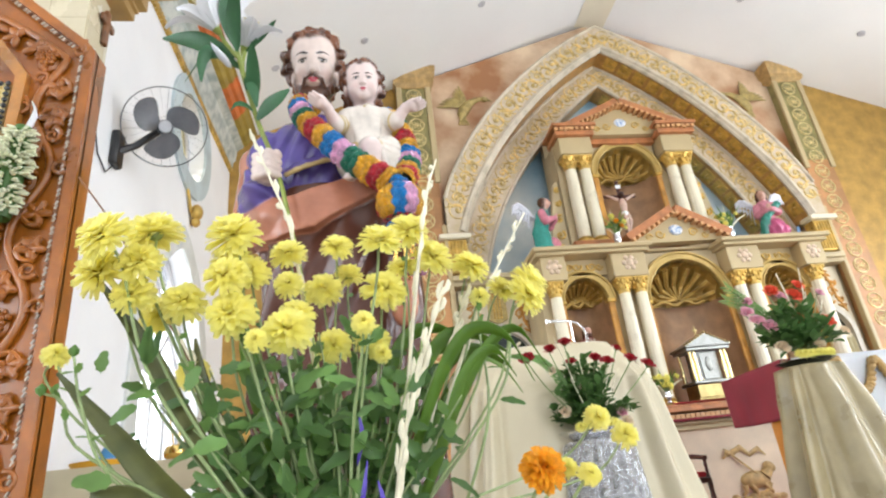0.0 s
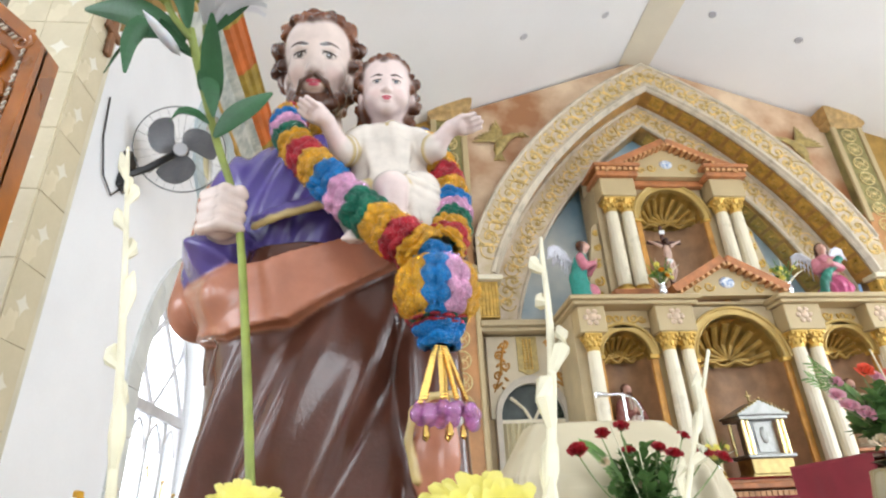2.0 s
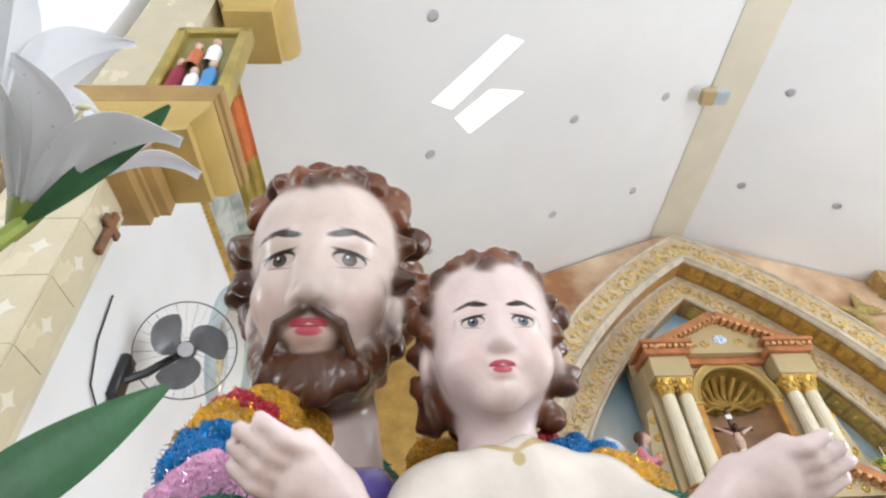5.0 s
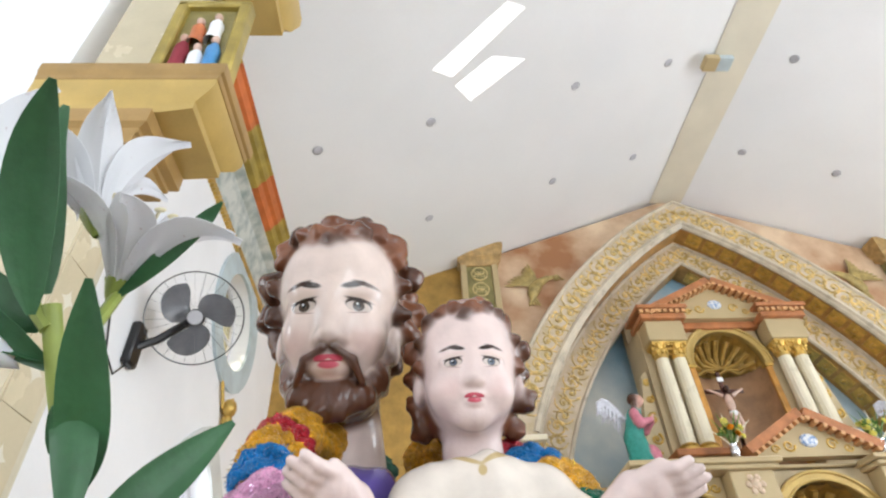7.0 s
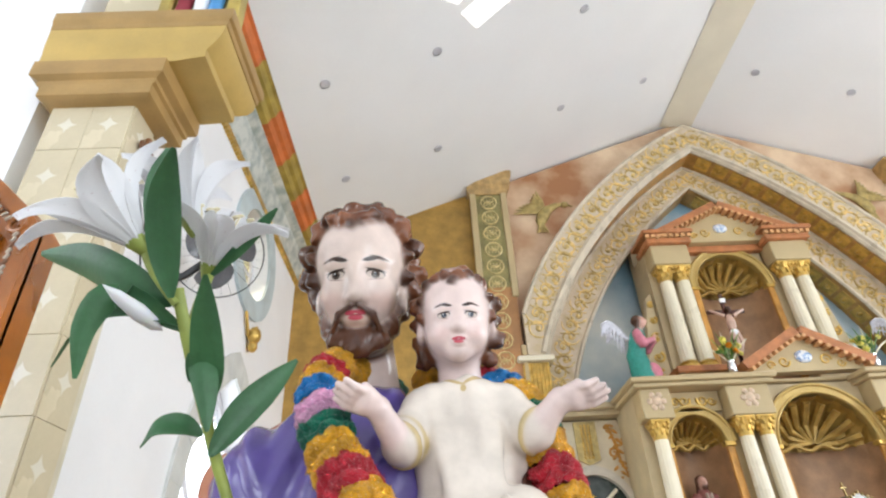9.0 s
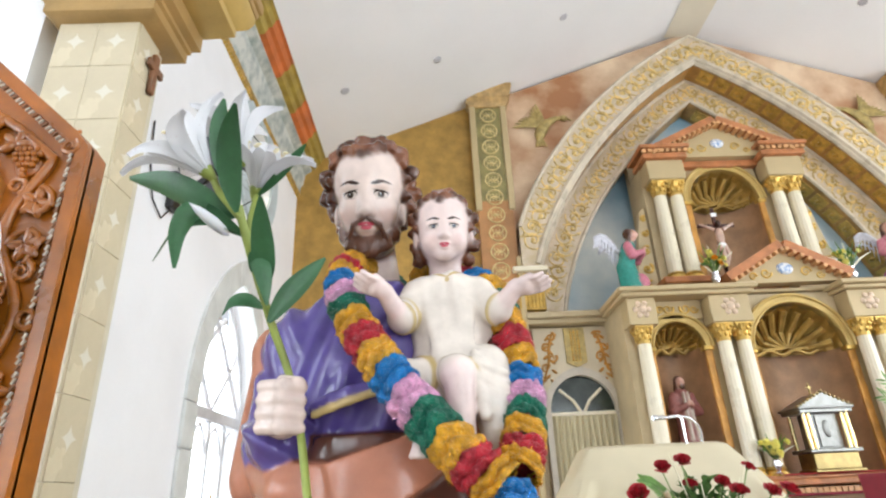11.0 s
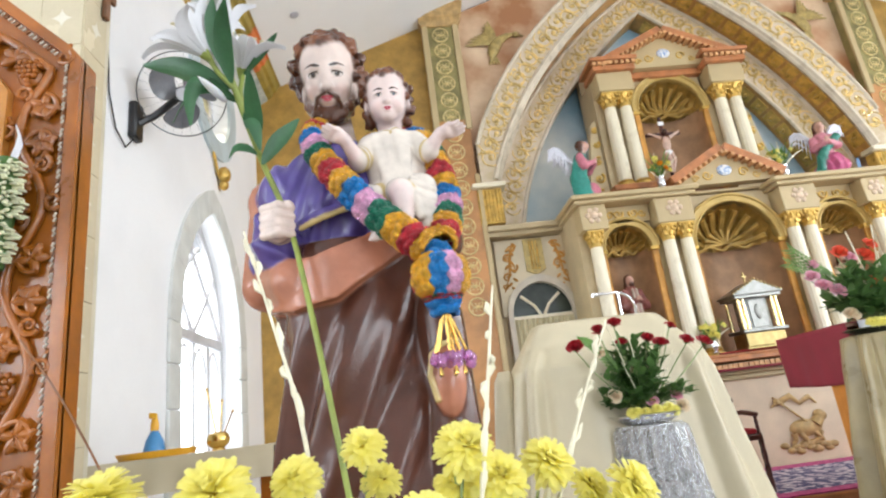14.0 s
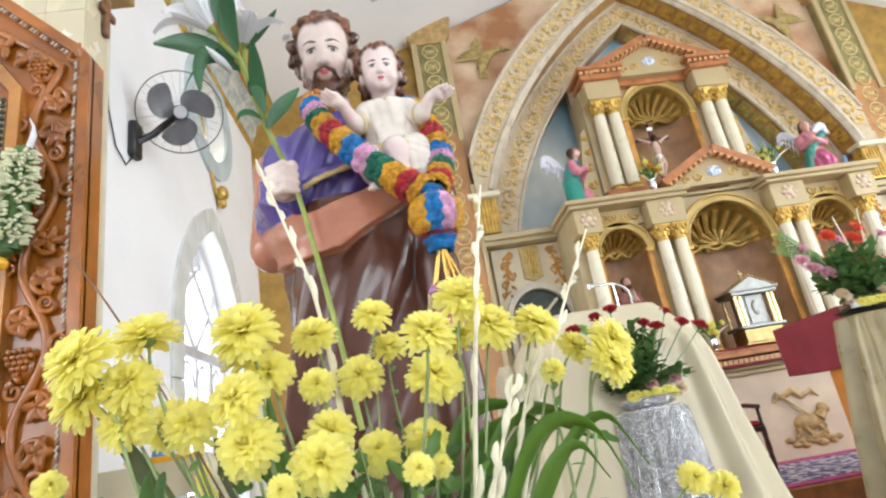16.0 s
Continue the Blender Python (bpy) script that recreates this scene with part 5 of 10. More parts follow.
# bays beside the altarpiece: pilaster, fluted capital, gothic panel with curtain, bird
def bay(s):
    X = lambda d: CX + s * d

    def bx(d0, d1, y0, y1, z0, z1, b=0.0, g=None):
        a, c = X(d0), X(d1)
        return (g or Geo()).box((min(a, c), y0, z0), (max(a, c), y1, z1), b)
    pl = thing("pilaster", (X(3.25), 7.5, 0), "painted pilaster with gold ring ornaments and moulded cap", "pilaster", "pilasters")
    part("shaft", bx(3.02, 3.50, 7.44, WALL_N, 5.15, 6.75), M["olivepanel"], pl, "olive green painted shaft")
    part("lower_shaft", bx(3.02, 3.50, 7.44, WALL_N, 0, 5.15), M["terrapanel"], pl, "terracotta painted shaft")
    for d in (3.03, 3.49):
        part("edge_strip", bx(d - 0.045, d + 0.045, 7.41, 7.46, 5.0, 6.75, 0.012), M["cream"], pl, "cream edge strip")
    part("edge_strip", bx(2.98, 3.05, 7.40, 7.5, 0, 4.3, 0.012), M["cream"], pl, "cream edge strip")
    part("cap_moulding", collar(min(X(3.0), X(3.52)), max(X(3.0), X(3.52)), 7.42, 7.55, [(0.0, 6.72), (0.05, 6.78), (0.05, 6.86), (0.09, 6.90), (0.11, 7.02), (0.11, 7.08)]), M["tangold"], pl, "brown gold moulded cap")
    for k in range(16):
        z = 6.58 - 0.275 * k
        g = Geo().tube([(X(3.26) + 0.115 * math.cos(a), 7.435, z + 0.115 * math.sin(a)) for a in np.linspace(0, 2 * math.pi, 17)], 0.012, 5, cap=False)
        for q in range(4):
            a = math.pi / 4 + q * math.pi / 2
            curl(g, (X(3.26) + 0.05 * math.cos(a), z + 0.05 * math.sin(a)), 0.04, 7.436, 1 if q % 2 else -1, a, 0.009, 1.0)
        g.ball((X(3.26), 7.437, z), (0.022, 0.012, 0.022), 7, 5)
        part("ring_ornament", g, M["palegold"], pl, "raised gold ring with scrolls")
    cp = thing("fluted_capital", (X(2.88), FACE, 3.5), "gold fluted block under the arch foot", "capital", "fluted capitals")
    part("block", bx(2.72, 3.06, 7.42, WALL_N, 3.55, 4.06, 0.01), M["gold"], cp)
    for k in range(7):
        d = 2.745 + 0.048 * k
        part("flute", Geo().tube([(X(d), 7.42, 3.58), (X(d), 7.42, 4.03)], 0.02, 8), M["gold"], cp)
    part("abacus", bx(2.66, 3.12, 7.34, WALL_N, 4.06, 4.13, 0.012), M["creamcol"], cp, "cream slab")
    gp = thing("gothic_panel", (X(2.4), 7.6, 0), "cream panel with a pointed window, gold scrolls and wheat plaque", "panel", "gothic panels")
    part("cornice", bx(1.98, 3.0, 7.34, WALL_N + 0.02, 3.42, 3.50, 0.012).box((min(X(1.98), X(3.02)), 7.40, 3.36), (max(X(1.98), X(3.02)), WALL_N + 0.02, 3.42), 0.01), M["beige"], gp, "beige moulded cornice")
    xm = X(2.40)
    o = [(xm - 0.52, 3.33), (xm + 0.52, 3.33)]
    ac = pointed(xm, 2.30, 0.47, 2.82, 10)
    n_ = len(ac)
    topl = [(xm - 0.52 + 1.04 * i / (n_ - 1), 3.33) for i in range(n_)]
    part("panel_field", Geo().ring([(xm - 0.52, 3.33)] + topl + [(xm + 0.52, 3.33)], [(xm - 0.52, 2.30)] + ac + [(xm + 0.52, 2.30)], 7.55, WALL_N + 0.02), M["palecream"], gp, "pale cream panel")
    inner = pointed(xm, 2.30, 0.40, 2.72, 10)
    part("window_arch", Geo().ring(ext(ac, 0.6), ext(inner, 0.6), 7.50, WALL_N + 0.02), M["mauve"], gp, "greyish pointed window frame")
    part("glass", Geo().prism(ext(inner, 2.26), 7.60, 7.615), M["darkglass"], gp, "dark window glass")
    for q in (-1, 1):
        part("mullion", Geo().tube([(xm + q * 0.02, 7.585, 2.28), (xm + q * 0.10, 7.585, 2.42), (xm + q * 0.26, 7.585, 2.56)], 0.022, 6), M["creamcol"], gp)
    part("transom", Geo().box((xm - 0.40, 7.56, 2.24), (xm + 0.40, 7.60, 2.29), 0.008), M["creamcol"], gp)
    part("wheat_plaque", Geo().prism([(xm - 0.13, 3.32), (xm + 0.13, 3.32), (xm + 0.13, 2.88), (xm, 2.82), (xm - 0.13, 2.88)], 7.52, 7.56), M["dullgold"], gp, "dull gold plaque")
    g = Geo()
    for k in range(10):
        for q in (-1, 0, 1):
            g.ball((xm + q * 0.045, 7.515, 3.27 - 0.04 * k), (0.016, 0.012, 0.022), 6, 4, m=Matrix.Rotation(0.5 * q, 4, "Y"))
    part("wheat_relief", g, M["gold"], gp, "raised gold wheat ears")
    for q in (-1, 1):
        g = Geo()
        for (dx, dz, r, h) in ((0.30, 3.22, 0.055, 1), (0.37, 3.08, 0.06, -1), (0.30, 2.95, 0.06, 1), (0.40, 2.82, 0.055, -1), (0.44, 2.70, 0.04, 1)):
            curl(g, (xm + q * dx, dz), r, 7.54, h * q, 0.6, 0.016)
        g.tube([(xm + q * 0.28, 7.54, 3.26), (xm + q * 0.34, 7.54, 3.05), (xm + q * 0.36, 7.54, 2.86), (xm + q * 0.46, 7.54, 2.62)], [0.012, 0.018, 0.016, 0.008], 5)
        for k in range(11):
            t = k / 10
            px_, pz_ = xm + q * (0.29 + 0.05 * math.sin(5 * t) + 0.12 * t * t), 3.26 - 0.60 * t
            g.ball((px_ + q * (0.035 if k % 2 else -0.035), 7.54, pz_), (0.042, 0.014, 0.018), 8, 5, m=Matrix.Rotation(q * (0.7 if k % 2 else -0.7), 4, "Y"))
        part("scroll_relief", g, M["orangegold"], gp, "raised gold acanthus scrolls")
    cu = Geo().sheet(lambda u, v: (xm - 0.40 + 0.80 * u, 7.55 + 0.025 * math.sin(2 * math.pi * 11 * u + 0.6 * math.sin(3 * v)), 2.24 - 1.6 * v), 110, 8, thick=0.003)
    solid("curtain", cu, M["curtain"], "pale cream pleated curtain behind the pointed window frame", "curtain", "curtains", origin=(xm, 7.55, 0.64))
    # gilded bird relief on the painted spandrel
    cb = Vector((X(2.42), WALL_N - 0.03, 6.50))
    at = lambda dx, dz, dy=0.0: cb + Vector((-s * dx, dy, dz))
    g = Geo().tube([at(-0.10, -0.30), at(-0.08, -0.22), at(-0.03, -0.10), at(0.05, 0.0), at(0.18, 0.08), at(0.28, 0.10)], [0.02, 0.075, 0.095, 0.075, 0.045, 0.03], 12, flat=0.6, up=(0, 1, 0))
    g.ball(at(0.32, 0.09), (0.060, 0.04, 0.048), 10, 7).tube([at(0.36, 0.08), at(0.44, 0.05)], [0.022, 0.006], 6)
    for root, tip, spread in ((at(0.0, -0.02), Vector((-s * -0.14, 0, 0.36)), 1), (at(-0.02, -0.04), Vector((-s * -0.44, 0, 0.06)), -1)):
        for k in range(7):
            d = Matrix.Rotation(s * spread * radians(9 * (k - 1)), 3, "Y") @ tip * (1 - 0.085 * k)
            g.tube([root, root + d * 0.45 + Vector((0, -0.035 + 0.003 * k, 0)), root + d], [0.035, 0.036, 0.010], 7, flat=0.45, up=(0, 1, 0))
    for k in range(4):
        g.tube([at(-0.08, -0.20), at(-0.14 + 0.05 * k, -0.40)], [0.03, 0.014], 6, flat=0.5, up=(0, 1, 0))
    solid("bird_relief", g, M["dullgold"], "dull gold bird relief on the painted wall", "relief", "bird reliefs", origin=cb)


bay(-1)
bay(1)

# ---- the statue: one plain mesh, cast from rounded forms ----
def surface_nets(fn, lo, hi, step):
    """The skin of a field (below zero inside) on an even grid: vertices and four-sided faces."""
    ax = [np.arange(a, b + step, step) for a, b in zip(lo, hi)]
    gx, gy, gz_ = np.meshgrid(*ax, indexing="ij")
    f = fn(gx.astype(np.float32), gy.astype(np.float32), gz_.astype(np.float32)).astype(np.float32)
    sgn = f < 0
    c = [s - 1 for s in f.shape]
    acc, cnt = np.zeros((*c, 3), np.float32), np.zeros(c, np.int32)
    for axis in range(3):
        for o1 in (0, 1):
            for o2 in (0, 1):
                off = [o1, o2]
                sl0, sl1, base, k = [], [], np.zeros(3), 0
                for d in range(3):
                    if d == axis:
                        sl0.append(slice(0, -1)), sl1.append(slice(1, None))
                    else:
                        o = off[k]
                        k += 1
                        base[d] = o
                        q = slice(o, f.shape[d] - 1 + o)
                        sl0.append(q), sl1.append(q)
                a, b = f[tuple(sl0)], f[tuple(sl1)]
                cross = (a < 0) != (b < 0)
                t = np.where(cross, a / np.where(cross, a - b, 1), 0)
                cnt += cross
                for d in range(3):
                    acc[..., d] += np.where(cross, t if d == axis else base[d], 0)
    live = cnt > 0
    idx = np.full(c, -1, np.int64)
    idx[live] = np.arange(live.sum())
    ijk = np.argwhere(live)
    verts = np.array([a[0] for a in ax]) + (ijk + acc[live] / cnt[live][:, None]) * step
    faces = []
    for axis in range(3):
        u, w = (axis + 1) % 3, (axis + 2) % 3
        sl0, sl1 = [slice(None)] * 3, [slice(None)] * 3
        sl0[axis], sl1[axis] = slice(0, -1), slice(1, None)
        a, b = sgn[tuple(sl0)], sgn[tuple(sl1)]
        e = np.argwhere(a != b)
        ok = (e[:, u] > 0) & (e[:, w] > 0) & (e[:, u] < c[u]) & (e[:, w] < c[w])
        e = e[ok]
        flip = a[tuple(e.T)]
        q = []
        for du, dw in ((-1, -1), (0, -1), (0, 0), (-1, 0)):
            g_ = e.copy()
            g_[:, u] += du
            g_[:, w] += dw
            q.append(idx[tuple(g_.T)])
        q = np.stack(q, 1)
        q[~flip] = q[~flip][:, ::-1]
        faces.append(q[(q >= 0).all(1)])
    return verts, np.concatenate(faces)


def ell(c, r, turn=0.0, tip=0.0):
    """An ellipsoid, turned about z and tipped about x by degrees."""
    m = np.array(Euler((radians(tip), 0, radians(turn))).to_matrix()).T

    def fn(x, y, z):
        p = [x - c[0], y - c[1], z - c[2]]
        q = [m[i][0] * p[0] + m[i][1] * p[1] + m[i][2] * p[2] for i in range(3)] if turn or tip else p
        k0 = np.sqrt((q[0] / r[0]) ** 2 + (q[1] / r[1]) ** 2 + (q[2] / r[2]) ** 2)
        k1 = np.sqrt((q[0] / r[0] ** 2) ** 2 + (q[1] / r[1] ** 2) ** 2 + (q[2] / r[2] ** 2) ** 2)
        return k0 * (k0 - 1) / np.maximum(k1, 1e-6)
    big = max(r) if turn or tip else None
    fn.box = [(c[i] - (big or r[i]), c[i] + (big or r[i])) for i in range(3)]
    return fn


def cap(a, b, ra, rb=None):
    rb = ra if rb is None else rb
    d = [q - p for p, q in zip(a, b)]
    n = sum(q * q for q in d)

    def fn(x, y, z):
        t = np.clip(((x - a[0]) * d[0] + (y - a[1]) * d[1] + (z - a[2]) * d[2]) / n, 0, 1)
        return np.sqrt((x - a[0] - t * d[0]) ** 2 + (y - a[1] - t * d[1]) ** 2 + (z - a[2] - t * d[2]) ** 2) - (ra + (rb - ra) * t)
    fn.box = [(min(a[i], b[i]) - max(ra, rb), max(a[i], b[i]) + max(ra, rb)) for i in range(3)]
    return fn


def smin(a, b, k):
    h = np.clip(0.5 + 0.5 * (b - a) / k, 0, 1)
    return b + (a - b) * h - k * h * (1 - h)


class Form:
    """Rounded forms, each with a paint, melted into one field."""

    def __init__(self):
        self.items = []

    def put(self, paint, fn, k=0.01, cut=False):
        self.items.append((paint, fn, k, cut))

    def field(self, x, y, z):
        d = np.full(x.shape, 0.05, np.float32)
        axes = (x[:, 0, 0], y[0, :, 0], z[0, 0, :])
        for paint, fn, k, cut in self.items:
            sl = []
            for a, (lo, hi) in zip(axes, fn.box):
                i, j = np.searchsorted(a, (lo - k - 0.012, hi + k + 0.012))
                sl.append(slice(i, j))
            sl = tuple(sl)
            if 0 in d[sl].shape:
                continue
            e = fn(x[sl], y[sl], z[sl])
            d[sl] = -smin(-d[sl], e, k) if cut else smin(d[sl], e, k)
        return d

    def paint(self, v, soft):
        """The paint at each vertex; neighbouring paints run into one another over a soft edge."""
        x, y, z = v.T
        best, fields = np.full(len(v), 1e9), {}
        for paint, fn, k, cut in self.items:
            if cut:
                continue
            e = fn(x, y, z)
            fields[paint] = np.minimum(fields.get(paint, 1e9), e)
            best = np.minimum(best, e)
        col, total = np.zeros((len(v), 3)), np.zeros(len(v))
        for paint, e in fields.items():
            w = np.exp(-(e - best) / soft)
            col += w[:, None] * np.array(paint)
            total += w
        return col / total[:, None]


def lock(c, r, ph, amp=0.0016, freq=330.0, turn=0.0):
    """A lock of hair: an oval with sculpted strands."""
    base, ca, sa = ell(c, r, turn), math.cos(ph), math.sin(ph)

    def fn(x, y, z):
        q = (x - c[0]) * ca + (z - c[2]) * sa
        w = (x - c[0]) * sa - (z - c[2]) * ca + (y - c[1]) * 0.6
        return base(x, y, z) + amp * np.sin(freq * q + 1.6 * np.sin(110 * w) + ph)
    fn.box = base.box
    return fn


def folded(base, amp, fx, fz, ph=0.0):
    """A form whose skin falls in soft folds."""
    def fn(x, y, z):
        w = fx * x + fz * z + ph
        return base(x, y, z) - amp * (np.sin(w + 0.9 * np.sin(17 * z + 9 * x)) + 0.45 * np.sin(2.1 * w + 2.0))
    fn.box = [(p - 2 * amp, q + 2 * amp) for p, q in base.box]
    return fn


SKIN, HAIR, BEARD = (0.67, 0.535, 0.47), (0.135, 0.042, 0.016), (0.068, 0.022, 0.010)
FAIR = (0.68, 0.535, 0.495)
PURPLE, BROWN, SALMON, IVORY, TRIM = (0.105, 0.075, 0.275), (0.090, 0.032, 0.020), (0.44, 0.175, 0.105), (0.65, 0.575, 0.50), (0.52, 0.38, 0.16)
rnd = random.Random(5)
CURLS = (HAIR, (0.085, 0.028, 0.011), (0.185, 0.062, 0.024), HAIR, (0.060, 0.021, 0.010))

# the man's head, about a point between the eyes
HEAD, CHILD = Vector((-0.0805, 1.206, 1.8145)), Vector((0.036, 1.173, 1.749))
head = Form()
head.put(SKIN, ell((0, 0.006, 0.030), (0.055, 0.070, 0.066)))
head.put(SKIN, ell((0, -0.020, 0.033), (0.0485, 0.044, 0.048)), 0.02)
head.put(SKIN, ell((0, -0.010, -0.022), (0.0425, 0.052, 0.062)), 0.02)
head.put(SKIN, cap((-0.026, -0.0480, 0.0170), (0.026, -0.0480, 0.0170), 0.007), 0.018)
for s in (-1, 1):
    head.put(SKIN, ell((s * 0.026, -0.040, -0.021), (0.017, 0.017, 0.017)), 0.02)
    head.put(SKIN, ell((s * 0.0235, -0.0455, 0.0), (0.0135, 0.0105, 0.0095)), 0.006)
    head.put(SKIN, cap((s * 0.0120, -0.0525, 0.0062), (s * 0.0345, -0.0475, 0.0037), 0.0022), 0.006)
    head.put(SKIN, ell((s * 0.0078, -0.0610, -0.0290), (0.0056, 0.0072, 0.0048)), 0.006)
    head.put(SKIN, ell((s * 0.0520, 0.000, -0.020), (0.006, 0.012, 0.018)), 0.004)
head.put(SKIN, cap((0, -0.0565, 0.014), (0, -0.0685, -0.0245), 0.0056, 0.0070), 0.014)
head.put(SKIN, ell((0, -0.0530, -0.0490), (0.020, 0.010, 0.010)), 0.012)
head.put(SKIN, cap((0, 0.015, -0.06), (0.0, 0.03, -0.17), 0.036, 0.05), 0.02)
head.put(SKIN, ell((0, -0.0600, -0.0445), (0.0105, 0.0040, 0.0028)), 0.004)
head.put(SKIN, ell((0, -0.0590, -0.0515), (0.0085, 0.0042, 0.0032)), 0.004)
head.put(BEARD, ell((0, -0.021, -0.0715), (0.0365, 0.0365, 0.0235)), 0.008)
for s in (-1, 1):
    head.put(BEARD, cap((s * 0.0050, -0.0672, -0.0375), (s * 0.0195, -0.0620, -0.0470), 0.0030, 0.0042), 0.003)
    head.put(BEARD, cap((s * 0.0195, -0.0620, -0.0470), (s * 0.0275, -0.0545, -0.0640), 0.0042, 0.0030), 0.003)
    head.put(BEARD, cap((s * 0.0450, -0.004, -0.028), (s * 0.0360, -0.020, -0.060), 0.0065, 0.012), 0.010)
    for i in range(9):
        t = i / 8
        head.put(BEARD, lock((s * (0.038 - 0.031 * t ** 1.5), -0.020 - 0.034 * t, -0.052 - 0.032 * t + rnd.uniform(-0.004, 0.004)), (0.0085, 0.0080, 0.0105), rnd.uniform(-0.5, 0.5) + s * 0.5, 0.0011, 520), 0.007)
    for i in range(5):
        t = i / 4
        head.put(BEARD, lock((s * (0.030 - 0.026 * t), -0.044 - 0.008 * t, -0.074 + rnd.uniform(-0.003, 0.003)), (0.0075, 0.0070, 0.0090), s * 0.3 + rnd.uniform(-0.3, 0.3), 0.0010, 560), 0.006)
head.put(HAIR, ell((-0.002, 0.024, 0.034), (0.0610, 0.068, 0.069)), 0.006)
head.put(HAIR, ell((0, 0.034, -0.016), (0.052, 0.044, 0.052)), 0.01)
# locks over the crown, the temples and down the neck
for row, (zz, n, rad) in enumerate(((0.101, 7, 0.034), (0.082, 10, 0.057), (0.055, 12, 0.071), (0.024, 12, 0.075), (-0.008, 11, 0.064), (-0.032, 10, 0.049), (-0.056, 9, 0.040))):
    for i in range(n):
        a = 2 * math.pi * (i + 0.5 * (row % 2)) / n
        if -math.sin(a) > (1.1, 0.72, 0.36, 0.14, 0.00, -0.20, -0.62)[row]:
            continue
        k = 0.90 if zz > 0.06 else 0.945
        x, y = rad * math.cos(a) * k * (1.04 if math.cos(a) < 0 else 1.0), 0.014 + rad * math.sin(a) * 1.02
        r = rnd.uniform(0.0135, 0.0175)
        head.put(rnd.choice(CURLS), lock((x, y, zz * 0.91 + rnd.uniform(-0.005, 0.005)), (r, r, r * rnd.uniform(0.8, 1.2)), rnd.uniform(0, 6.3), 0.0014, 300), 0.008)
        head.put(rnd.choice(CURLS), lock((x * 1.09, 0.014 + (y - 0.014) * 1.09, zz * 0.91 + rnd.uniform(-0.010, 0.006)), (r * 0.66, r * 0.66, r * 0.48), rnd.uniform(0, 6.3), 0.0010, 420), 0.005)
# the roll of hair over the forehead and the temples beside it
for x, y, z, r in ((-0.028, -0.036, 0.079, 0.0130), (-0.015, -0.046, 0.075, 0.0140), (-0.004, -0.052, 0.067, 0.0098), (0.006, -0.046, 0.077, 0.0125), (0.019, -0.037, 0.083, 0.0125), (0.034, -0.018, 0.089, 0.0130), (-0.038, -0.018, 0.086, 0.0130), (-0.052, -0.012, 0.064, 0.0135), (0.051, -0.012, 0.064, 0.0130), (-0.059, -0.012, 0.036, 0.0125), (0.057, -0.012, 0.036, 0.0120), (-0.060, -0.010, 0.008, 0.0110), (0.058, -0.010, 0.008, 0.0105)):
    head.put(rnd.choice(CURLS), lock((x, y, z), (r, r * 0.9, r * 0.85), rnd.uniform(0, 6.3), 0.0013, 340), 0.005)

kid = Form()
kid.put(FAIR, ell((0, 0.002, 0.014), (0.0405, 0.045, 0.048)))
kid.put(FAIR, ell((0, -0.008, -0.017), (0.0345, 0.0355, 0.037)), 0.016)
for s in (-1, 1):
    kid.put(FAIR, ell((s * 0.0185, -0.0270, -0.024), (0.0125, 0.0125, 0.0125)), 0.014)
    kid.put(FAIR, ell((s * 0.0152, -0.0345, -0.0035), (0.0092, 0.0074, 0.0066)), 0.0045)
    kid.put(FAIR, cap((s * 0.0080, -0.0400, 0.0008), (s * 0.0230, -0.0372, -0.0010), 0.0018), 0.003)
    kid.put(FAIR, ell((s * 0.0042, -0.0425, -0.0180), (0.0036, 0.0040, 0.0030)), 0.004)
    kid.put(FAIR, ell((s * 0.0420, 0.002, -0.014), (0.005, 0.009, 0.013)), 0.004)
kid.put(FAIR, cap((0, -0.0395, 0.001), (0, -0.0465, -0.0160), 0.0030, 0.0042), 0.008)
kid.put(FAIR, ell((0, -0.0310, -0.0435), (0.0120, 0.0105, 0.0090)), 0.012)
kid.put(FAIR, ell((0, -0.0412, -0.0285), (0.0085, 0.0034, 0.0022)), 0.0035)
kid.put(FAIR, ell((0, -0.0405, -0.0335), (0.0068, 0.0036, 0.0026)), 0.0035)
kid.put(FAIR, cap((0, 0.008, -0.045), (0.004, 0.014, -0.10), 0.0235, 0.028), 0.012)
kid.put(HAIR, ell((0, 0.014, 0.010), (0.0460, 0.043, 0.0455)), 0.004)
kid.put(HAIR, ell((0, 0.018, -0.020), (0.0415, 0.032, 0.040)), 0.006)
for row, (zz, n, rad) in enumerate(((0.056, 6, 0.020), (0.044, 8, 0.036), (0.024, 10, 0.046), (0.000, 10, 0.049), (-0.024, 9, 0.048), (-0.046, 8, 0.043))):
    for i in range(n):
        a = 2 * math.pi * (i + 0.5 * (row % 2)) / n
        if -math.sin(a) > (1.1, 0.66, 0.32, 0.16, 0.12, 0.06)[row]:
            continue
        r = rnd.uniform(0.0095, 0.0120)
        kx = 0.86 if zz > 0.04 else 0.96
        kid.put(rnd.choice(CURLS), lock((rad * math.cos(a) * kx, 0.004 + rad * math.sin(a) * 0.96, zz * 0.90 + rnd.uniform(-0.004, 0.004)), (r, r, r * rnd.uniform(0.8, 1.15)), rnd.uniform(0, 6.3), 0.0010, 430), 0.006)
        kid.put(rnd.choice(CURLS), lock((rad * math.cos(a) * (kx + 0.09), 0.004 + rad * math.sin(a) * 1.05, zz * 0.90 + rnd.uniform(-0.008, 0.004)), (r * 0.66, r * 0.66, r * 0.45), rnd.uniform(0, 6.3), 0.0007, 560), 0.004)
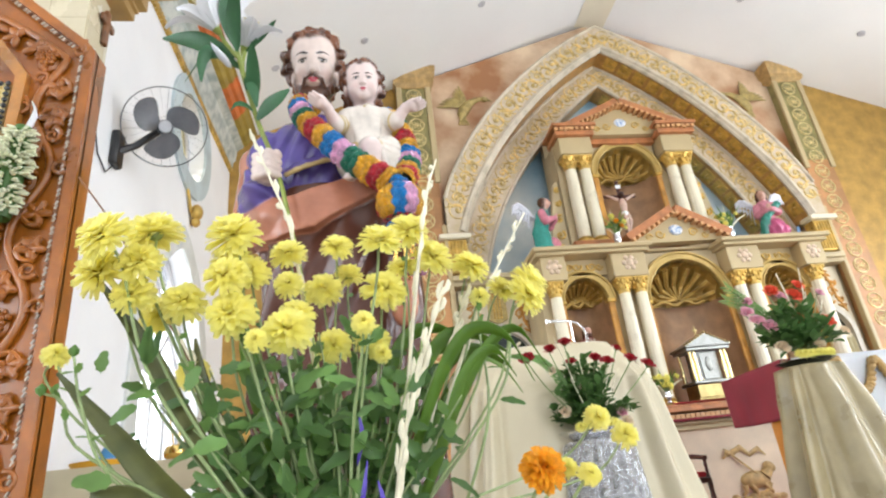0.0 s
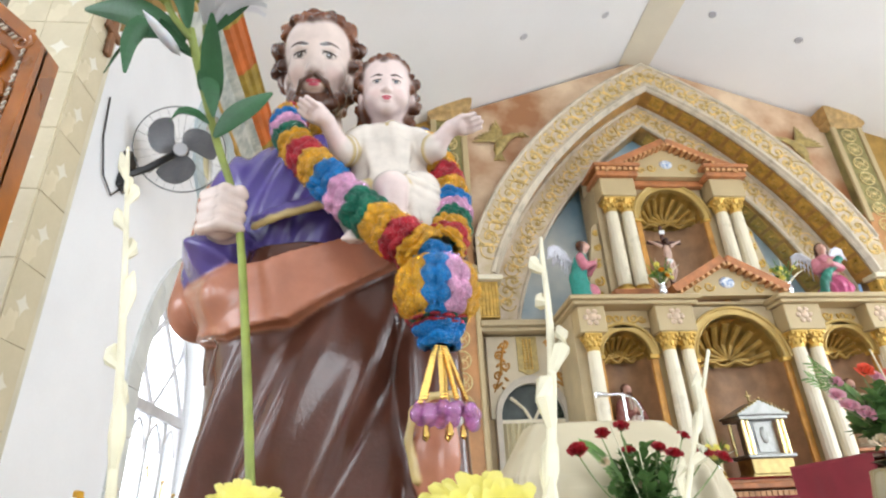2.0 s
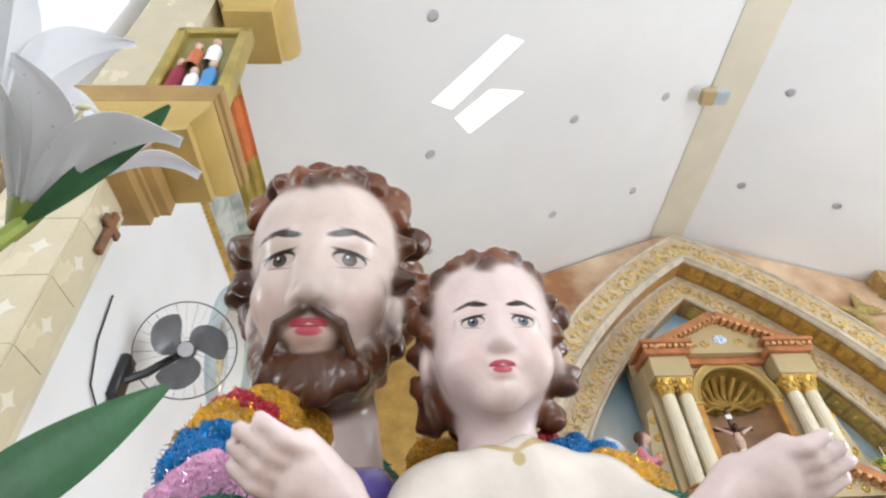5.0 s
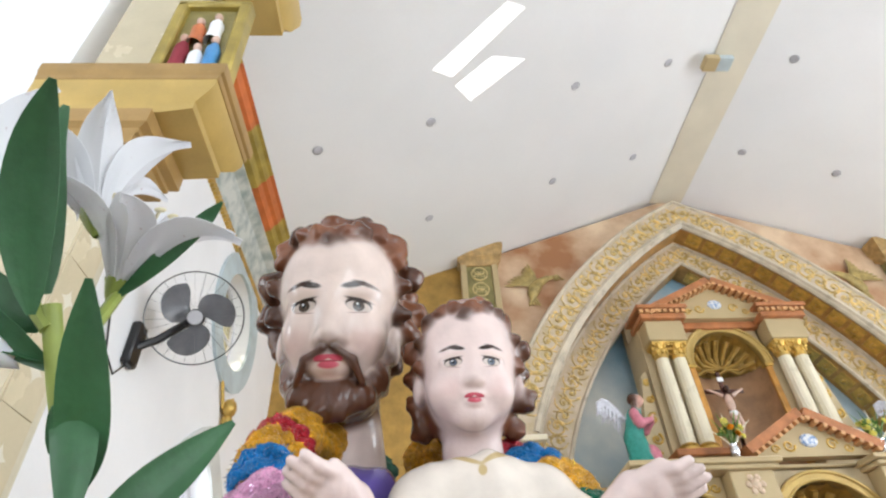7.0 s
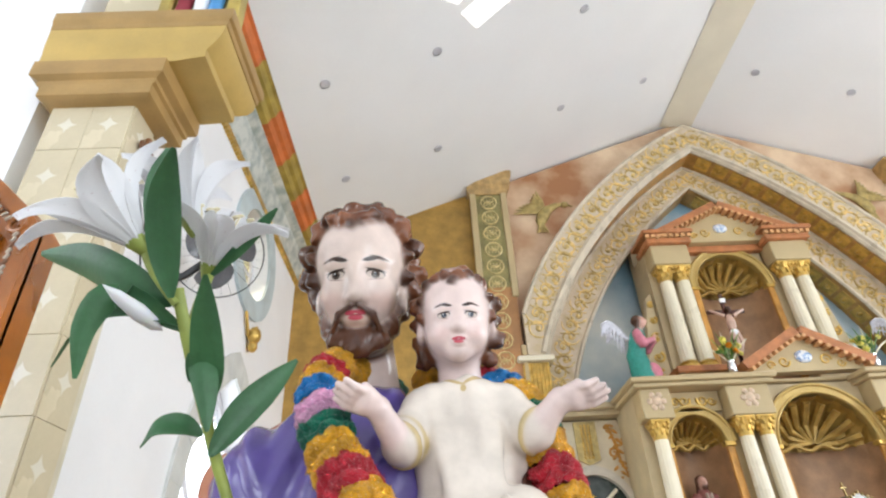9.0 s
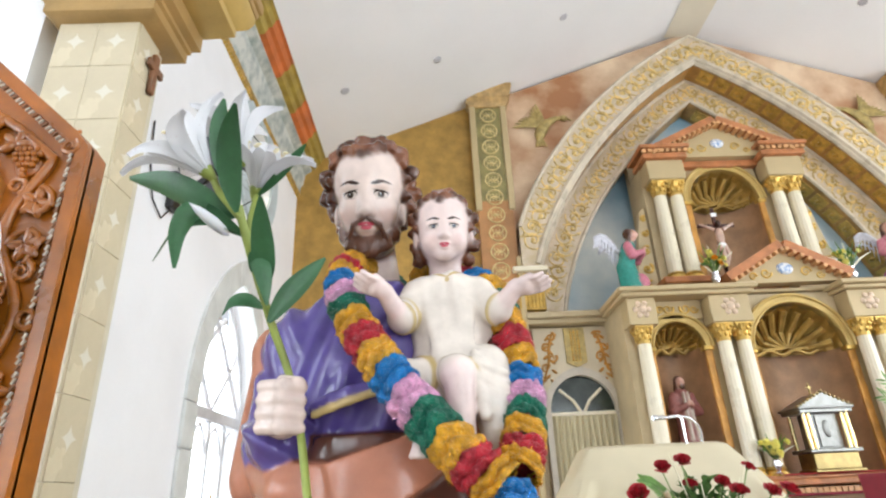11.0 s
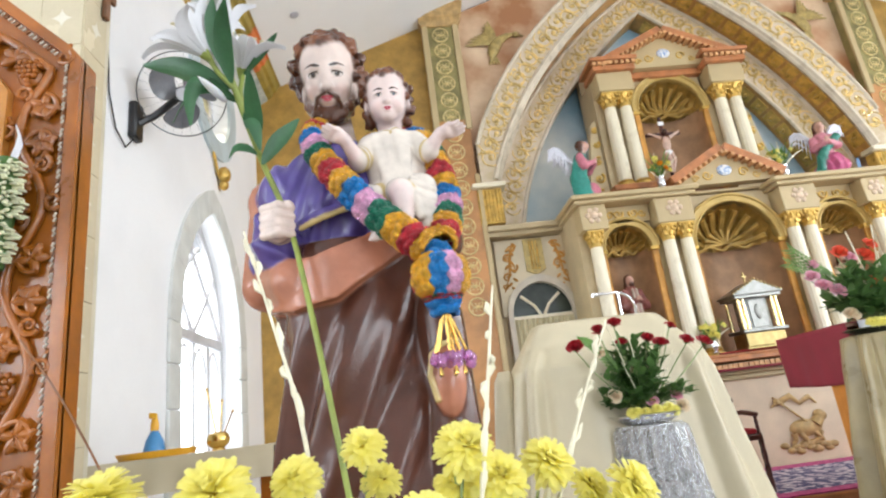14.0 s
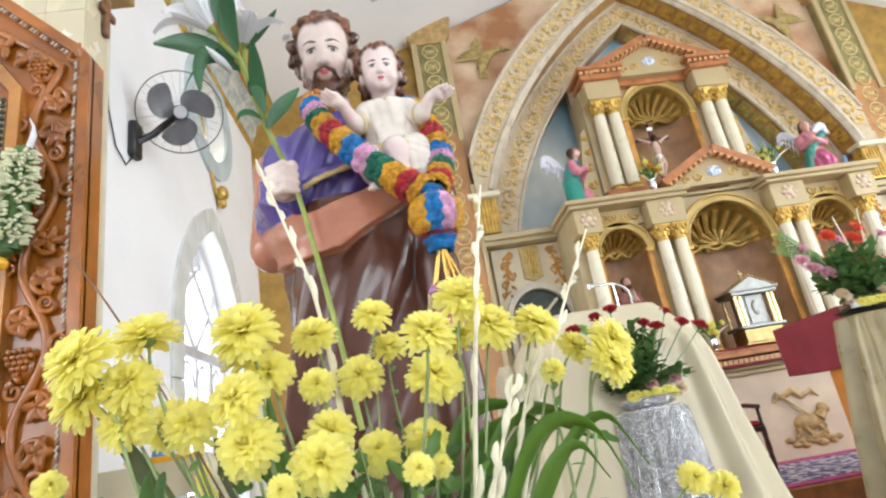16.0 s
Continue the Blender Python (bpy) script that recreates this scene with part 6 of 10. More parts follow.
for x, y, z, r in ((-0.020, -0.023, 0.046, 0.0085), (-0.010, -0.029, 0.047, 0.0085), (-0.003, -0.036, 0.039, 0.0064), (0.004, -0.031, 0.047, 0.0085), (0.014, -0.026, 0.048, 0.0080), (0.025, -0.018, 0.044, 0.0080), (-0.030, -0.016, 0.040, 0.0085), (-0.037, -0.012, 0.022, 0.0085), (0.037, -0.012, 0.024, 0.0085), (-0.040, -0.010, 0.002, 0.0080), (0.040, -0.010, 0.002, 0.0080)):
    kid.put(rnd.choice(CURLS), lock((x, y, z), (r, r * 0.9, r * 0.8), rnd.uniform(0, 6.3), 0.0009, 480), 0.0035)


def robe(z_pairs, cx, cy, fold, lobes, slant, grow=0.0, top=None, bottom=None):
    """A robe: an oval that changes with height, its folds running down and aslant."""
    zs, rx, ry = zip(*z_pairs)

    def fn(x, y, z):
        a, b = np.interp(z, zs, rx) + grow, np.interp(z, zs, ry) + grow
        dx, dy = x - cx, y - cy
        th = np.arctan2(dy / b, dx / a)
        low = np.clip((zs[-1] - z) / (zs[-1] - zs[0]), 0, 1)
        ph = lobes * th + slant * (z - zs[-1])
        wave = np.sin(ph + 0.8 * np.sin(2 * th + 4 * z)) + 0.5 * np.sin(1.9 * ph + 1.3)
        k = np.sqrt((dx / a) ** 2 + (dy / b) ** 2)
        d = (k - 1) * np.minimum(a, b) * 0.8 - fold * wave * (0.35 + low)
        d = np.maximum(d, zs[0] - z)
        if bottom is not None:
            d = np.maximum(d, (np.interp(x, *bottom) - z) * 0.7)
        return np.maximum(d, ((np.interp(x, *top) if top is not None else zs[-1]) - z) * -0.7)
    w = max(max(rx), max(ry)) + grow + 0.03
    fn.box = [(cx - w, cx + w), (cy - w, cy + w), (zs[0] - 0.01, zs[-1] + 0.03)]
    return fn


body = Form()
ROBE = ((0.74, 0.195, 0.150), (0.95, 0.165, 0.128), (1.15, 0.150, 0.118), (1.30, 0.152, 0.118), (1.46, 0.138, 0.108))
body.put(BROWN, robe(ROBE, -0.052, 1.225, 0.0095, 6, -20.0))
body.put(PURPLE, folded(ell((-0.075, 1.232, 1.545), (0.128, 0.098, 0.155)), 0.0052, 78, -34), 0.012)
body.put(PURPLE, folded(cap((-0.180, 1.235, 1.600), (0.05, 1.240, 1.605), 0.058), 0.0045, 85, 30), 0.02)
body.put(PURPLE, folded(cap((-0.182, 1.238, 1.600), (-0.208, 1.228, 1.470), 0.053, 0.050), 0.0052, 90, 48, 1.0), 0.014)
body.put(PURPLE, folded(cap((-0.208, 1.228, 1.468), (-0.190, 1.158, 1.462), 0.050, 0.042), 0.0048, 60, 105), 0.012)
belt = [(-0.140, 1.124, 1.484), (-0.118, 1.117, 1.491), (-0.095, 1.113, 1.498), (-0.060, 1.112, 1.508), (-0.020, 1.116, 1.520)]
for p, q in zip(belt, belt[1:]):
    body.put(TRIM, cap(p, q, 0.0046), 0.003)
    body.put(PURPLE, cap((p[0], p[1] + 0.008, p[2] + 0.012), (q[0], q[1] + 0.008, q[2] + 0.012), 0.009), 0.006)
body.put(SALMON, robe(((1.20, 0.150, 0.120), (1.55, 0.142, 0.112)), -0.052, 1.225, 0.0015, 4, 22.0, 0.020, top=((-0.24, -0.12, -0.03, 0.06, 0.12), (1.435, 1.425, 1.450, 1.50, 1.53)), bottom=((-0.26, -0.16, -0.08, 0.0, 0.06, 0.12), (1.365, 1.335, 1.345, 1.395, 1.44, 1.47))), 0.006)
body.put(SALMON, cap((-0.216, 1.245, 1.425), (-0.170, 1.150, 1.395), 0.040, 0.034), 0.02)
body.put(SALMON, cap((-0.220, 1.280, 1.60), (-0.236, 1.268, 1.42), 0.047, 0.050), 0.008)
body.put(SALMON, cap((-0.150, 1.300, 1.660), (-0.222, 1.278, 1.60), 0.040, 0.050), 0.008)
body.put(BROWN, cap((0.085, 1.165, 1.47), (0.092, 1.150, 1.22), 0.036, 0.034), 0.015)
body.put(BROWN, cap((0.075, 1.20, 1.60), (0.105, 1.175, 1.45), 0.052, 0.048), 0.015)
body.put(BROWN, cap((0.092, 1.160, 1.30), (0.100, 1.160, 0.80), 0.040, 0.055), 0.015)
body.put(SALMON, ell((0.090, 1.112, 1.190), (0.030, 0.022, 0.058)), 0.006)
for p, q in (((0.112, 1.098, 1.252), (0.084, 1.090, 1.248)), ((0.084, 1.090, 1.248), (0.066, 1.090, 1.232)), ((0.066, 1.090, 1.232), (0.060, 1.094, 1.200)), ((0.060, 1.094, 1.200), (0.068, 1.098, 1.160))):
    body.put(TRIM, cap(p, q, 0.0048), 0.003)
body.put(BROWN, ell((-0.05, 1.225, 0.735), (0.23, 0.18, 0.035)), 0.02)

def band(c, n, big, r):
    """A narrow ring about c, square to n."""
    n = Vector(n).normalized()

    def fn(x, y, z):
        dx, dy, dz = x - c[0], y - c[1], z - c[2]
        h = dx * n.x + dy * n.y + dz * n.z
        q = np.sqrt(np.maximum(0, dx * dx + dy * dy + dz * dz - h * h)) - big
        return np.sqrt(q * q + h * h) - r
    w = big + r + 0.005
    fn.box = [(c[i] - w, c[i] + w) for i in range(3)]
    return fn


# the man's fist and the seated child
small = Form()
fist = Vector((-0.176, 1.106, 1.490))
small.put(SKIN, cap((-0.194, 1.168, 1.462), (-0.182, 1.134, 1.474), 0.022, 0.022))
small.put(SKIN, ell(fist, (0.027, 0.022, 0.034)), 0.010)
for i in range(4):
    z = fist.z + 0.026 - 0.0165 * i
    small.put(SKIN, cap((fist.x - 0.024, fist.y - 0.004, z + 0.003), (fist.x + 0.006, fist.y - 0.024, z), 0.0088), 0.0055)
    small.put(SKIN, cap((fist.x + 0.006, fist.y - 0.024, z), (fist.x + 0.025, fist.y - 0.011, z - 0.001), 0.0085, 0.008), 0.0055)
small.put(SKIN, cap((fist.x - 0.002, fist.y + 0.002, fist.z + 0.036), (fist.x + 0.022, fist.y - 0.014, fist.z + 0.030), 0.0085), 0.004)
small.put(IVORY, folded(ell((0.038, 1.160, 1.600), (0.058, 0.045, 0.085)), 0.0026, 135, 16))
small.put(IVORY, ell((0.038, 1.150, 1.520), (0.074, 0.058, 0.050)), 0.02)
small.put(IVORY, cap((0.000, 1.162, 1.650), (0.078, 1.162, 1.650), 0.027), 0.015)
small.put(IVORY, cap((-0.006, 1.158, 1.645), (-0.026, 1.124, 1.609), 0.024, 0.0215), 0.010)
small.put(IVORY, cap((0.082, 1.158, 1.645), (0.104, 1.128, 1.617), 0.024, 0.0215), 0.010)
small.put(FAIR, cap((-0.027, 1.120, 1.606), (-0.047, 1.090, 1.634), 0.0158, 0.0112), 0.003)
small.put(FAIR, cap((0.106, 1.124, 1.615), (0.130, 1.106, 1.641), 0.0158, 0.0110), 0.003)
for s, w, tip in ((-1, (-0.047, 1.090, 1.635), (-0.085, 1.062, 1.647)), (1, (0.130, 1.106, 1.638), (0.176, 1.088, 1.643))):
    w, tip = Vector(w), Vector(tip)
    d = (tip - w).normalized()
    side = d.cross(Vector((0, 0.62, 0.78))).normalized()
    up = side.cross(d)
    small.put(FAIR, cap(w, w + d * 0.012, 0.0105, 0.0105), 0.006)
    small.put(FAIR, cap(w + d * 0.015 - side * 0.0065, w + d * 0.015 + side * 0.0065, 0.0078), 0.006)
    for i in range(4):
        a = w + d * 0.018 + side * (0.0074 * (i - 1.5))
        knuckle = a + d * (0.011 + (0.001, 0.003, 0.002, 0.0)[i]) - up * 0.001
        end = knuckle + d * (0.011 + (0.001, 0.003, 0.002, -0.001)[i]) + up * 0.004
        small.put(FAIR, cap(a, knuckle, 0.0046, 0.0042), 0.0016)
        small.put(FAIR, cap(knuckle, end, 0.0042, 0.0033), 0.0012)
    thumb = w + d * 0.008 + side * s * 0.008
    small.put(FAIR, cap(thumb, thumb + side * s * 0.004 + d * 0.014 + up * 0.005, 0.0058, 0.0044), 0.004)
small.put(TRIM, band((-0.0272, 1.1220, 1.6070), (-0.50, -0.75, -0.42), 0.0215, 0.0026), 0.0015)
small.put(TRIM, band((-0.0225, 1.1300, 1.6130), (-0.50, -0.75, -0.42), 0.0218, 0.0022), 0.0015)
small.put(TRIM, band((0.1055, 1.1265, 1.6155), (0.62, -0.72, -0.42), 0.0215, 0.0026), 0.0015)
small.put(IVORY, cap((0.010, 1.130, 1.520), (-0.020, 1.100, 1.522), 0.031, 0.025), 0.012)
small.put(IVORY, cap((0.060, 1.125, 1.512), (0.043, 1.088, 1.524), 0.031, 0.024), 0.012)
small.put(TRIM, band((-0.004, 1.112, 1.521), (-0.70, -0.68, 0.1), 0.0285, 0.0022), 0.0015)
small.put(TRIM, band((0.0445, 1.0915, 1.522), (-0.30, -0.85, -0.35), 0.0245, 0.0022), 0.0015)
for i in range(4):
    small.put(IVORY, cap((0.020 + 0.020 * i, 1.118, 1.548 - 0.004 * i), (0.030 + 0.020 * i, 1.086 + 0.004 * i, 1.534 - 0.010 * i), 0.008, 0.006), 0.008)
small.put(FAIR, cap((0.043, 1.078, 1.518), (0.048, 1.082, 1.450), 0.0200, 0.0145), 0.006)
small.put(FAIR, ell((0.043, 1.082, 1.523), (0.0215, 0.0195, 0.0200)), 0.006)
small.put(FAIR, cap((0.004, 1.090, 1.470), (0.000, 1.072, 1.448), 0.013, 0.0125), 0.006)
small.put(FAIR, cap((0.000, 1.072, 1.448), (-0.006, 1.048, 1.430), 0.0125, 0.0085), 0.006)
for i in range(4):
    small.put(FAIR, cap((-0.012 + 0.006 * i, 1.050, 1.430), (-0.014 + 0.006 * i, 1.042, 1.425), 0.0034), 0.002)
small.put(IVORY, cap((0.082, 1.115, 1.535), (0.094, 1.105, 1.455), 0.030, 0.026), 0.012)
for i in range(7):
    a = radians(-160 + 24 * i)
    small.put(IVORY, cap((0.066 + 0.006 * i, 1.090 + 0.005 * i, 1.550 - 0.005 * i), (0.074 + 0.010 * i, 1.078 + 0.008 * i, 1.470 + 0.006 * i), 0.0045, 0.0072), 0.0045)
    small.put(IVORY, cap((0.008 + 0.010 * i, 1.126, 1.625), (0.020 + 0.007 * i, 1.106, 1.548), 0.003, 0.0055), 0.010)
for z in (1.538, 1.520, 1.500, 1.480):
    small.put(IVORY, cap((0.066, 1.084, z), (0.104, 1.090, z - 0.016), 0.0060, 0.0045), 0.005)

vs, fs, cs, ps, n = [], [], [], [], 0
for form, at, tip, lo, hi, step in ((head, HEAD, 15, (-0.098, -0.095, -0.17), (0.098, 0.115, 0.118), 0.0014), (kid, CHILD, 12, (-0.068, -0.062, -0.10), (0.068, 0.068, 0.078), 0.0011), (body, Vector((0, 0, 0)), 0, (-0.32, 1.03, 0.71), (0.20, 1.43, 1.70), 0.0034), (small, Vector((0, 0, 0)), 0, (-0.235, 1.02, 1.40), (0.20, 1.25, 1.70), 0.0022)):
    v, f = surface_nets(form.field, lo, hi, step)
    cs.append(form.paint(v, 0.0022 if form is head else 0.0014 if form is kid else 0.0010))
    ps.append(v + np.array((1.0, 0, 0)) if form is kid else (v if form is head else v + 5))
    if tip:
        pivot, turn = np.array((0, -0.05, 0)), np.array(Matrix.Rotation(radians(tip), 3, "X"))
        v = (v - pivot) @ turn.T + pivot
    vs.append(v + np.array(at))
    fs.append(f + n)
    n += len(v)
vs, fs, cs, ps = np.concatenate(vs), np.concatenate(fs), np.concatenate(cs), np.concatenate(ps)
me = bpy.data.meshes.new("statue")
me.from_pydata((vs - np.array((-0.05, 1.22, 0.72))).tolist(), [], fs.tolist())
me.polygons.foreach_set("use_smooth", [True] * len(fs))
layer = me.color_attributes.new("paint", "FLOAT_COLOR", "POINT")
spot = me.attributes.new("facepos", "FLOAT_VECTOR", "POINT")
spot.data.foreach_set("vector", ps.astype(np.float32).ravel())
layer.data.foreach_set("color", np.concatenate([cs, np.ones((len(cs), 1))], 1).ravel())
me.update()

def enamel(name, strokes):
    """Glossy painted plaster: the mesh's own paint, and brush strokes (ovals on the front of a head)."""
    m = bpy.data.materials.new(name)
    m.use_nodes = True
    nt = m.node_tree
    b, link, add = nt.nodes["Principled BSDF"], nt.links.new, nt.nodes.new

    def math_node(op, a, c=None, d=None):
        q = add("ShaderNodeMath")
        q.operation = op
        for i, val in enumerate((a, c, d)):
            if val is None:
                continue
            if isinstance(val, (int, float)):
                q.inputs[i].default_value = val
            else:
                link(val, q.inputs[i])
        return q.outputs[0]
    att = add("ShaderNodeAttribute")
    att.attribute_name = "paint"
    tc, sep = add("ShaderNodeTexCoord"), add("ShaderNodeSeparateXYZ")
    fp = add("ShaderNodeAttribute")
    fp.attribute_name = "facepos"
    link(fp.outputs["Vector"], sep.inputs[0])
    px, py, pz = sep.outputs
    no, no2 = add("ShaderNodeTexNoise"), add("ShaderNodeTexNoise")
    no.inputs["Scale"].default_value, no.inputs["Detail"].default_value = 28, 5
    no2.inputs["Scale"].default_value, no2.inputs["Detail"].default_value = 190, 3
    link(tc.outputs["Object"], no.inputs["Vector"])
    link(tc.outputs["Object"], no2.inputs["Vector"])
    hsv, mr = add("ShaderNodeHueSaturation"), add("ShaderNodeMapRange")
    mr.inputs["From Min"].default_value, mr.inputs["From Max"].default_value = 0.3, 0.7
    mr.inputs["To Min"].default_value, mr.inputs["To Max"].default_value = 0.86, 1.13
    link(no.outputs["Fac"], mr.inputs["Value"])
    link(mr.outputs["Result"], hsv.inputs["Value"])
    link(att.outputs["Color"], hsv.inputs["Color"])
    col = hsv.outputs["Color"]
    for (x, z, rx, rz, turn, color, soft, ymax) in strokes:
        c, s = math.cos(radians(turn)), math.sin(radians(turn))
        dx, dz = math_node("SUBTRACT", px, x), math_node("SUBTRACT", pz, z)
        u = math_node("ADD", math_node("MULTIPLY", dx, c / rx), math_node("MULTIPLY", dz, s / rx))
        w = math_node("ADD", math_node("MULTIPLY", dx, -s / rz), math_node("MULTIPLY", dz, c / rz))
        r = math_node("SQRT", math_node("ADD", math_node("MULTIPLY", u, u), math_node("MULTIPLY", w, w)))
        mk = add("ShaderNodeMapRange")
        mk.interpolation_type = "SMOOTHSTEP"
        mk.inputs["From Min"].default_value, mk.inputs["From Max"].default_value = 1 - soft, 1 + soft
        mk.inputs["To Min"].default_value, mk.inputs["To Max"].default_value = 1, 0
        link(r, mk.inputs["Value"])
        f = math_node("MULTIPLY", mk.outputs["Result"], math_node("LESS_THAN", py, ymax))
        if len(color) > 3:
            f = math_node("MULTIPLY", f, color[3])
        mx = add("ShaderNodeMix")
        mx.data_type = "RGBA"
        link(f, mx.inputs["Factor"])
        link(col, mx.inputs["A"])
        mx.inputs["B"].default_value = (*color[:3], 1)
        col = mx.outputs["Result"]
    link(col, b.inputs["Base Color"])
    rr = add("ShaderNodeMapRange")
    rr.inputs["To Min"].default_value, rr.inputs["To Max"].default_value = 0.13, 0.28
    link(no.outputs["Fac"], rr.inputs["Value"])
    link(rr.outputs["Result"], b.inputs["Roughness"])
    bp = add("ShaderNodeBump")
    bp.inputs["Strength"].default_value, bp.inputs["Distance"].default_value = 0.25, 0.0012
    link(no2.outputs["Fac"], bp.inputs["Height"])
    link(bp.outputs["Normal"], b.inputs["Normal"])
    b.inputs["Specular IOR Level"].default_value = 0.36
    b.inputs["Coat Weight"].default_value, b.inputs["Coat Roughness"].default_value = 0.12, 0.04
    return m


BASE = Vector((-0.05, 1.22, 0.72))
strokes = []
for at, w, h, brow, iris, lipz, lipw, yb in ((HEAD, 0.0235, 0.0, 0.0190, (0.055, 0.036, 0.024), -0.0478, 0.0115, 0.0), (CHILD, 0.0150, -0.0035, 0.0125, (0.10, 0.12, 0.16), -0.0308, 0.0085, 0.0)):
    k = w / 0.0235
    ox, oz, ym = (0.0 if at is HEAD else 1.0), h, -0.02 * k
    if at is HEAD:
        strokes.append((0, -0.074, 0.046, 0.022, 0, (0.085, 0.030, 0.014), 0.30, 0.03))
        for s in (-1, 1):
            strokes.append((s * 0.043, -0.050, 0.007, 0.026, -8 * s, (0.12, 0.045, 0.022, 0.6), 0.6, 0.03))
        strokes.append((0, -0.0535, 0.0150, 0.0085, 0, (0.60, 0.44, 0.36), 0.35, ym))
    for s in (-1, 1):
        e = ox + s * w
        strokes.append((e + s * 0.006 * k, oz - 0.030 * k, 0.014 * k, 0.011 * k, 0, (0.66, 0.36, 0.32, 0.25), 0.7, ym))
        # faint brown oval paints socket shading above the eyelid
        strokes.append((e + s * 0.001 * k, oz + 0.0085 * k, 0.0125 * k, 0.0045 * k, -6 * s, (0.42, 0.28, 0.18, 0.22), 0.6, ym))
        strokes.append((e, oz + 0.0014 * k, 0.0112 * k, 0.0060 * k, -7 * s, (0.030, 0.018, 0.014), 0.10, ym))
        strokes.append((e, oz + 0.0000 * k, 0.0104 * k, 0.0046 * k, -7 * s, (0.56, 0.46, 0.40), 0.10, ym))
        strokes.append((e, oz + 0.0006 * k, 0.0050 * k, 0.0047 * k, 0, (0.030, 0.022, 0.020), 0.12, ym))
        strokes.append((e, oz + 0.0006 * k, 0.0041 * k, 0.0039 * k, 0, (*[min(1, (1.25 if at is HEAD else 0.9) * c) for c in iris],), 0.15, ym))
        strokes.append((e, oz + 0.0008 * k, 0.0019 * k, 0.0019 * k, 0, (0.008, 0.008, 0.008), 0.15, ym))
        # white dot paints a catchlight beside the pupil
        strokes.append((e - 0.0012 * k, oz + 0.0026 * k, 0.0009 * k, 0.0009 * k, 0, (0.8, 0.8, 0.8), 0.2, ym))
        strokes.append((e, oz - 0.0052 * k, 0.0085 * k, 0.0007 * k, 6 * s, (0.20, 0.10, 0.07, 0.6), 0.5, ym))
        strokes.append((e + s * 0.0005 * k, oz + 0.0057 * k, 0.0114 * k, 0.0017 * k, -9 * s, (0.028, 0.016, 0.012), 0.35, ym))
        strokes.append((e - s * 0.0045 * k, oz + brow, 0.0104 * k, 0.0028 * k, 13 * s, (0.030, 0.016, 0.011), 0.25, ym))
        strokes.append((e + s * 0.0055 * k, oz + brow + 0.0010 * k, 0.0110 * k, 0.0020 * k, -13 * s, (0.05, 0.024, 0.017, 0.9), 0.4, ym))
        strokes.append((ox + s * 0.0052 * k, lipz + 0.0026 * k, 0.0070 * k, 0.0025 * k, -14 * s, (0.46, 0.055, 0.085), 0.18, ym))
    strokes.append((ox, lipz - 0.0030 * k, 0.0088 * k, 0.0034 * k, 0, (0.50, 0.075, 0.105), 0.2, ym))
    strokes.append((ox, lipz - 0.0001 * k, 0.0112 * k, 0.0006 * k, 0, (0.22, 0.02, 0.035), 0.4, ym))
    strokes.append((ox, lipz - 0.0110 * k, 0.0080 * k, 0.0024 * k, 0, (0.42, 0.24, 0.18, 0.45), 0.7, ym))
for x, z, r, turn in ((0.019, 1.680, 0.022, -30), (0.055, 1.680, 0.022, 30), (0.037, 1.664, 0.0045, 90)):
    strokes.append((5 + x, 5 + z, r, 0.0030, turn, (0.50, 0.36, 0.15, 0.9), 0.25, 6.15))
M["enamel"] = enamel("glossy_statue_paint", strokes)
me.materials.append(M["enamel"])
statue = tagged(new("statue", me), "glossy painted plaster statue in purple tunic and brown robe", "statue")
statue.location = BASE + Vector((0.006, 0.001, 0.008))

# ---- small plaster figures on the altarpiece ----
M["figurepaint"] = enamel("glossy_figure_paint", [])
FLESH, LOCKS, PALE, PEARL = (0.62, 0.36, 0.28), (0.075, 0.030, 0.018), (0.44, 0.54, 0.66), (0.66, 0.66, 0.72)


def figure(name, form, base, h, turn, label, step=0.017):
    """A small statue of one mesh: its form, h metres high, turned about its foot."""
    v, f = surface_nets(form.field, (-0.46, -0.36, -0.03), (0.46, 0.52, 1.08), step)
    c = form.paint(v, 0.006)
    me = bpy.data.meshes.new(name)
    me.from_pydata((v * h @ np.array(Matrix.Rotation(radians(turn), 3, "Z")).T).tolist(), [], f.tolist())
    me.polygons.foreach_set("use_smooth", [True] * len(f))
    me.color_attributes.new("paint", "FLOAT_COLOR", "POINT").data.foreach_set("color", np.concatenate([c, np.ones((len(c), 1))], 1).ravel())
    me.update()
    me.materials.append(M["figurepaint"])
    ob = tagged(new(name, me), label, "statue")
    ob.location = base
    return ob


def bust(form, x, y, z, k=1.0):
    """Head with long hair, facing -y."""
    form.put(FLESH, ell((x, y - 0.022 * k, z), (0.054 * k, 0.058 * k, 0.072 * k)), 0.01)
    form.put(FLESH, cap((x, y - 0.078 * k, z + 0.010 * k), (x, y - 0.088 * k, z - 0.012 * k), 0.010 * k), 0.012)
    form.put(FLESH, cap((x, y, z - 0.05 * k), (x, y + 0.03, z - 0.13 * k), 0.036 * k), 0.015)
    form.put(LOCKS, ell((x, y + 0.020 * k, z + 0.024 * k), (0.068 * k, 0.066 * k, 0.070 * k)), 0.006)
    for s in (-1, 1):
        for q in range(3):
            form.put(LOCKS, ell((x + s * 0.056 * k, y + (0.008 + 0.012 * q) * k, z - 0.045 * k * q), (0.024 * k, 0.03 * k, 0.032 * k)), 0.012)


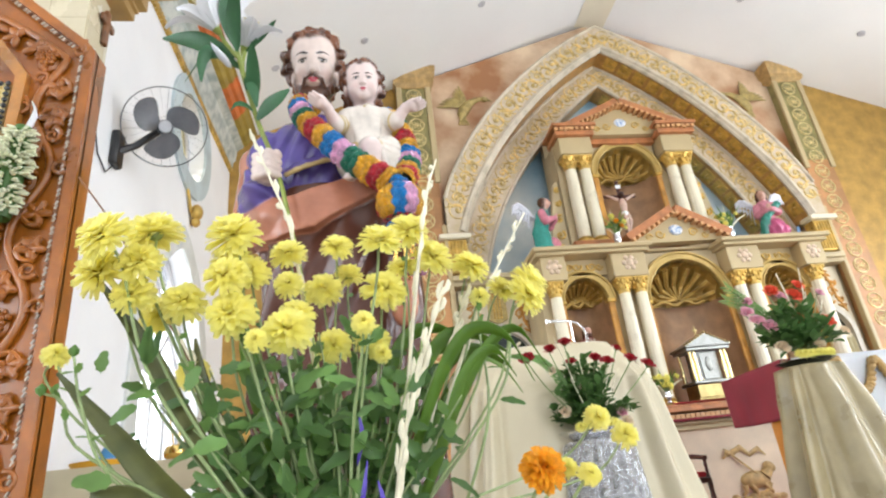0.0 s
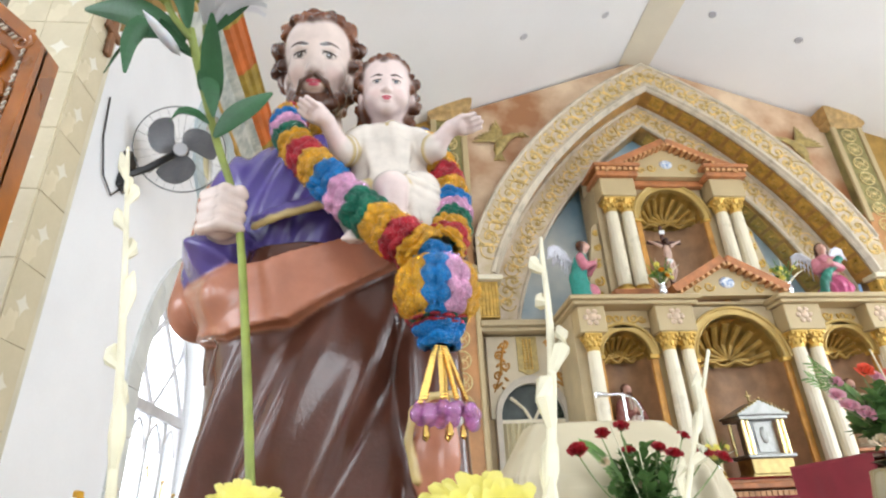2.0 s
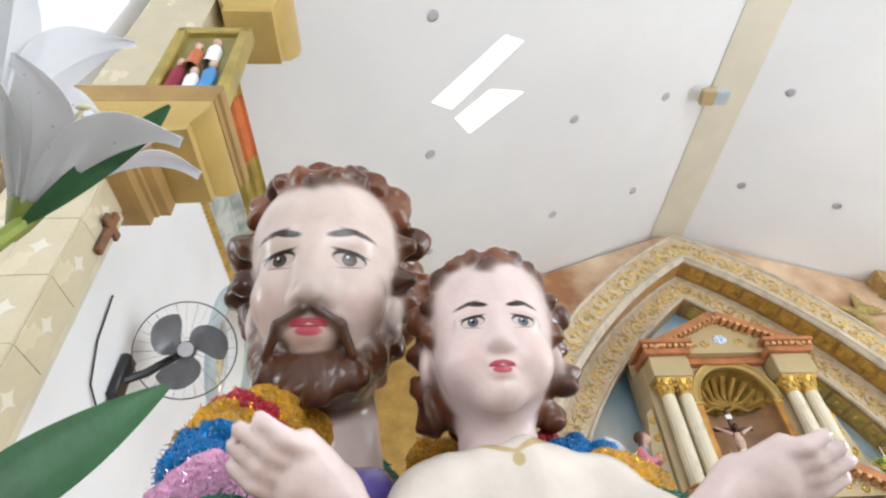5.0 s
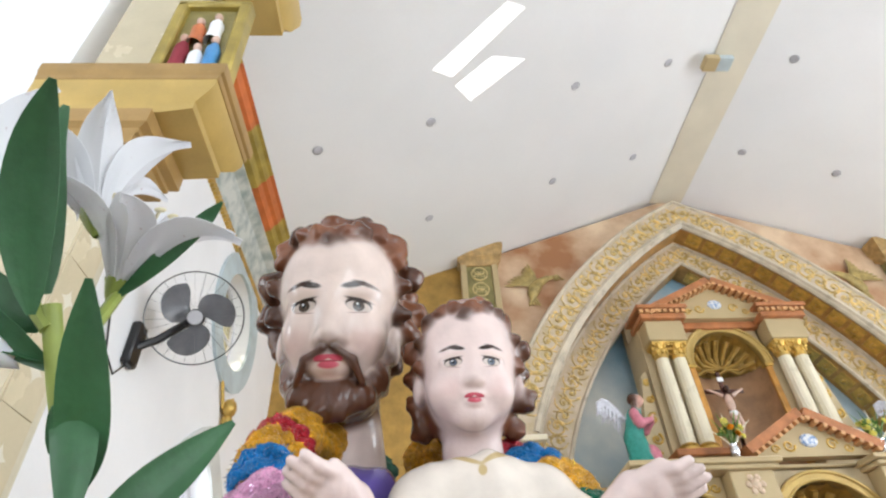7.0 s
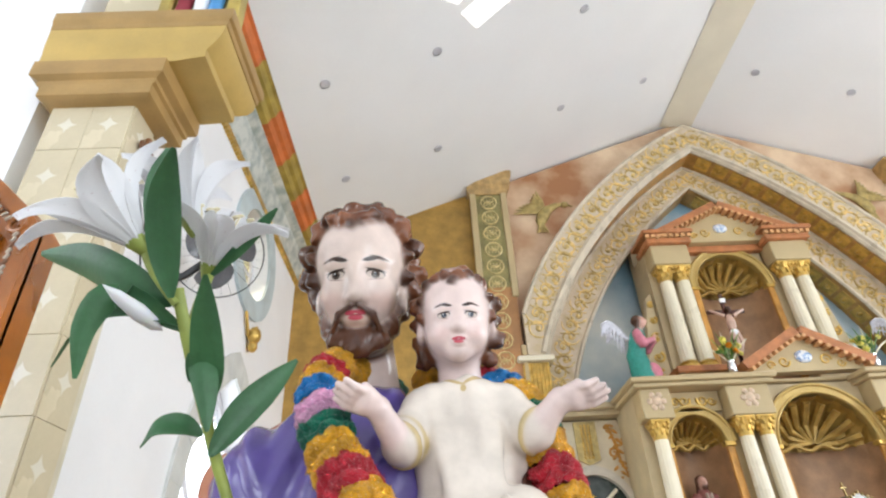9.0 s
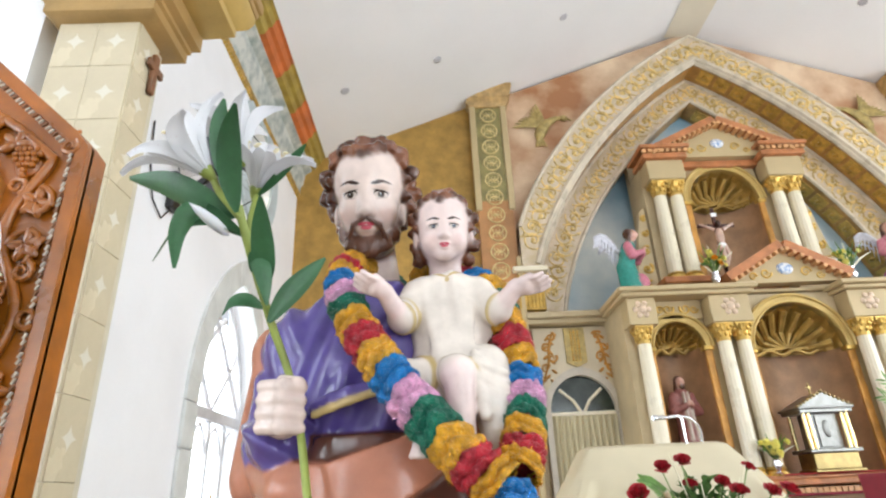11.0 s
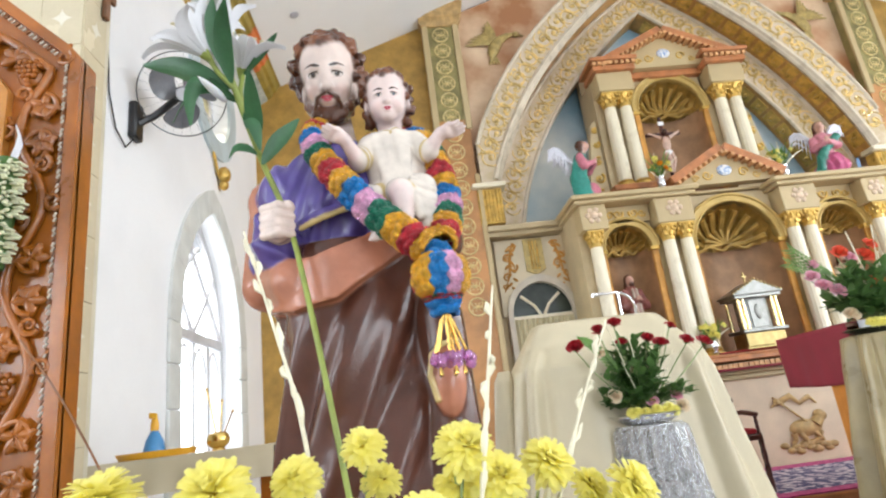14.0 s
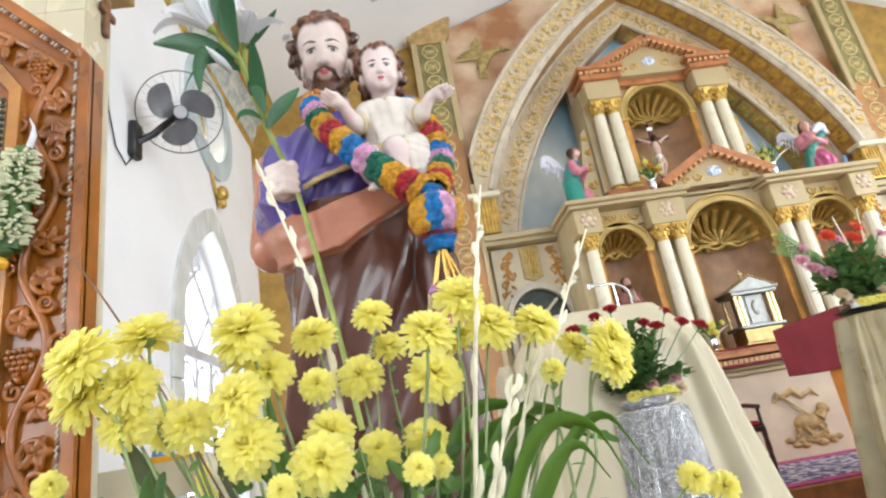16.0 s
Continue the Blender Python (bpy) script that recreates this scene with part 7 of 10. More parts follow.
def wing(form, root, out, back):
    """A raised wing: long feathers that hang from a curved upper edge."""
    edge = [Vector(root) + Vector((out * q, back * q, z)) for q, z in ((0.0, 0.0), (0.07, 0.13), (0.13, 0.22), (0.19, 0.25), (0.25, 0.22))]
    for p, q in zip(edge, edge[1:]):
        form.put(PEARL, cap(tuple(p), tuple(q), 0.026), 0.012)
    for k in range(7):
        q = 0.05 + 0.033 * k
        z = (0.09, 0.15, 0.20, 0.23, 0.25, 0.24, 0.22)[k]
        form.put(PEARL, cap(tuple(Vector(root) + Vector((out * q, back * q, z))), tuple(Vector(root) + Vector((out * (q + 0.04), back * (q + 0.04), z - 0.30 + 0.022 * k))), 0.021, 0.010), 0.004)


def bowing_angel():
    fm, TEAL, ROSE = Form(), (0.035, 0.27, 0.22), (0.60, 0.20, 0.26)
    fm.put(PALE, ell((0, 0, 0.035), (0.24, 0.25, 0.05)))
    fm.put(TEAL, folded(cap((0, 0.02, 0.10), (0, 0.06, 0.44), 0.150, 0.115), 0.009, 70, 6), 0.01)
    fm.put(TEAL, folded(cap((0, 0.06, 0.44), (0, -0.01, 0.71), 0.112, 0.092), 0.006, 60, 25), 0.03)
    fm.put(ROSE, folded(ell((0.02, -0.10, 0.18), (0.10, 0.09, 0.15)), 0.006, 80, 5), 0.015)
    for s in (-1, 1):
        fm.put(ROSE, cap((s * 0.10, -0.02, 0.70), (s * 0.135, -0.07, 0.55), 0.055, 0.060), 0.02)
        fm.put(ROSE, cap((s * 0.135, -0.07, 0.55), (s * 0.04, -0.18, 0.60), 0.050, 0.034), 0.015)
        fm.put(FLESH, cap((s * 0.03, -0.19, 0.61), (s * 0.012, -0.215, 0.67), 0.024, 0.014), 0.01)
        wing(fm, (s * 0.05, 0.12, 0.68), s * 0.30, 1.0)
    bust(fm, 0, -0.06, 0.87, 1.12)
    return fm


def kneeling_angel():
    fm, TEAL, ROSE = Form(), (0.035, 0.23, 0.17), (0.56, 0.11, 0.23)
    fm.put(PALE, ell((0, -0.02, 0.035), (0.34, 0.26, 0.05)))
    fm.put(ROSE, folded(cap((-0.05, 0.03, 0.18), (0.05, -0.10, 0.30), 0.165, 0.125), 0.010, 62, 22), 0.02)
    fm.put(ROSE, folded(cap((0.08, 0.02, 0.12), (0.13, -0.02, 0.24), 0.130, 0.110), 0.008, 70, 18), 0.03)
    fm.put(TEAL, folded(cap((-0.16, -0.06, 0.12), (-0.08, -0.13, 0.42), 0.075, 0.070), 0.006, 70, 18), 0.012)
    fm.put(TEAL, folded(cap((-0.08, -0.14, 0.44), (0.15, -0.10, 0.66), 0.050, 0.055), 0.005, 50, 45), 0.012)
    fm.put((0.60, 0.22, 0.27), folded(cap((0, 0.02, 0.40), (0, 0.0, 0.70), 0.120, 0.100), 0.006, 60, 25), 0.02)
    for s in (-1, 1):
        fm.put((0.60, 0.22, 0.27), cap((s * 0.11, 0.0, 0.70), (s * 0.15, -0.07, 0.54), 0.055, 0.055), 0.02)
        fm.put((0.60, 0.22, 0.27), cap((s * 0.15, -0.07, 0.54), (s * 0.03, -0.19, 0.58), 0.050, 0.034), 0.015)
        fm.put(FLESH, cap((s * 0.02, -0.20, 0.59), (s * 0.010, -0.215, 0.65), 0.024, 0.014), 0.01)
        wing(fm, (s * 0.07, 0.10, 0.68), s * 1.0, 0.35)
    bust(fm, 0, -0.04, 0.87, 1.12)
    return fm


def standing_saint(robe_paint, cape):
    fm = Form()
    fm.put((0.42, 0.36, 0.26), ell((0, 0, 0.03), (0.20, 0.18, 0.045)))
    fm.put(robe_paint, folded(cap((0, 0, 0.10), (0, 0.01, 0.48), 0.145, 0.120), 0.008, 72, 5), 0.01)
    fm.put(robe_paint, folded(cap((0, 0.01, 0.48), (0, 0.01, 0.70), 0.120, 0.105), 0.006, 60, 15), 0.03)
    for s in (-1, 1):
        fm.put(robe_paint, folded(cap((s * 0.12, 0.01, 0.70), (s * 0.17, -0.03, 0.50), 0.060, 0.070), 0.005, 60, 30), 0.02)
        fm.put(robe_paint, cap((s * 0.16, -0.04, 0.50), (s * 0.04, -0.15, 0.56), 0.055, 0.036), 0.015)
        fm.put(cape, cap((s * 0.03, -0.105, 0.74), (s * 0.045, -0.135, 0.14), 0.016, 0.022), 0.008)
        fm.put(FLESH, cap((s * 0.03, -0.16, 0.57), (s * 0.010, -0.185, 0.61), 0.024, 0.016), 0.01)
    bust(fm, 0, 0.0, 0.88, 1.05)
    fm.put(LOCKS, ell((0, -0.055, 0.825), (0.038, 0.032, 0.034)), 0.008)
    return fm


figure("saint_statue", standing_saint((0.27, 0.10, 0.085), (0.52, 0.42, 0.34)), (2.80, 7.00, 1.75), 0.84, 8, "small plaster statue in a mauve robe inside a niche")
figure("saint_statue", standing_saint((0.55, 0.45, 0.32), (0.50, 0.34, 0.12)), (5.60, 7.00, 1.75), 0.84, -8, "small pale plaster statue inside a niche")
figure("angel_statue", bowing_angel(), (2.50, 7.02, 3.51), 0.96, 62, "small bowing winged plaster statue in green and pink on the ledge")
figure("angel_statue", kneeling_angel(), (5.90, 7.06, 3.51), 0.94, -22, "small kneeling winged plaster statue in pink and green on the ledge")

# ---- garland, lily and panel near the statue ----
def smooth_path(pts, n):
    """A smooth line of n+1 points through the given ones."""
    p = [Vector(q) for q in pts]
    p = [2 * p[0] - p[1]] + p + [2 * p[-1] - p[-2]]
    out_ = []
    m = len(p) - 3
    for i in range(n + 1):
        t = min(i / n * m, m - 1e-6)
        k = int(t)
        f = t - k
        a, b, c, d = p[k:k + 4]
        out_.append(0.5 * ((2 * b) + (c - a) * f + (2 * a - 5 * b + 4 * c - d) * f * f + (3 * b - a - 3 * c + d) * f ** 3))
    return out_


TINSEL = {"gold": (0.66, 0.33, 0.015), "red": (0.42, 0.015, 0.03), "blue": (0.0, 0.17, 0.45), "pink": (0.66, 0.33, 0.50), "green": (0.0, 0.13, 0.075)}


def tinsel(name, col):
    """Fluffy tinsel: soft colour, with bright metallic threads that catch the light."""
    m = mat(name, col, 0.4, metal=0.4, var=0.35, scale=60, fine=420, bump=1.0, depth=0.006, rvar=0.2)
    nt = m.node_tree
    b = nt.nodes["Principled BSDF"]
    tc, mp, vo, cr = (nt.nodes.new(k) for k in ("ShaderNodeTexCoord", "ShaderNodeMapping", "ShaderNodeTexVoronoi", "ShaderNodeValToRGB"))
    mp.inputs["Scale"].default_value = (900, 900, 330)
    vo.inputs["Scale"].default_value = 1.0
    cr.color_ramp.elements[0].position, cr.color_ramp.elements[0].color = 0.17, (1, 1, 1, 1)
    cr.color_ramp.elements[1].position, cr.color_ramp.elements[1].color = 0.30, (0, 0, 0, 1)
    nt.links.new(tc.outputs["Object"], mp.inputs["Vector"])
    nt.links.new(mp.outputs["Vector"], vo.inputs["Vector"])
    nt.links.new(vo.outputs["Distance"], cr.inputs["Fac"])
    mx = nt.nodes.new("ShaderNodeMix")
    mx.inputs["A"].default_value, mx.inputs["B"].default_value = 0.45, 1.0
    nt.links.new(cr.outputs["Color"], mx.inputs["Factor"])
    nt.links.new(mx.outputs["Result"], b.inputs["Metallic"])
    mx2 = nt.nodes.new("ShaderNodeMix")
    mx2.inputs["A"].default_value, mx2.inputs["B"].default_value = 0.42, 0.15
    nt.links.new(cr.outputs["Color"], mx2.inputs["Factor"])
    nt.links.new(mx2.outputs["Result"], b.inputs["Roughness"])
    old = b.inputs["Base Color"].links[0].from_socket
    mc = nt.nodes.new("ShaderNodeMix")
    mc.data_type = "RGBA"
    nt.links.new(cr.outputs["Color"], mc.inputs["Factor"])
    nt.links.new(old, mc.inputs["A"])
    mc.inputs["B"].default_value = (*[0.45 + 0.55 * c for c in col], 1)
    nt.links.new(mc.outputs["Result"], b.inputs["Base Color"])
    return m


for k, c in TINSEL.items():
    M["tinsel_" + k] = tinsel(k + "_tinsel", c)
    M["thread_" + k] = mat(k + "_foil_thread", [0.12 + 0.88 * min(1, 1.5 * q) if k == "pink" else min(1, 0.03 + 1.5 * q) for q in c], 0.22, metal=0.85, var=0.2, scale=40, bump=0, island=0.35)

garland = thing("garland", (0.0, 1.1, 1.3), "thick multicoloured tinsel garland hung round the statue's neck", "garland")


def tinsel_band(path, a, b, r0, r1, colour, seed):
    """One coloured length of the garland: soft puckered ropes side by side, with loose glittering threads."""
    rr = random.Random(seed)
    ropes = 2
    n = len(path) - 1
    at = lambda t: path[min(n, max(0, int(t * n)))].lerp(path[min(n, max(0, int(t * n) + 1))], t * n - int(t * n))
    ph = [rr.uniform(0, 6.28) for _ in range(8)]
    lobes = rr.choice((7, 8, 9))

    def fn(u, v):
        t = a + (b - a) * v
        th = 2 * math.pi * u
        wob = (b - a) * (0.10 * math.sin(2 * th + ph[0]) + 0.05 * math.sin(5 * th + ph[1]))
        t2 = min(1.0, max(0.0, t + wob))
        p = at(t2)
        d = (at(min(1, t2 + 0.01)) - at(max(0, t2 - 0.01))).normalized()
        s = d.cross(Vector((0.1, 1, 0.15))).normalized()
        w = d.cross(s)
        k = v * ropes + 0.10 * math.sin(4 * th + ph[2])
        hump = abs(math.sin(math.pi * k)) ** 0.55
        row = int(k)
        puck = abs(math.sin(0.5 * lobes * th + ph[3] + 1.9 * row + 0.9 * math.sin(3 * th + ph[4]))) ** 0.6
        r = (r0 + (r1 - r0) * v) * (0.70 + 0.28 * hump + 0.19 * (puck - 0.6) * (0.4 + 0.6 * hump) + 0.022 * math.sin(17 * th + ph[5] + 9 * k))
        return p + r * (s * math.cos(th) + w * math.sin(th))
    g = Geo().sheet(fn, 72, 9 * ropes)
    for _ in range(900):
        u, v = rr.random(), rr.random()
        p, c = fn(u, v), at(min(1.0, max(0.0, a + (b - a) * v)))
        q = (p - c).normalized()
        f = (q * 0.55 + Vector((rr.gauss(0, 1), rr.gauss(0, 1), rr.gauss(0, 1))) * 0.55).normalized()
        side = f.cross(Vector((rr.gauss(0, 1), rr.gauss(0, 1), rr.gauss(0, 1)))).normalized() * rr.uniform(0.00022, 0.00040)
        p = p - q * 0.001
        e = p + f * rr.uniform(0.0020, 0.0040)
        g.add([p - side, p + side, e + side * 0.6, e - side * 0.6], [(0, 1, 2, 3)], 1, False)
    return part("tinsel_band", g, [M["tinsel_" + colour], M["thread_" + colour]], garland, colour + " tinsel band", 180)


left = smooth_path([(-0.045, 1.290, 1.705), (-0.086, 1.232, 1.722), (-0.105, 1.172, 1.704), (-0.110, 1.134, 1.663), (-0.092, 1.103, 1.606), (-0.053, 1.070, 1.540), (-0.007, 1.048, 1.478), (0.045, 1.022, 1.420), (0.082, 1.010, 1.388)], 80)
cols = ["green", "gold", "red", "gold", "blue", "pink", "green", "gold", "red", "gold", "blue", "pink", "green", "gold", "red", "gold"]
edges = [0.0, 0.12, 0.275, 0.318, 0.362, 0.408, 0.455, 0.503, 0.552, 0.60, 0.65, 0.705, 0.76, 0.82, 0.88, 0.94, 1.0]
for i, c in enumerate(cols):
    tinsel_band(left, edges[i], edges[i + 1] + 0.006, 0.0240 + 0.005 * i / 16, 0.0240 + 0.005 * (i + 1) / 16, c, i)
right = smooth_path([(-0.01, 1.275, 1.715), (0.055, 1.235, 1.700), (0.098, 1.186, 1.665), (0.117, 1.158, 1.605), (0.126, 1.130, 1.540), (0.125, 1.100, 1.485), (0.113, 1.060, 1.435), (0.098, 1.022, 1.398)], 80)
cols = ["gold", "gold", "red", "blue", "gold", "green", "gold", "red", "gold", "blue", "pink", "green", "gold", "red", "gold"]
for i, c in enumerate(cols):
    k = len(cols)
    tinsel_band(right, i / k, (i + 1) / k + 0.006, 0.026, 0.026, c, 40 + i)
# pendant: ruffled ball of lobes, lower tuft, bead strings and crystal drops
PB = Vector((0.091, 1.006, 1.338))
tinsel_band(smooth_path([PB + Vector((-0.006, 0.010, 0.052)), PB + Vector((0, 0, 0.022))], 8), 0.0, 1.0, 0.026, 0.030, "blue", 71)
part("tinsel_core", Geo().ball(PB, (0.036, 0.036, 0.034), 20, 12), M["tinsel_gold"], garland, "gold tinsel core", 180)
tinsel_band(smooth_path([PB + Vector((0, 0, 0.031)), PB + Vector((0, 0, 0.020))], 8), 0.0, 1.0, 0.029, 0.031, "pink", 72)
lob = ["gold", "blue", "pink", "gold", "gold", "green", "red", "gold", "red", "gold"]
for i, c in enumerate(lob):
    a0 = radians(-132 + 36 * i)
    rr = random.Random(i)
    g = Geo()
    for off in (-0.17, 0.17):
        d = Vector((math.cos(a0 + off), math.sin(a0 + off), 0))
        pts = [PB + d * 0.020 + Vector((0, 0, 0.031)), PB + d * 0.033 + Vector((0, 0, 0.020)), PB + d * 0.037, PB + d * 0.032 - Vector((0, 0, 0.015)), PB + d * 0.019 - Vector((0, 0, 0.024))]
        sp = smooth_path(pts, 30)
        g.tube(sp, [0.0070 + 0.0042 * abs(math.sin(0.42 * k + i + 9 * off)) ** 0.7 for k in range(31)], 14)
    base = list(g.v)
    for _ in range(500):
        p = Vector(rr.choice(base))
        q = (p - PB).normalized()
        f = (q * 0.6 + Vector((rr.gauss(0, 1), rr.gauss(0, 1), rr.gauss(0, 1))) * 0.5).normalized()
        side = f.cross(Vector((rr.gauss(0, 1), rr.gauss(0, 1), rr.gauss(0, 1)))).normalized() * 0.0003
        e = p + f * rr.uniform(0.002, 0.004)
        g.add([p - side, p + side, e + side * 0.6, e - side * 0.6], [(0, 1, 2, 3)], 1, False)
    part("tinsel_lobe", g, [M["tinsel_" + c], M["thread_" + c]], garland, c + " tinsel lobe", 180)
tinsel_band(smooth_path([PB - Vector((0, 0, 0.022)), PB - Vector((0, 0, 0.033))], 8), 0, 1, 0.031, 0.028, "green", 73)
tinsel_band(smooth_path([PB - Vector((0, 0, 0.028)), PB - Vector((0, 0, 0.038))], 8), 0, 1, 0.031, 0.026, "red", 74)
tinsel_band(smooth_path([PB - Vector((0, 0, 0.032)), PB - Vector((0, 0, 0.060))], 8), 0, 1, 0.029, 0.020, "blue", 75)
for i, (dx, dy) in enumerate(((-0.010, -0.012), (0.0, -0.014), (0.008, -0.010), (0.014, -0.004), (-0.012, 0.004), (0.004, 0.010))):
    g = Geo()
    z0 = PB.z - 0.058
    for k in range(19):
        t = k / 18
        g.ball((PB.x + dx * (0.4 + 1.3 * t), PB.y + dy * (0.4 + 0.8 * t), z0 - 0.054 * t), 0.0030, 7, 5)
    part("bead_string", g, M["goldbead"], garland, "string of small gold beads")
rr = random.Random(12)
for i in range(20):
    a, q = rr.uniform(0, 6.28), rr.uniform(0.006, 0.034)
    part("crystal_bead", Geo().ball((PB.x + 0.004 + q * math.cos(a), PB.y + 0.7 * q * math.sin(a), PB.z - 0.116 - rr.uniform(0, 0.018)), (0.0075, 0.0075, 0.0085), 8, 5), M["crystal"], garland, "pink crystal bead")
for i in range(5):
    a = 6.28 * i / 5
    part("drop", Geo().lathe([(0.0, 0.0), (0.0035, 0.003), (0.0025, 0.012), (0.0, 0.016)], (PB.x + 0.02 * math.cos(a), PB.y + 0.014 * math.sin(a), PB.z - 0.150), 8), M["goldbead"], garland, "gold bead drop")

# ---- artificial lily in the statue's hand ----
lily = thing("lily_spray", (-0.165, 1.06, 1.30), "artificial white lily spray with long green leaves in the statue's hand", "lily")
stem = smooth_path([(-0.070, 0.990, 1.020), (-0.098, 1.015, 1.20), (-0.140, 1.066, 1.42), (-0.166, 1.090, 1.52), (-0.194, 1.072, 1.60), (-0.215, 1.030, 1.68), (-0.228, 1.005, 1.735)], 30)
part("stem", Geo().tube(stem, [0.0045 + 0.0012 * (k / 30) for k in range(31)], 10), M["lilystem"], lily, "pale green stem")
part("stem_branch", Geo().tube(smooth_path([(-0.218, 1.025, 1.69), (-0.224, 1.045, 1.74), (-0.222, 1.060, 1.79)], 8), 0.0045, 8), M["lilystem"], lily, "pale green stem")
part("stem_branch", Geo().tube(smooth_path([(-0.226, 1.008, 1.72), (-0.250, 0.998, 1.75), (-0.262, 0.990, 1.775)], 8), 0.0045, 8), M["lilystem"], lily, "pale green stem")


def leaf_geo(pts, width, side, curl_=0.25, n=14, thick=0.0006):
    """A long pointed leaf along a line; side: the way its width runs."""
    sp = smooth_path(pts, n)
    side = Vector(side).normalized()

    def fn(u, v):
        k = min(n, int(v * n + 1e-6))
        d = (sp[min(n, k + 1)] - sp[max(0, k - 1)]).normalized()
        s = (side - d * side.dot(d)).normalized()
        nn = s.cross(d)
        w = width * (math.sin(math.pi * (0.04 + 0.93 * v ** 0.85)) ** 0.9)
        x = (2 * u - 1)
        ridge = 0.05 * math.sin(12 * x) * width
        return sp[k] + s * x * w + nn * (curl_ * w * x * x + ridge * 0.15)
    return Geo().sheet(fn, 12, n, thick=thick)


for pts, w, side, lab in (
    ([(-0.222, 0.985, 1.715), (-0.224, 0.955, 1.755), (-0.218, 0.925, 1.79), (-0.205, 0.898, 1.812)], 0.0145, (1, 0.15, 0.2), "green"),
    ([(-0.205, 1.060, 1.640), (-0.198, 1.035, 1.665), (-0.194, 1.000, 1.70), (-0.190, 0.972, 1.730)], 0.0145, (1, 0.1, 0.1), "green"),
    ([(-0.232, 1.010, 1.722), (-0.285, 1.000, 1.748), (-0.335, 1.015, 1.778), (-0.394, 1.040, 1.803)], 0.020, (0.2, 0.5, -1), "green"),
    ([(-0.225, 1.020, 1.705), (-0.262, 1.000, 1.712), (-0.300, 1.00, 1.700), (-0.335, 1.025, 1.672)], 0.013, (0.0, 0.6, 1), "green"),
    ([(-0.222, 1.022, 1.700), (-0.268, 0.985, 1.722), (-0.290, 0.985, 1.695), (-0.295, 1.00, 1.650)], 0.013, (1, 0.4, 0), "green"),
    ([(-0.193, 1.058, 1.595), (-0.172, 1.060, 1.630), (-0.150, 1.068, 1.660), (-0.128, 1.075, 1.688)], 0.014, (0.5, 0.3, -0.6), "green"),
    ([(-0.200, 1.052, 1.612), (-0.215, 1.040, 1.618), (-0.230, 1.030, 1.612), (-0.242, 1.030, 1.598)], 0.012, (0, 0.6, 1), "green"),
    ([(-0.212, 1.035, 1.655), (-0.205, 1.028, 1.675), (-0.195, 1.030, 1.645), (-0.19, 1.035, 1.61)], 0.012, (1, 0.3, 0), "green"),
    ([(-0.230, 1.000, 1.740), (-0.245, 0.985, 1.79), (-0.248, 0.965, 1.83), (-0.243, 0.955, 1.865)], 0.014, (1, 0.4, 0), "green"),
    ([(-0.222, 1.055, 1.775), (-0.19, 1.04, 1.80), (-0.165, 1.03, 1.825), (-0.150, 1.02, 1.835)], 0.007, (0.3, 0.8, -0.4), "green"),
):
    part("leaf", leaf_geo(pts, w, side), M["lilyleaf"], lily, "dark green ribbed leaf")


def lily_flower(c, axis, size, spin):
    """Six recurved white petals with stamens."""
    axis = Vector(axis).normalized()
    m = Matrix.Translation(c) @ axis.to_track_quat("Z", "Y").to_matrix().to_4x4()
    fl = part("flower", Geo().lathe([(0.002, -0.012), (0.006, -0.004), (0.010, 0.008), (0.009, 0.014)], m=m, seg=10), M["lilystem"], lily, "white lily flower with spotted petals")
    for k in range(6):
        a = spin + 2 * math.pi * k / 6
        inner = k % 2

        def fn(u, v, a=a, inner=inner):
            r = size * (0.08 + 0.46 * v + 0.30 * v ** 2.2)
            h = size * (0.10 + 1.02 * v - 0.40 * v ** 3.0)
            w = size * (0.23 if inner else 0.17) * math.sin(math.pi * (0.10 + 0.90 * v) ** 0.85) ** 1.15 + 0.0006
            x = 2 * u - 1
            q = Vector((r * math.cos(a), r * math.sin(a), h))
            t = Vector((-math.sin(a), math.cos(a), 0))
            ruff = 0.012 * size * math.sin(9 * v + 4 * x) * abs(x)
            return m @ (q + t * x * w + Vector((0, 0, 1)) * (0.35 * w * x * x + ruff - 0.06 * size * math.exp(-(x * 5) ** 2)))
        part("petal", Geo().sheet(fn, 10, 12, thick=0.0006), M["lilypetal"], fl)
    g = Geo()
    for k in range(6):
        a = spin + 0.5 + 2 * math.pi * k / 6
        e = Vector((0.28 * size * math.cos(a), 0.28 * size * math.sin(a), 0.72 * size))
        g.tube([m @ Vector((0, 0, 0.01)), m @ (e * 0.6), m @ e], 0.0012, 6)
        g.ball(m @ e, (0.0045, 0.002, 0.002), 7, 5)
    part("stamen", g, M["stamen"], fl, "pale stamens with small tips")


lily_flower((-0.226, 1.058, 1.782), (0.35, -0.55, 0.85), 0.092, 0.3)
lily_flower((-0.262, 0.990, 1.772), (-0.60, -0.55, 0.62), 0.096, 0.8)
lily_flower((-0.235, 1.02, 1.815), (-0.30, -0.15, 1.0), 0.085, 0.1)
part("bud", Geo().lathe([(0.0, 0.0), (0.006, 0.01), (0.008, 0.03), (0.005, 0.055), (0.0, 0.07)], m=Matrix.Translation((-0.24, 1.02, 1.70)) @ pose(0, 0, 0, 60, -60, 0), seg=10), M["petalwhite"], lily, "closed white bud")

garland.location += Vector((0.006, 0.0, 0.008))
lily.location += Vector((0.006, 0.020, 0.008))

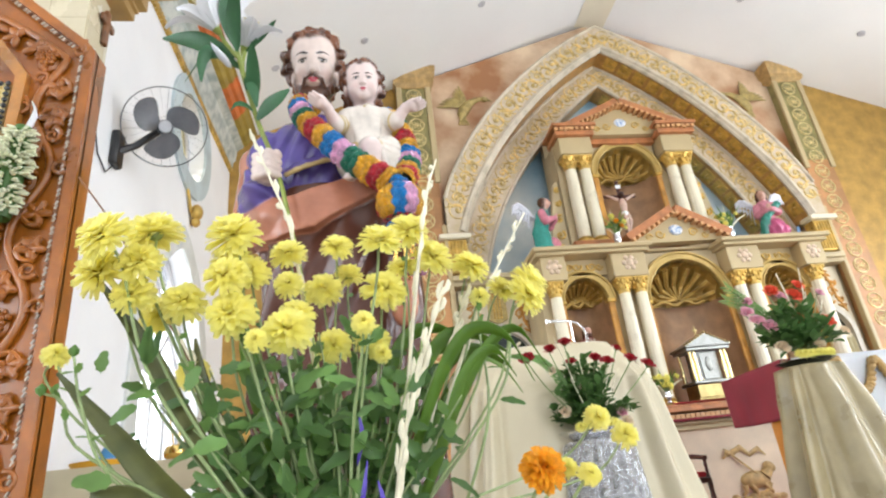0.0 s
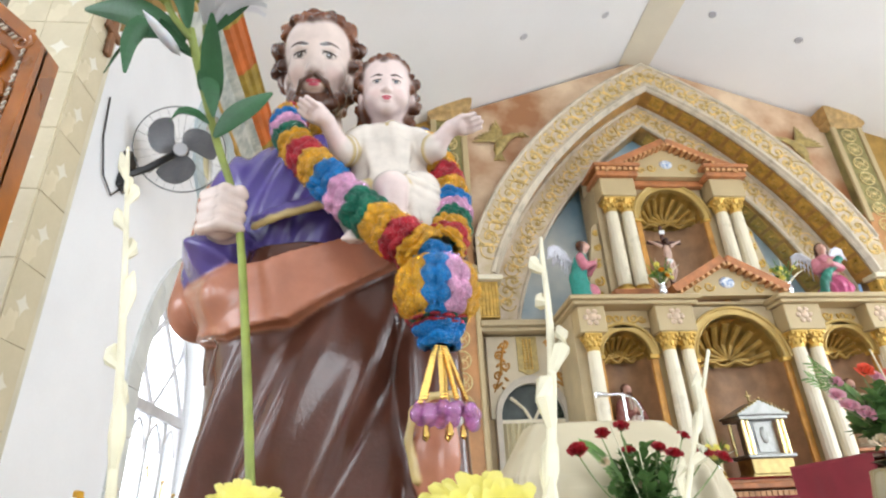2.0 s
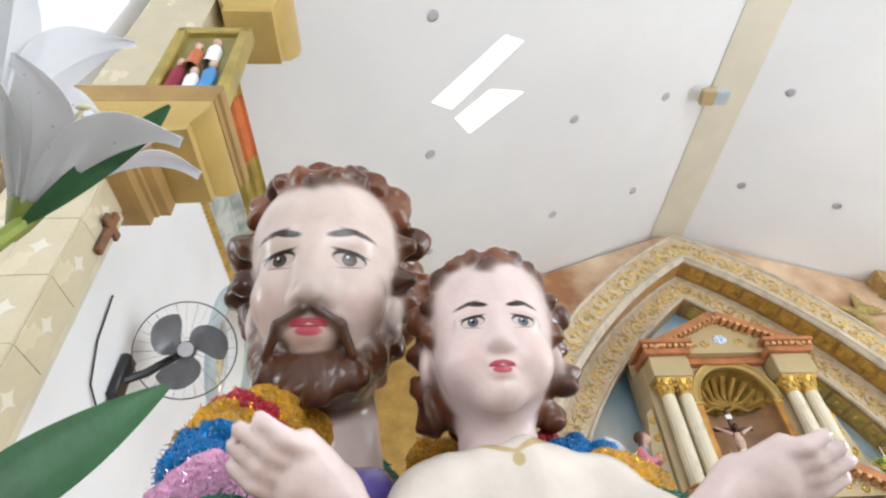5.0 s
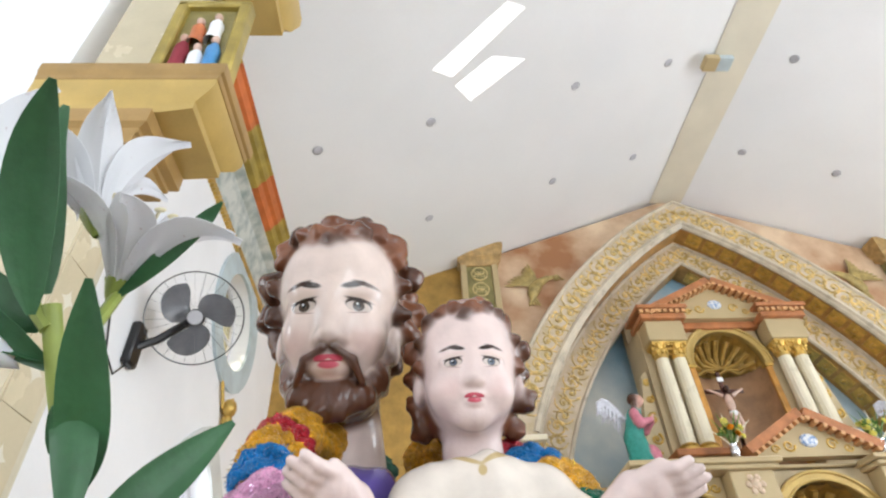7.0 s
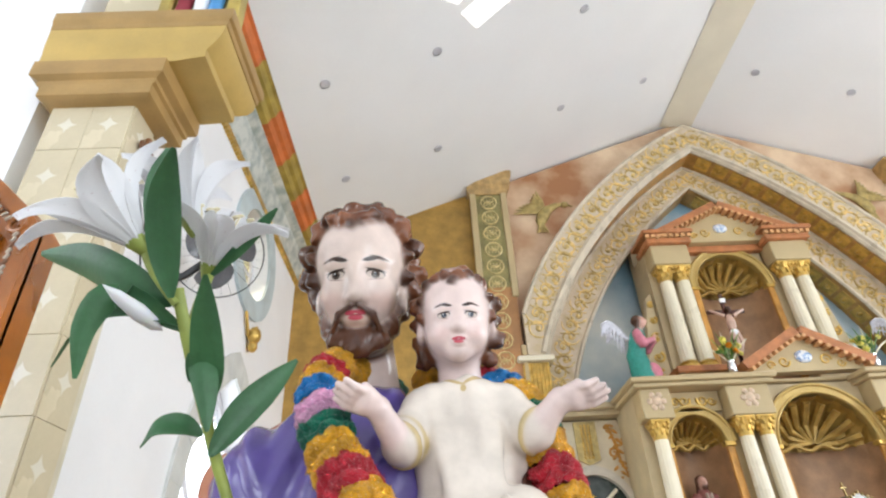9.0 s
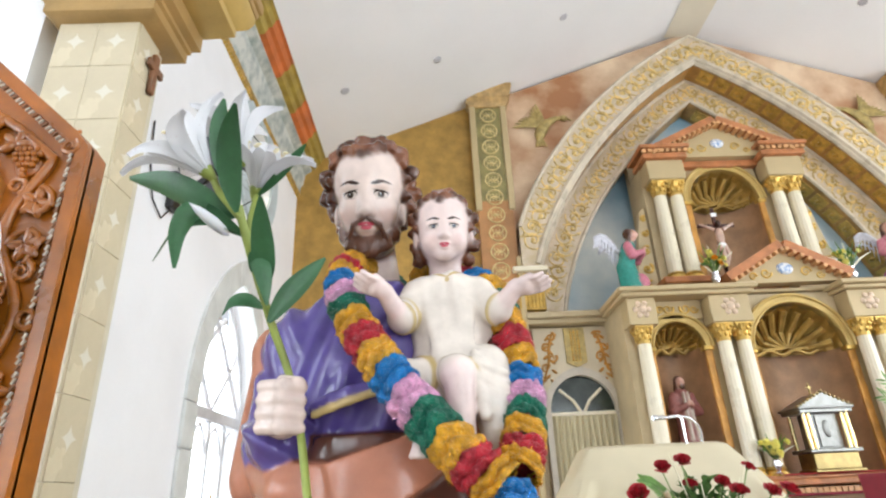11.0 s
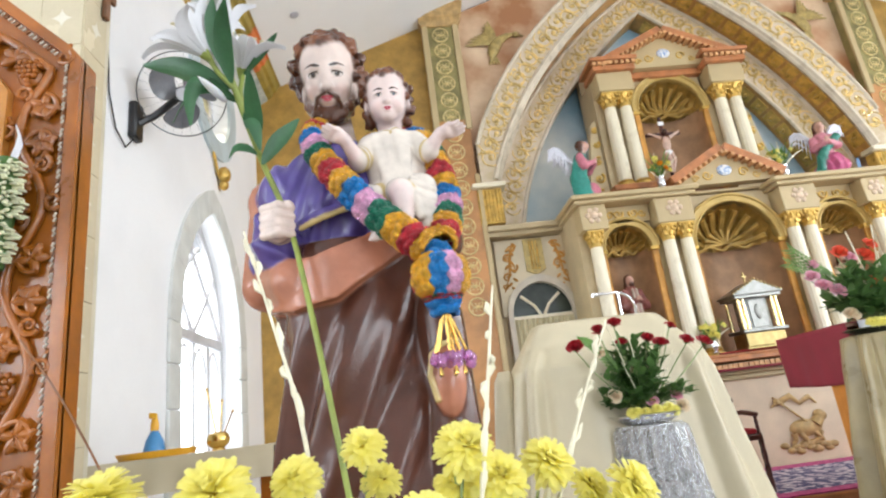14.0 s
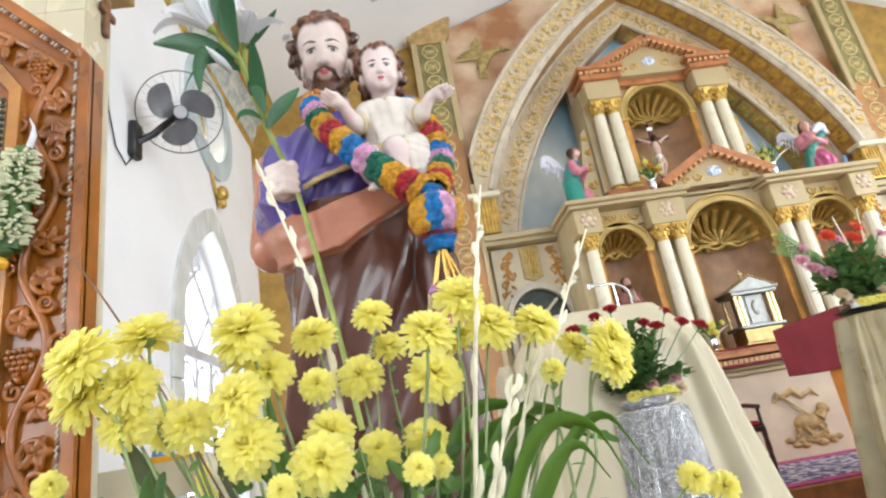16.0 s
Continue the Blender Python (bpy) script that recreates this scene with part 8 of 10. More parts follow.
# ---- carved wooden panel ----
PX, PY = -0.735, 1.47
cpnl = thing("carved_panel", (-1.15, 1.5, 0), "varnished carved teak frame with vines and grapes", "carved panel")
o = [(PX, 0.0), (PX, 2.145), (-0.765, 2.185), (-1.02, 2.42), (-1.25, 2.50), (-1.48, 2.42), (-1.73, 2.185), (-1.765, 2.145), (-1.765, 0.0)]
part("board", Geo().prism(o, PY + 0.012, PY + 0.07), M["wood"], cpnl)
rim_o = [(PX, 0.0), (PX, 2.145), (-0.765, 2.185), (-1.02, 2.42), (-1.25, 2.50)]
rim_i = [(-0.762, 0.0), (-0.762, 2.135), (-0.785, 2.165), (-1.03, 2.39), (-1.25, 2.465)]
part("outer_rim", Geo().ring(rim_o, rim_i, PY - 0.004, PY + 0.02), M["wood"], cpnl, "plain raised rim")
inner_o = [(-0.905, 0.0), (-0.905, 2.06), (-0.99, 2.18), (-1.25, 2.25)]
inner_i = [(-0.935, 0.0), (-0.935, 2.05), (-1.01, 2.15), (-1.25, 2.215)]
part("inner_rim", Geo().ring(inner_o, inner_i, PY - 0.012, PY + 0.02), M["woodlight"], cpnl, "lighter raised inner rim")
g = Geo()
L = 0
z = 0.75
while z < 2.13:
    g.obox(Matrix.Translation((-0.772, PY - 0.002, z)) @ Matrix.Rotation(0.5, 4, "Y"), (0.0026, 0.003, 0.0062), 0.001, slot=(L % 3 == 0))
    z += 0.0125
    L += 1
for k in range(26):
    t = k / 25
    g.obox(Matrix.Translation((-0.79 - 0.24 * t, PY - 0.002, 2.155 + 0.225 * t)) @ Matrix.Rotation(0.9, 4, "Y"), (0.0026, 0.003, 0.0062), 0.001, slot=(k % 3 == 0))
part("twisted_cord", g, [M["cord"], M["woodplain"]], cpnl, "white and brown twisted cord edging")
zz = np.linspace(0.78, 2.12, 90)
vx = lambda z: -0.842 + 0.034 * math.sin(2 * math.pi * (z - 0.85) / 0.40)
part("vine", Geo().tube([(vx(z), PY + 0.004, z) for z in zz] + [(-0.90, PY + 0.004, 2.20), (-1.0, PY + 0.004, 2.27), (-1.1, PY + 0.004, 2.29)], 0.0115, 10, flat=0.9, up=(0, 1, 0)), M["wood"], cpnl, "carved winding vine")
rr = random.Random(21)
for k in range(14):
    z = 0.80 + 0.10 * k
    s = 1 if math.sin(2 * math.pi * (z - 0.85) / 0.40) > 0 else -1
    c = Vector((vx(z) - s * 0.048, PY, z + 0.01))
    if k % 4 == 1:
        cl_ = part("grape_cluster", Geo().ball((c.x, PY + 0.008, c.z), (0.03, 0.01, 0.035), 10, 6), M["wood"], cpnl, "carved grape cluster")
        g = Geo()
        for row in range(6):
            for q in range(max(1, 5 - abs(row - 1) - row // 4)):
                w = max(1, 5 - abs(row - 1) - row // 4)
                g.ball((c.x + (q - (w - 1) / 2) * 0.0135 + 0.003 * (row % 2), PY - 0.004, c.z + 0.032 - 0.0135 * row), (0.0078, 0.009, 0.0078), 8, 6)
        part("grapes", g, M["wood"], cl_)
    else:
        g = Geo()
        a0 = rr.uniform(0, 6.28)
        for q in range(5):
            a = a0 + 1.15 * q
            e = Vector((math.cos(a), 0, math.sin(a)))
            g.ball(c + e * 0.020, (0.021, 0.009, 0.0115), 10, 6, m=Matrix.Rotation(-a, 4, "Y"))
            g.tube([c + e * 0.004 - Vector((0, 0.006, 0)), c + e * 0.036 - Vector((0, 0.008, 0))], [0.003, 0.0015], 5)
        g.tube([(x, PY - 0.002, zq) for x, zq in spiral((c.x, c.z), 0.036, 1.15, a0, s, 16, 0.35)], [0.008 - 0.004 * i / 16 for i in range(17)], 7)
        part("carved_leaf", g, M["wood"], cpnl, "carved curling leaves")
    q = Vector((vx(z + 0.05) + s * 0.030, PY, z + 0.05))
    g = Geo().tube([(x, PY - 0.001, zq) for x, zq in spiral((q.x, q.z), 0.024, 1.3, 2.0 * k, -s, 14, 0.2)], [0.0075 - 0.004 * i / 14 for i in range(15)], 7)
    g.ball((q.x + 0.004, PY + 0.002, q.z + 0.03), (0.008, 0.007, 0.018), 8, 5, m=Matrix.Rotation(0.6 * s, 4, "Y"))
    part("tendril", g, M["wood"], cpnl, "carved tendril")
for k in range(4):
    c = Vector((-0.90 - 0.06 * k, PY, 2.16 + 0.045 * k))
    g = Geo()
    for q in range(4):
        a = 1.2 * q + k
        g.ball(c + Vector((math.cos(a), 0, math.sin(a))) * 0.02, (0.022, 0.009, 0.012), 10, 6, m=Matrix.Rotation(-a, 4, "Y"))
    part("carved_leaf", g, M["wood"], cpnl, "carved curling leaves")
# gilded lattice inside the frame, with its dark beaded border
lat = thing("gilt_lattice", (-1.2, 1.45, 1.3), "gilt lattice with dark beaded border inside the carved frame", "lattice")
part("field", Geo().box((-1.55, PY - 0.006, 0.9), (-0.945, PY + 0.012, 2.03)), M["palegold"], lat)
g = Geo()
for k in range(70):
    z = 0.92 + 0.016 * k
    g.box((-1.53, PY - 0.012, z), (-0.965, PY - 0.006, z + 0.006))
part("slats", g, M["brasspale"], lat, "thin gilt slats")
g = Geo()
for k in range(56):
    g.ball((-0.950, PY - 0.010, 0.93 + 0.0196 * k), (0.008, 0.006, 0.008), 7, 5)
for k in range(30):
    g.ball((-0.95 - 0.0196 * k, PY - 0.010, 2.025), (0.008, 0.006, 0.008), 7, 5)
part("beaded_border", g, M["black"], lat, "dark beaded border")
# hanging garland of white buds in front of the lattice
jas = thing("white_garland", (-0.90, 1.42, 1.7), "thick hanging garland of white flower buds", "garland")
rr = random.Random(30)
g = Geo()
for k in range(290):
    z = 1.60 + 0.245 * rr.random()
    t = (z - 1.60) / 0.245
    cx1, r1 = -0.885 + 0.02 * t, 0.030 + 0.028 * math.sin(math.pi * min(1, t * 1.05))
    a = rr.uniform(math.pi * 0.95, math.pi * 2.15)
    d = Vector((math.cos(a), math.sin(a), -0.35 + rr.uniform(-0.2, 0.2))).normalized()
    p0 = Vector((cx1, 1.425, z)) + d * r1 * 0.55
    g.tube([p0, p0 + d * 0.016, p0 + d * 0.028], [0.0026, 0.0050, 0.0024], 6)
part("bud", g, M["jasmine"], jas, "small creamy white bud")
part("core", Geo().tube([(-0.885, 1.43, 1.58), (-0.875, 1.43, 1.72), (-0.865, 1.43, 1.85)], [0.028, 0.034, 0.02], 10), M["leafdark"], jas, "green core of the garland")
part("ribbon", Geo().tube([(-0.862, 1.435, 1.84), (-0.845, 1.43, 1.885), (-0.850, 1.435, 1.915), (-0.87, 1.45, 1.95)], [0.010, 0.012, 0.008, 0.004], 8, flat=0.4), M["petalwhite"], jas, "white satin tie")
part("tuft", Geo().ball((-0.89, 1.42, 1.575), (0.022, 0.02, 0.016), 12, 8), M["leafdark"], jas, "green leaf tuft")
part("end_flower", Geo().ball((-0.90, 1.42, 1.545), (0.024, 0.022, 0.018), 12, 8), M["yellow"], jas, "small yellow end flower")

# ---- draped supports ----
def blend_levels(levels, t):
    """Values between the given levels, t from 0 (the first) to 1 (the last)."""
    k = t * (len(levels) - 1)
    i = min(len(levels) - 2, int(k))
    f = k - i
    f = f * f * (3 - 2 * f) * 0.5 + f * 0.5
    return [a + (b - a) * f for a, b in zip(levels[i], levels[i + 1])]


def drape(levels, folds, amp, seed, nu=160, nv=36, sharp=1.0, start=0.25, tilt=0.0):
    """A cloth over a support: ovals (z, cx, cy, hx, hy, squareness) from the top down, with folds that deepen."""
    rr = random.Random(seed)
    ph = [rr.uniform(0, 6.28) for _ in range(8)]

    def fn(u, v):
        z, cx, cy, hx, hy, sq = blend_levels(levels, v)
        th = 2 * math.pi * u
        c, s = math.cos(th), math.sin(th)
        e = 2 / sq
        x, y = hx * abs(c) ** e * (1 if c > 0 else -1), hy * abs(s) ** e * (1 if s > 0 else -1)
        w = folds * th + ph[0] + 0.9 * math.sin(2 * th + ph[1]) + 0.5 * math.sin(5 * th + ph[2]) + 0.5 * v * math.sin(3 * th + ph[3])
        q = math.sin(w)
        q = (abs(q) ** sharp) * (1 if q > 0 else -1) + 0.35 * math.sin(2.3 * w + ph[4] + 2 * v)
        grow = amp * max(0.0, (v - start) / (1 - start)) ** 0.7 * q
        n = Vector((x / hx / hx, y / hy / hy, 0)).normalized()
        ripple = 0.12 * amp * math.sin(9 * th + 14 * v + ph[5]) * math.sin(7 * v + ph[6])
        return Vector((cx + x, cy + y, z + tilt * (y / hy) * max(0, 1 - 3 * v))) + n * (grow + ripple)
    g = Geo().sheet(fn, nu, nv)
    z, cx, cy, hx, hy, sq = levels[0]
    rim = [fn(i / nu, 0) for i in range(nu)]
    g.add(rim + [Vector((cx, cy, z + 0.003))], [(i, (i + 1) % nu, nu) for i in range(nu)])
    return g


# ---- stand under the statue and the bouquet ----
stand = thing("draped_table", (-0.05, 1.0, 0), "table with cream cloth under the statue", "table")
part("tabletop", Geo().box((-0.52, 0.42, 0.665), (0.44, 1.56, 0.695), 0.006), M["woodplain"], stand, "plain wooden top")
for x, y in ((-0.47, 0.47), (0.39, 0.47), (-0.47, 1.51), (0.39, 1.51)):
    part("leg", Geo().box((x - 0.025, y - 0.025, 0), (x + 0.025, y + 0.025, 0.665), 0.004), M["woodplain"], stand)
tcl = drape([(0.702, -0.04, 0.99, 0.485, 0.575, 9), (0.69, -0.04, 0.99, 0.50, 0.59, 8), (0.35, -0.04, 0.99, 0.52, 0.61, 6), (0.02, -0.04, 0.99, 0.54, 0.63, 5)], 16, 0.02, 3, 180, 16)
solid("tablecloth", tcl, M["clothcream"], "cream satin cloth over the statue's table", "tablecloth", origin=(-0.04, 0.99, 0))
g = Geo()
part_base = thing("plinth", (-0.05, 1.22, 0.702), "low oval brown plinth under the statue", "plinth")
part("base", Geo().lathe([(0.0, 0.0), (0.235, 0.0), (0.24, 0.006), (0.238, 0.018), (0.22, 0.026), (0.0, 0.028)], (-0.05, 1.22, 0.703), 48), M["woodplain"], part_base)

# ---- chrysanthemum bouquet ----
def petal(m, length, width, cup, droop, seed):
    """A narrow spoon-shaped petal along +x of the frame m."""
    rr = random.Random(seed)
    b = rr.uniform(-0.12, 0.12)
    vs = []
    prof = ((0.0, 0.35), (0.40, 0.85), (0.75, 1.0), (0.94, 0.85), (1.0, 0.45))
    for t, w in prof:
        z = -droop * length * t * t + cup * length * math.sin(1.6 * t)
        for s in (-1, 0, 1):
            vs.append(m @ Vector((length * t, s * width * w + b * length * t * t, z + (0.28 * width * w if s else 0))))
    fs = [(i * 3 + j, i * 3 + j + 1, i * 3 + j + 4, i * 3 + j + 3) for i in range(4) for j in range(2)]
    return vs, fs


def mum_geo(seed, full=1.0, open_=1.0):
    """A chrysanthemum head of unit radius, facing +z: rings of petals, closing towards the middle."""
    rr = random.Random(seed)
    g = Geo()
    rings = ((26, 1.0, -16, 0.00), (28, 1.0, -3, 0.05), (28, 0.97, 10, 0.10), (26, 0.90, 22, 0.16), (26, 0.79, 34, 0.22), (22, 0.66, 46, 0.27), (18, 0.50, 60, 0.31), (14, 0.38, 75, 0.34))
    for k, (n, length, up, z0) in enumerate(rings):
        off = rr.uniform(0, 6.28)
        for i in range(n):
            a = off + 2 * math.pi * i / n + rr.uniform(-0.14, 0.14)
            e = radians(up * open_ + rr.uniform(-11, 11))
            m = Matrix.Rotation(a, 4, "Z") @ Matrix.Translation((0.06, 0, z0 * full)) @ Matrix.Rotation(-e, 4, "Y") @ Matrix.Rotation(rr.uniform(-0.4, 0.4), 4, "X")
            vs, fs = petal(m, length * rr.uniform(0.84, 0.98), 0.105 * (0.75 + 0.3 * length), 0.10, 0.06 + 0.16 * rr.random(), rr.random())
            g.add(vs, fs)
    return g


def centre_geo(seed, r, z):
    rr = random.Random(seed)
    g = Geo().ball((0, 0, z), (r, r, r * 0.6), 12, 8)
    for i in range(26):
        q, a = r * math.sqrt(i / 26), 2.4 * i
        g.ball((q * math.cos(a), q * math.sin(a), z + 0.52 * r * math.sqrt(max(0, 1 - (q / r) ** 2)) + 0.01), r * 0.17, 5, 4)
    return g


mum_mesh = [mesh_of("mum_petals", mum_geo(s, f, o), M["mum"], angle=180) for s, f, o in ((1, 1.0, 1.0), (2, 1.1, 1.15), (3, 0.9, 0.9), (4, 1.25, 1.3))]
centre_mesh = mesh_of("mum_centre", centre_geo(5, 0.20, 0.28), M["mumcentre"], angle=180)
calyx_mesh = mesh_of("mum_calyx", Geo().lathe([(0.06, -0.22), (0.20, -0.14), (0.30, 0.0), (0.16, 0.02)], seg=10), M["stemgreen"], angle=180)


def bloom(parent, c, axis, r, kind, spin, meshes=None, centre=None, name="flower_head"):
    """One flower head on shared meshes, with its centre and calyx as parts."""
    axis = Vector(axis).normalized()
    rot = axis.to_track_quat("Z", "Y").to_matrix().to_4x4() @ Matrix.Rotation(spin, 4, "Z")
    ob = new(name, (meshes or mum_mesh)[kind])
    ob.parent = parent
    ob.matrix_local = Matrix.Translation(Vector(c) - world_place(parent)) @ rot @ Matrix.Scale(r, 4)
    for nm, me_ in (("flower_centre", centre_mesh if centre is None else centre), ("calyx", calyx_mesh)):
        if me_:
            q = new(nm, me_)
            q.parent = ob
    return ob


VASE = Vector((-0.02, 0.66, 0.702))
bouquet = thing("flower_bouquet", VASE, "yellow chrysanthemums with dry cream stalks in a clay pot", "bouquet")
part("pot", Geo().lathe([(0.0, -0.006), (0.075, -0.006), (0.085, 0.01), (0.105, 0.075), (0.108, 0.10), (0.114, 0.104), (0.114, 0.118), (0.104, 0.118), (0.100, 0.10), (0.0, 0.095)], VASE, 36), M["vaseglass"], bouquet, "brown clay pot")
HEADS = [  # x, y, z, radius, tilt towards the front in degrees, lean aside in degrees
    (-0.015, 0.677, 1.114, 0.022, 38, 5), (0.069, 0.622, 1.105, 0.026, 42, 10), (0.146, 0.685, 1.082, 0.027, 40, 25), (-0.069, 0.65, 1.097, 0.023, 45, -8),
    (-0.116, 0.593, 1.096, 0.031, 42, -10), (-0.195, 0.59, 1.104, 0.030, 8, -12), (-0.224, 0.55, 1.084, 0.029, 50, -25), (-0.241, 0.59, 1.063, 0.029, 52, -30),
    (0.037, 0.637, 1.042, 0.028, 52, 10), (0.033, 0.556, 1.066, 0.024, 35, 10), (0.095, 0.64, 1.078, 0.026, 45, 15), (0.204, 0.66, 1.033, 0.028, 45, 50),
    (0.184, 0.699, 1.056, 0.020, 40, 35), (0.147, 0.651, 1.032, 0.013, 60, 20), (-0.031, 0.66, 1.055, 0.024, 55, 0), (-0.064, 0.614, 1.048, 0.017, 60, -5),
    (-0.003, 0.695, 1.083, 0.020, 30, 5), (-0.114, 0.559, 1.04, 0.024, 55, -20), (-0.11, 0.569, 1.005, 0.026, 62, -10), (-0.059, 0.57, 0.984, 0.026, 55, 5),
    (-0.206, 0.66, 1.039, 0.026, 55, -20), (-0.208, 0.587, 1.037, 0.023, 60, -10), (-0.021, 0.649, 0.986, 0.022, 60, 0), (0.021, 0.654, 0.991, 0.022, 55, 15),
    (0.013, 0.512, 0.972, 0.0115, 75, 5), (-0.083, 0.545, 0.972, 0.012, 75, -5), (-0.312, 0.665, 1.004, 0.015, 50, 35), (-0.192, 0.739, 0.988, 0.022, 65, -15),
    (-0.128, 0.640, 1.085, 0.026, 25, 5), (-0.105, 0.620, 1.065, 0.024, 55, -5), (-0.165, 0.60, 1.030, 0.024, 55, 5), (-0.055, 0.60, 1.006, 0.022, 45, 10),
    (0.062, 0.66, 1.075, 0.022, 30, -10), (0.215, 0.675, 1.055, 0.026, 30, 55), (-0.20, 0.575, 1.065, 0.024, 62, -10), (0.03, 0.62, 0.968, 0.011, 70, 10),
]
rr = random.Random(77)
stems = []
for i, (x, y, z, r, tilt, lean) in enumerate(HEADS):
    a, b = radians(tilt), radians(lean)
    axis = Vector((math.sin(b), -math.sin(a), math.cos(a) * math.cos(b))).normalized()
    bloom(bouquet, (x, y, z), axis, r * 0.98, 3 if r < 0.015 else i % 3, rr.uniform(0, 6))
    c = Vector((x, y, z)) - axis * 0.004
    foot = VASE + Vector((0.26 * (x - VASE.x), 0.5 * (y - VASE.y) + rr.uniform(-0.02, 0.03), 0.09))
    p1 = c - axis * 0.022 - Vector((0, 0, 0.012))
    mid = foot.lerp(p1, 0.55) + Vector((0.12 * (x - VASE.x) + rr.uniform(-0.012, 0.012), rr.uniform(-0.01, 0.02), 0.01))
    sp = smooth_path([foot, mid, p1, c], 16)
    stems.append(sp)
    part("stem", Geo().tube(sp, [0.0018 - 0.0006 * k / 16 for k in range(17)], 6), M["stemgreen"], bouquet, "", 180)
# loose green shoots without flowers
for i in range(26):
    a = rr.uniform(-0.7, 0.45)
    foot = VASE + Vector((0.07 * a, rr.uniform(-0.05, 0.06), 0.09))
    tip = VASE + Vector((0.24 * a + rr.uniform(-0.04, 0.04), rr.uniform(-0.12, 0.10), rr.uniform(0.17, 0.30) - 0.05 * abs(a)))
    mid = foot.lerp(tip, 0.5) + Vector((0.03 * a, 0, 0.015))
    sp = smooth_path([foot, mid, tip], 14)
    stems.append(sp)
    part("shoot", Geo().tube(sp, [0.0016 - 0.0008 * k / 14 for k in range(15)], 6), M["stemgreen"], bouquet, "", 180)


def lobed_leaf(g, at, along, up, length, width, seed, slot=0):
    """A soft chrysanthemum leaf with rounded lobes, bent along its length."""
    rr = random.Random(seed)
    along = Vector(along).normalized()
    side = along.cross(Vector(up))
    side = side.normalized() if side.length > 1e-4 else along.orthogonal().normalized()
    nor = side.cross(along)
    bend, cup, n = rr.uniform(0.1, 0.55), rr.uniform(-0.1, 0.35), 9
    vs, fs = [], []
    for k in range(n + 1):
        t = k / n
        w = width * (math.sin(math.pi * min(1, 0.06 + 0.94 * t) ** 0.8) ** 0.8) * (0.90 + 0.14 * math.sin(2 * math.pi * 2.6 * t + 1.0)) if 0 < k < n else width * (0.07 if k == 0 else 0.04)
        p = Vector(at) + along * length * t - nor * length * bend * t * t
        for s in (-1, 0, 1):
            fwd = 0.12 * length * abs(s) * (1 if k < n else 0)
            vs.append(p + side * s * w + along * fwd + nor * (cup * w * abs(s)))
    fs = [(i * 3 + j, i * 3 + j + 1, i * 3 + j + 4, i * 3 + j + 3) for i in range(n) for j in range(2)]
    g.add(vs, fs, slot)


g, g2 = Geo(), Geo()
for si, sp in enumerate(stems):
    top = sp[-1].z
    for k in range(17):
        f = k / 17 * (0.80 if si < len(HEADS) else 1.0) + rr.uniform(0, 0.04)
        p = sp[min(len(sp) - 1, int(f * (len(sp) - 1)))]
        if p.z > 0.985 and rr.random() < 0.72 or p.z > 0.935 and rr.random() < 0.35:
            continue
        a = rr.uniform(0, 6.28)
        if p.x > 0.09 and rr.random() < 0.75 or p.x < -0.12 and rr.random() < 0.6:
            continue
        d = Vector((math.cos(a), math.sin(a), rr.uniform(-0.5, 1.3)))
        small = 0.45 if p.z > 0.98 else 1.0
        lobed_leaf(g if rr.random() < 0.6 else g2, p, d, (0.8 * math.cos(a), -0.9 + 0.3 * math.sin(a), rr.uniform(0.0, 0.9)), rr.uniform(0.020, 0.040) * small, rr.uniform(0.0045, 0.0085) * small, rr.random())
f1 = part("foliage", g, M["leafdark"], bouquet, "dark green lobed leaves", 180)
f2 = part("foliage", g2, M["leafmid"], bouquet, "fresh green lobed leaves", 180)
for ob in (f1, f2):
    ob["kind"] = "stuff"

# larger single leaves and buds
for at, d, L_, w in (((-0.236, 0.60, 0.965), (0.1, -0.4, 1), 0.035, 0.010), ((-0.19, 0.58, 0.93), (-1, -0.2, -0.35), 0.045, 0.012), ((-0.15, 0.57, 0.935), (0.5, -0.3, 1), 0.042, 0.011), ((-0.14, 0.56, 0.885), (0.9, -0.4, 0.1), 0.055, 0.014), ((-0.20, 0.57, 0.865), (-0.7, -0.5, 0.2), 0.05, 0.014)):
    g = Geo()
    lobed_leaf(g, at, d, (0, -1, 0.5), L_ * 0.62, w * 0.7, L_ * 31)
    part("leaf", g, M["leafmid"], bouquet, "broad green leaf", 180)
for pts in ([(-0.10, 0.64, 0.80), (-0.225, 0.65, 0.87), (-0.285, 0.66, 0.955), (-0.312, 0.665, 1.0)], [(-0.12, 0.62, 0.80), (-0.215, 0.60, 0.87), (-0.245, 0.59, 0.935), (-0.258, 0.59, 0.985)], [(-0.13, 0.62, 0.82), (-0.255, 0.62, 0.90), (-0.275, 0.62, 0.945), (-0.292, 0.61, 0.955)], [(0.10, 0.66, 0.80), (0.14, 0.65, 0.90), (0.142, 0.65, 0.99), (0.145, 0.65, 1.026)]):
    part("twig", Geo().tube(smooth_path(pts, 14), [0.0018 - 0.0007 * k / 14 for k in range(15)], 6), M["stemgreen"], bouquet, "", 180)
    g = Geo().lathe([(0.0, -0.004), (0.0042, 0.0), (0.0048, 0.004), (0.0, 0.009)], pts[-1], 9)
    part("bud", g, M["leafmid"], bouquet, "small green bud")
    for f in (0.5, 0.72, 0.88):
        q = smooth_path(pts, 14)[int(14 * f)]
        g = Geo()
        lobed_leaf(g, q, (rr.uniform(-1, 1), -0.3, rr.uniform(0, 0.8)), (0, 0, 1), 0.014, 0.0038, f)
        part("leaf", g, M["leafmid"], bouquet, "", 180)


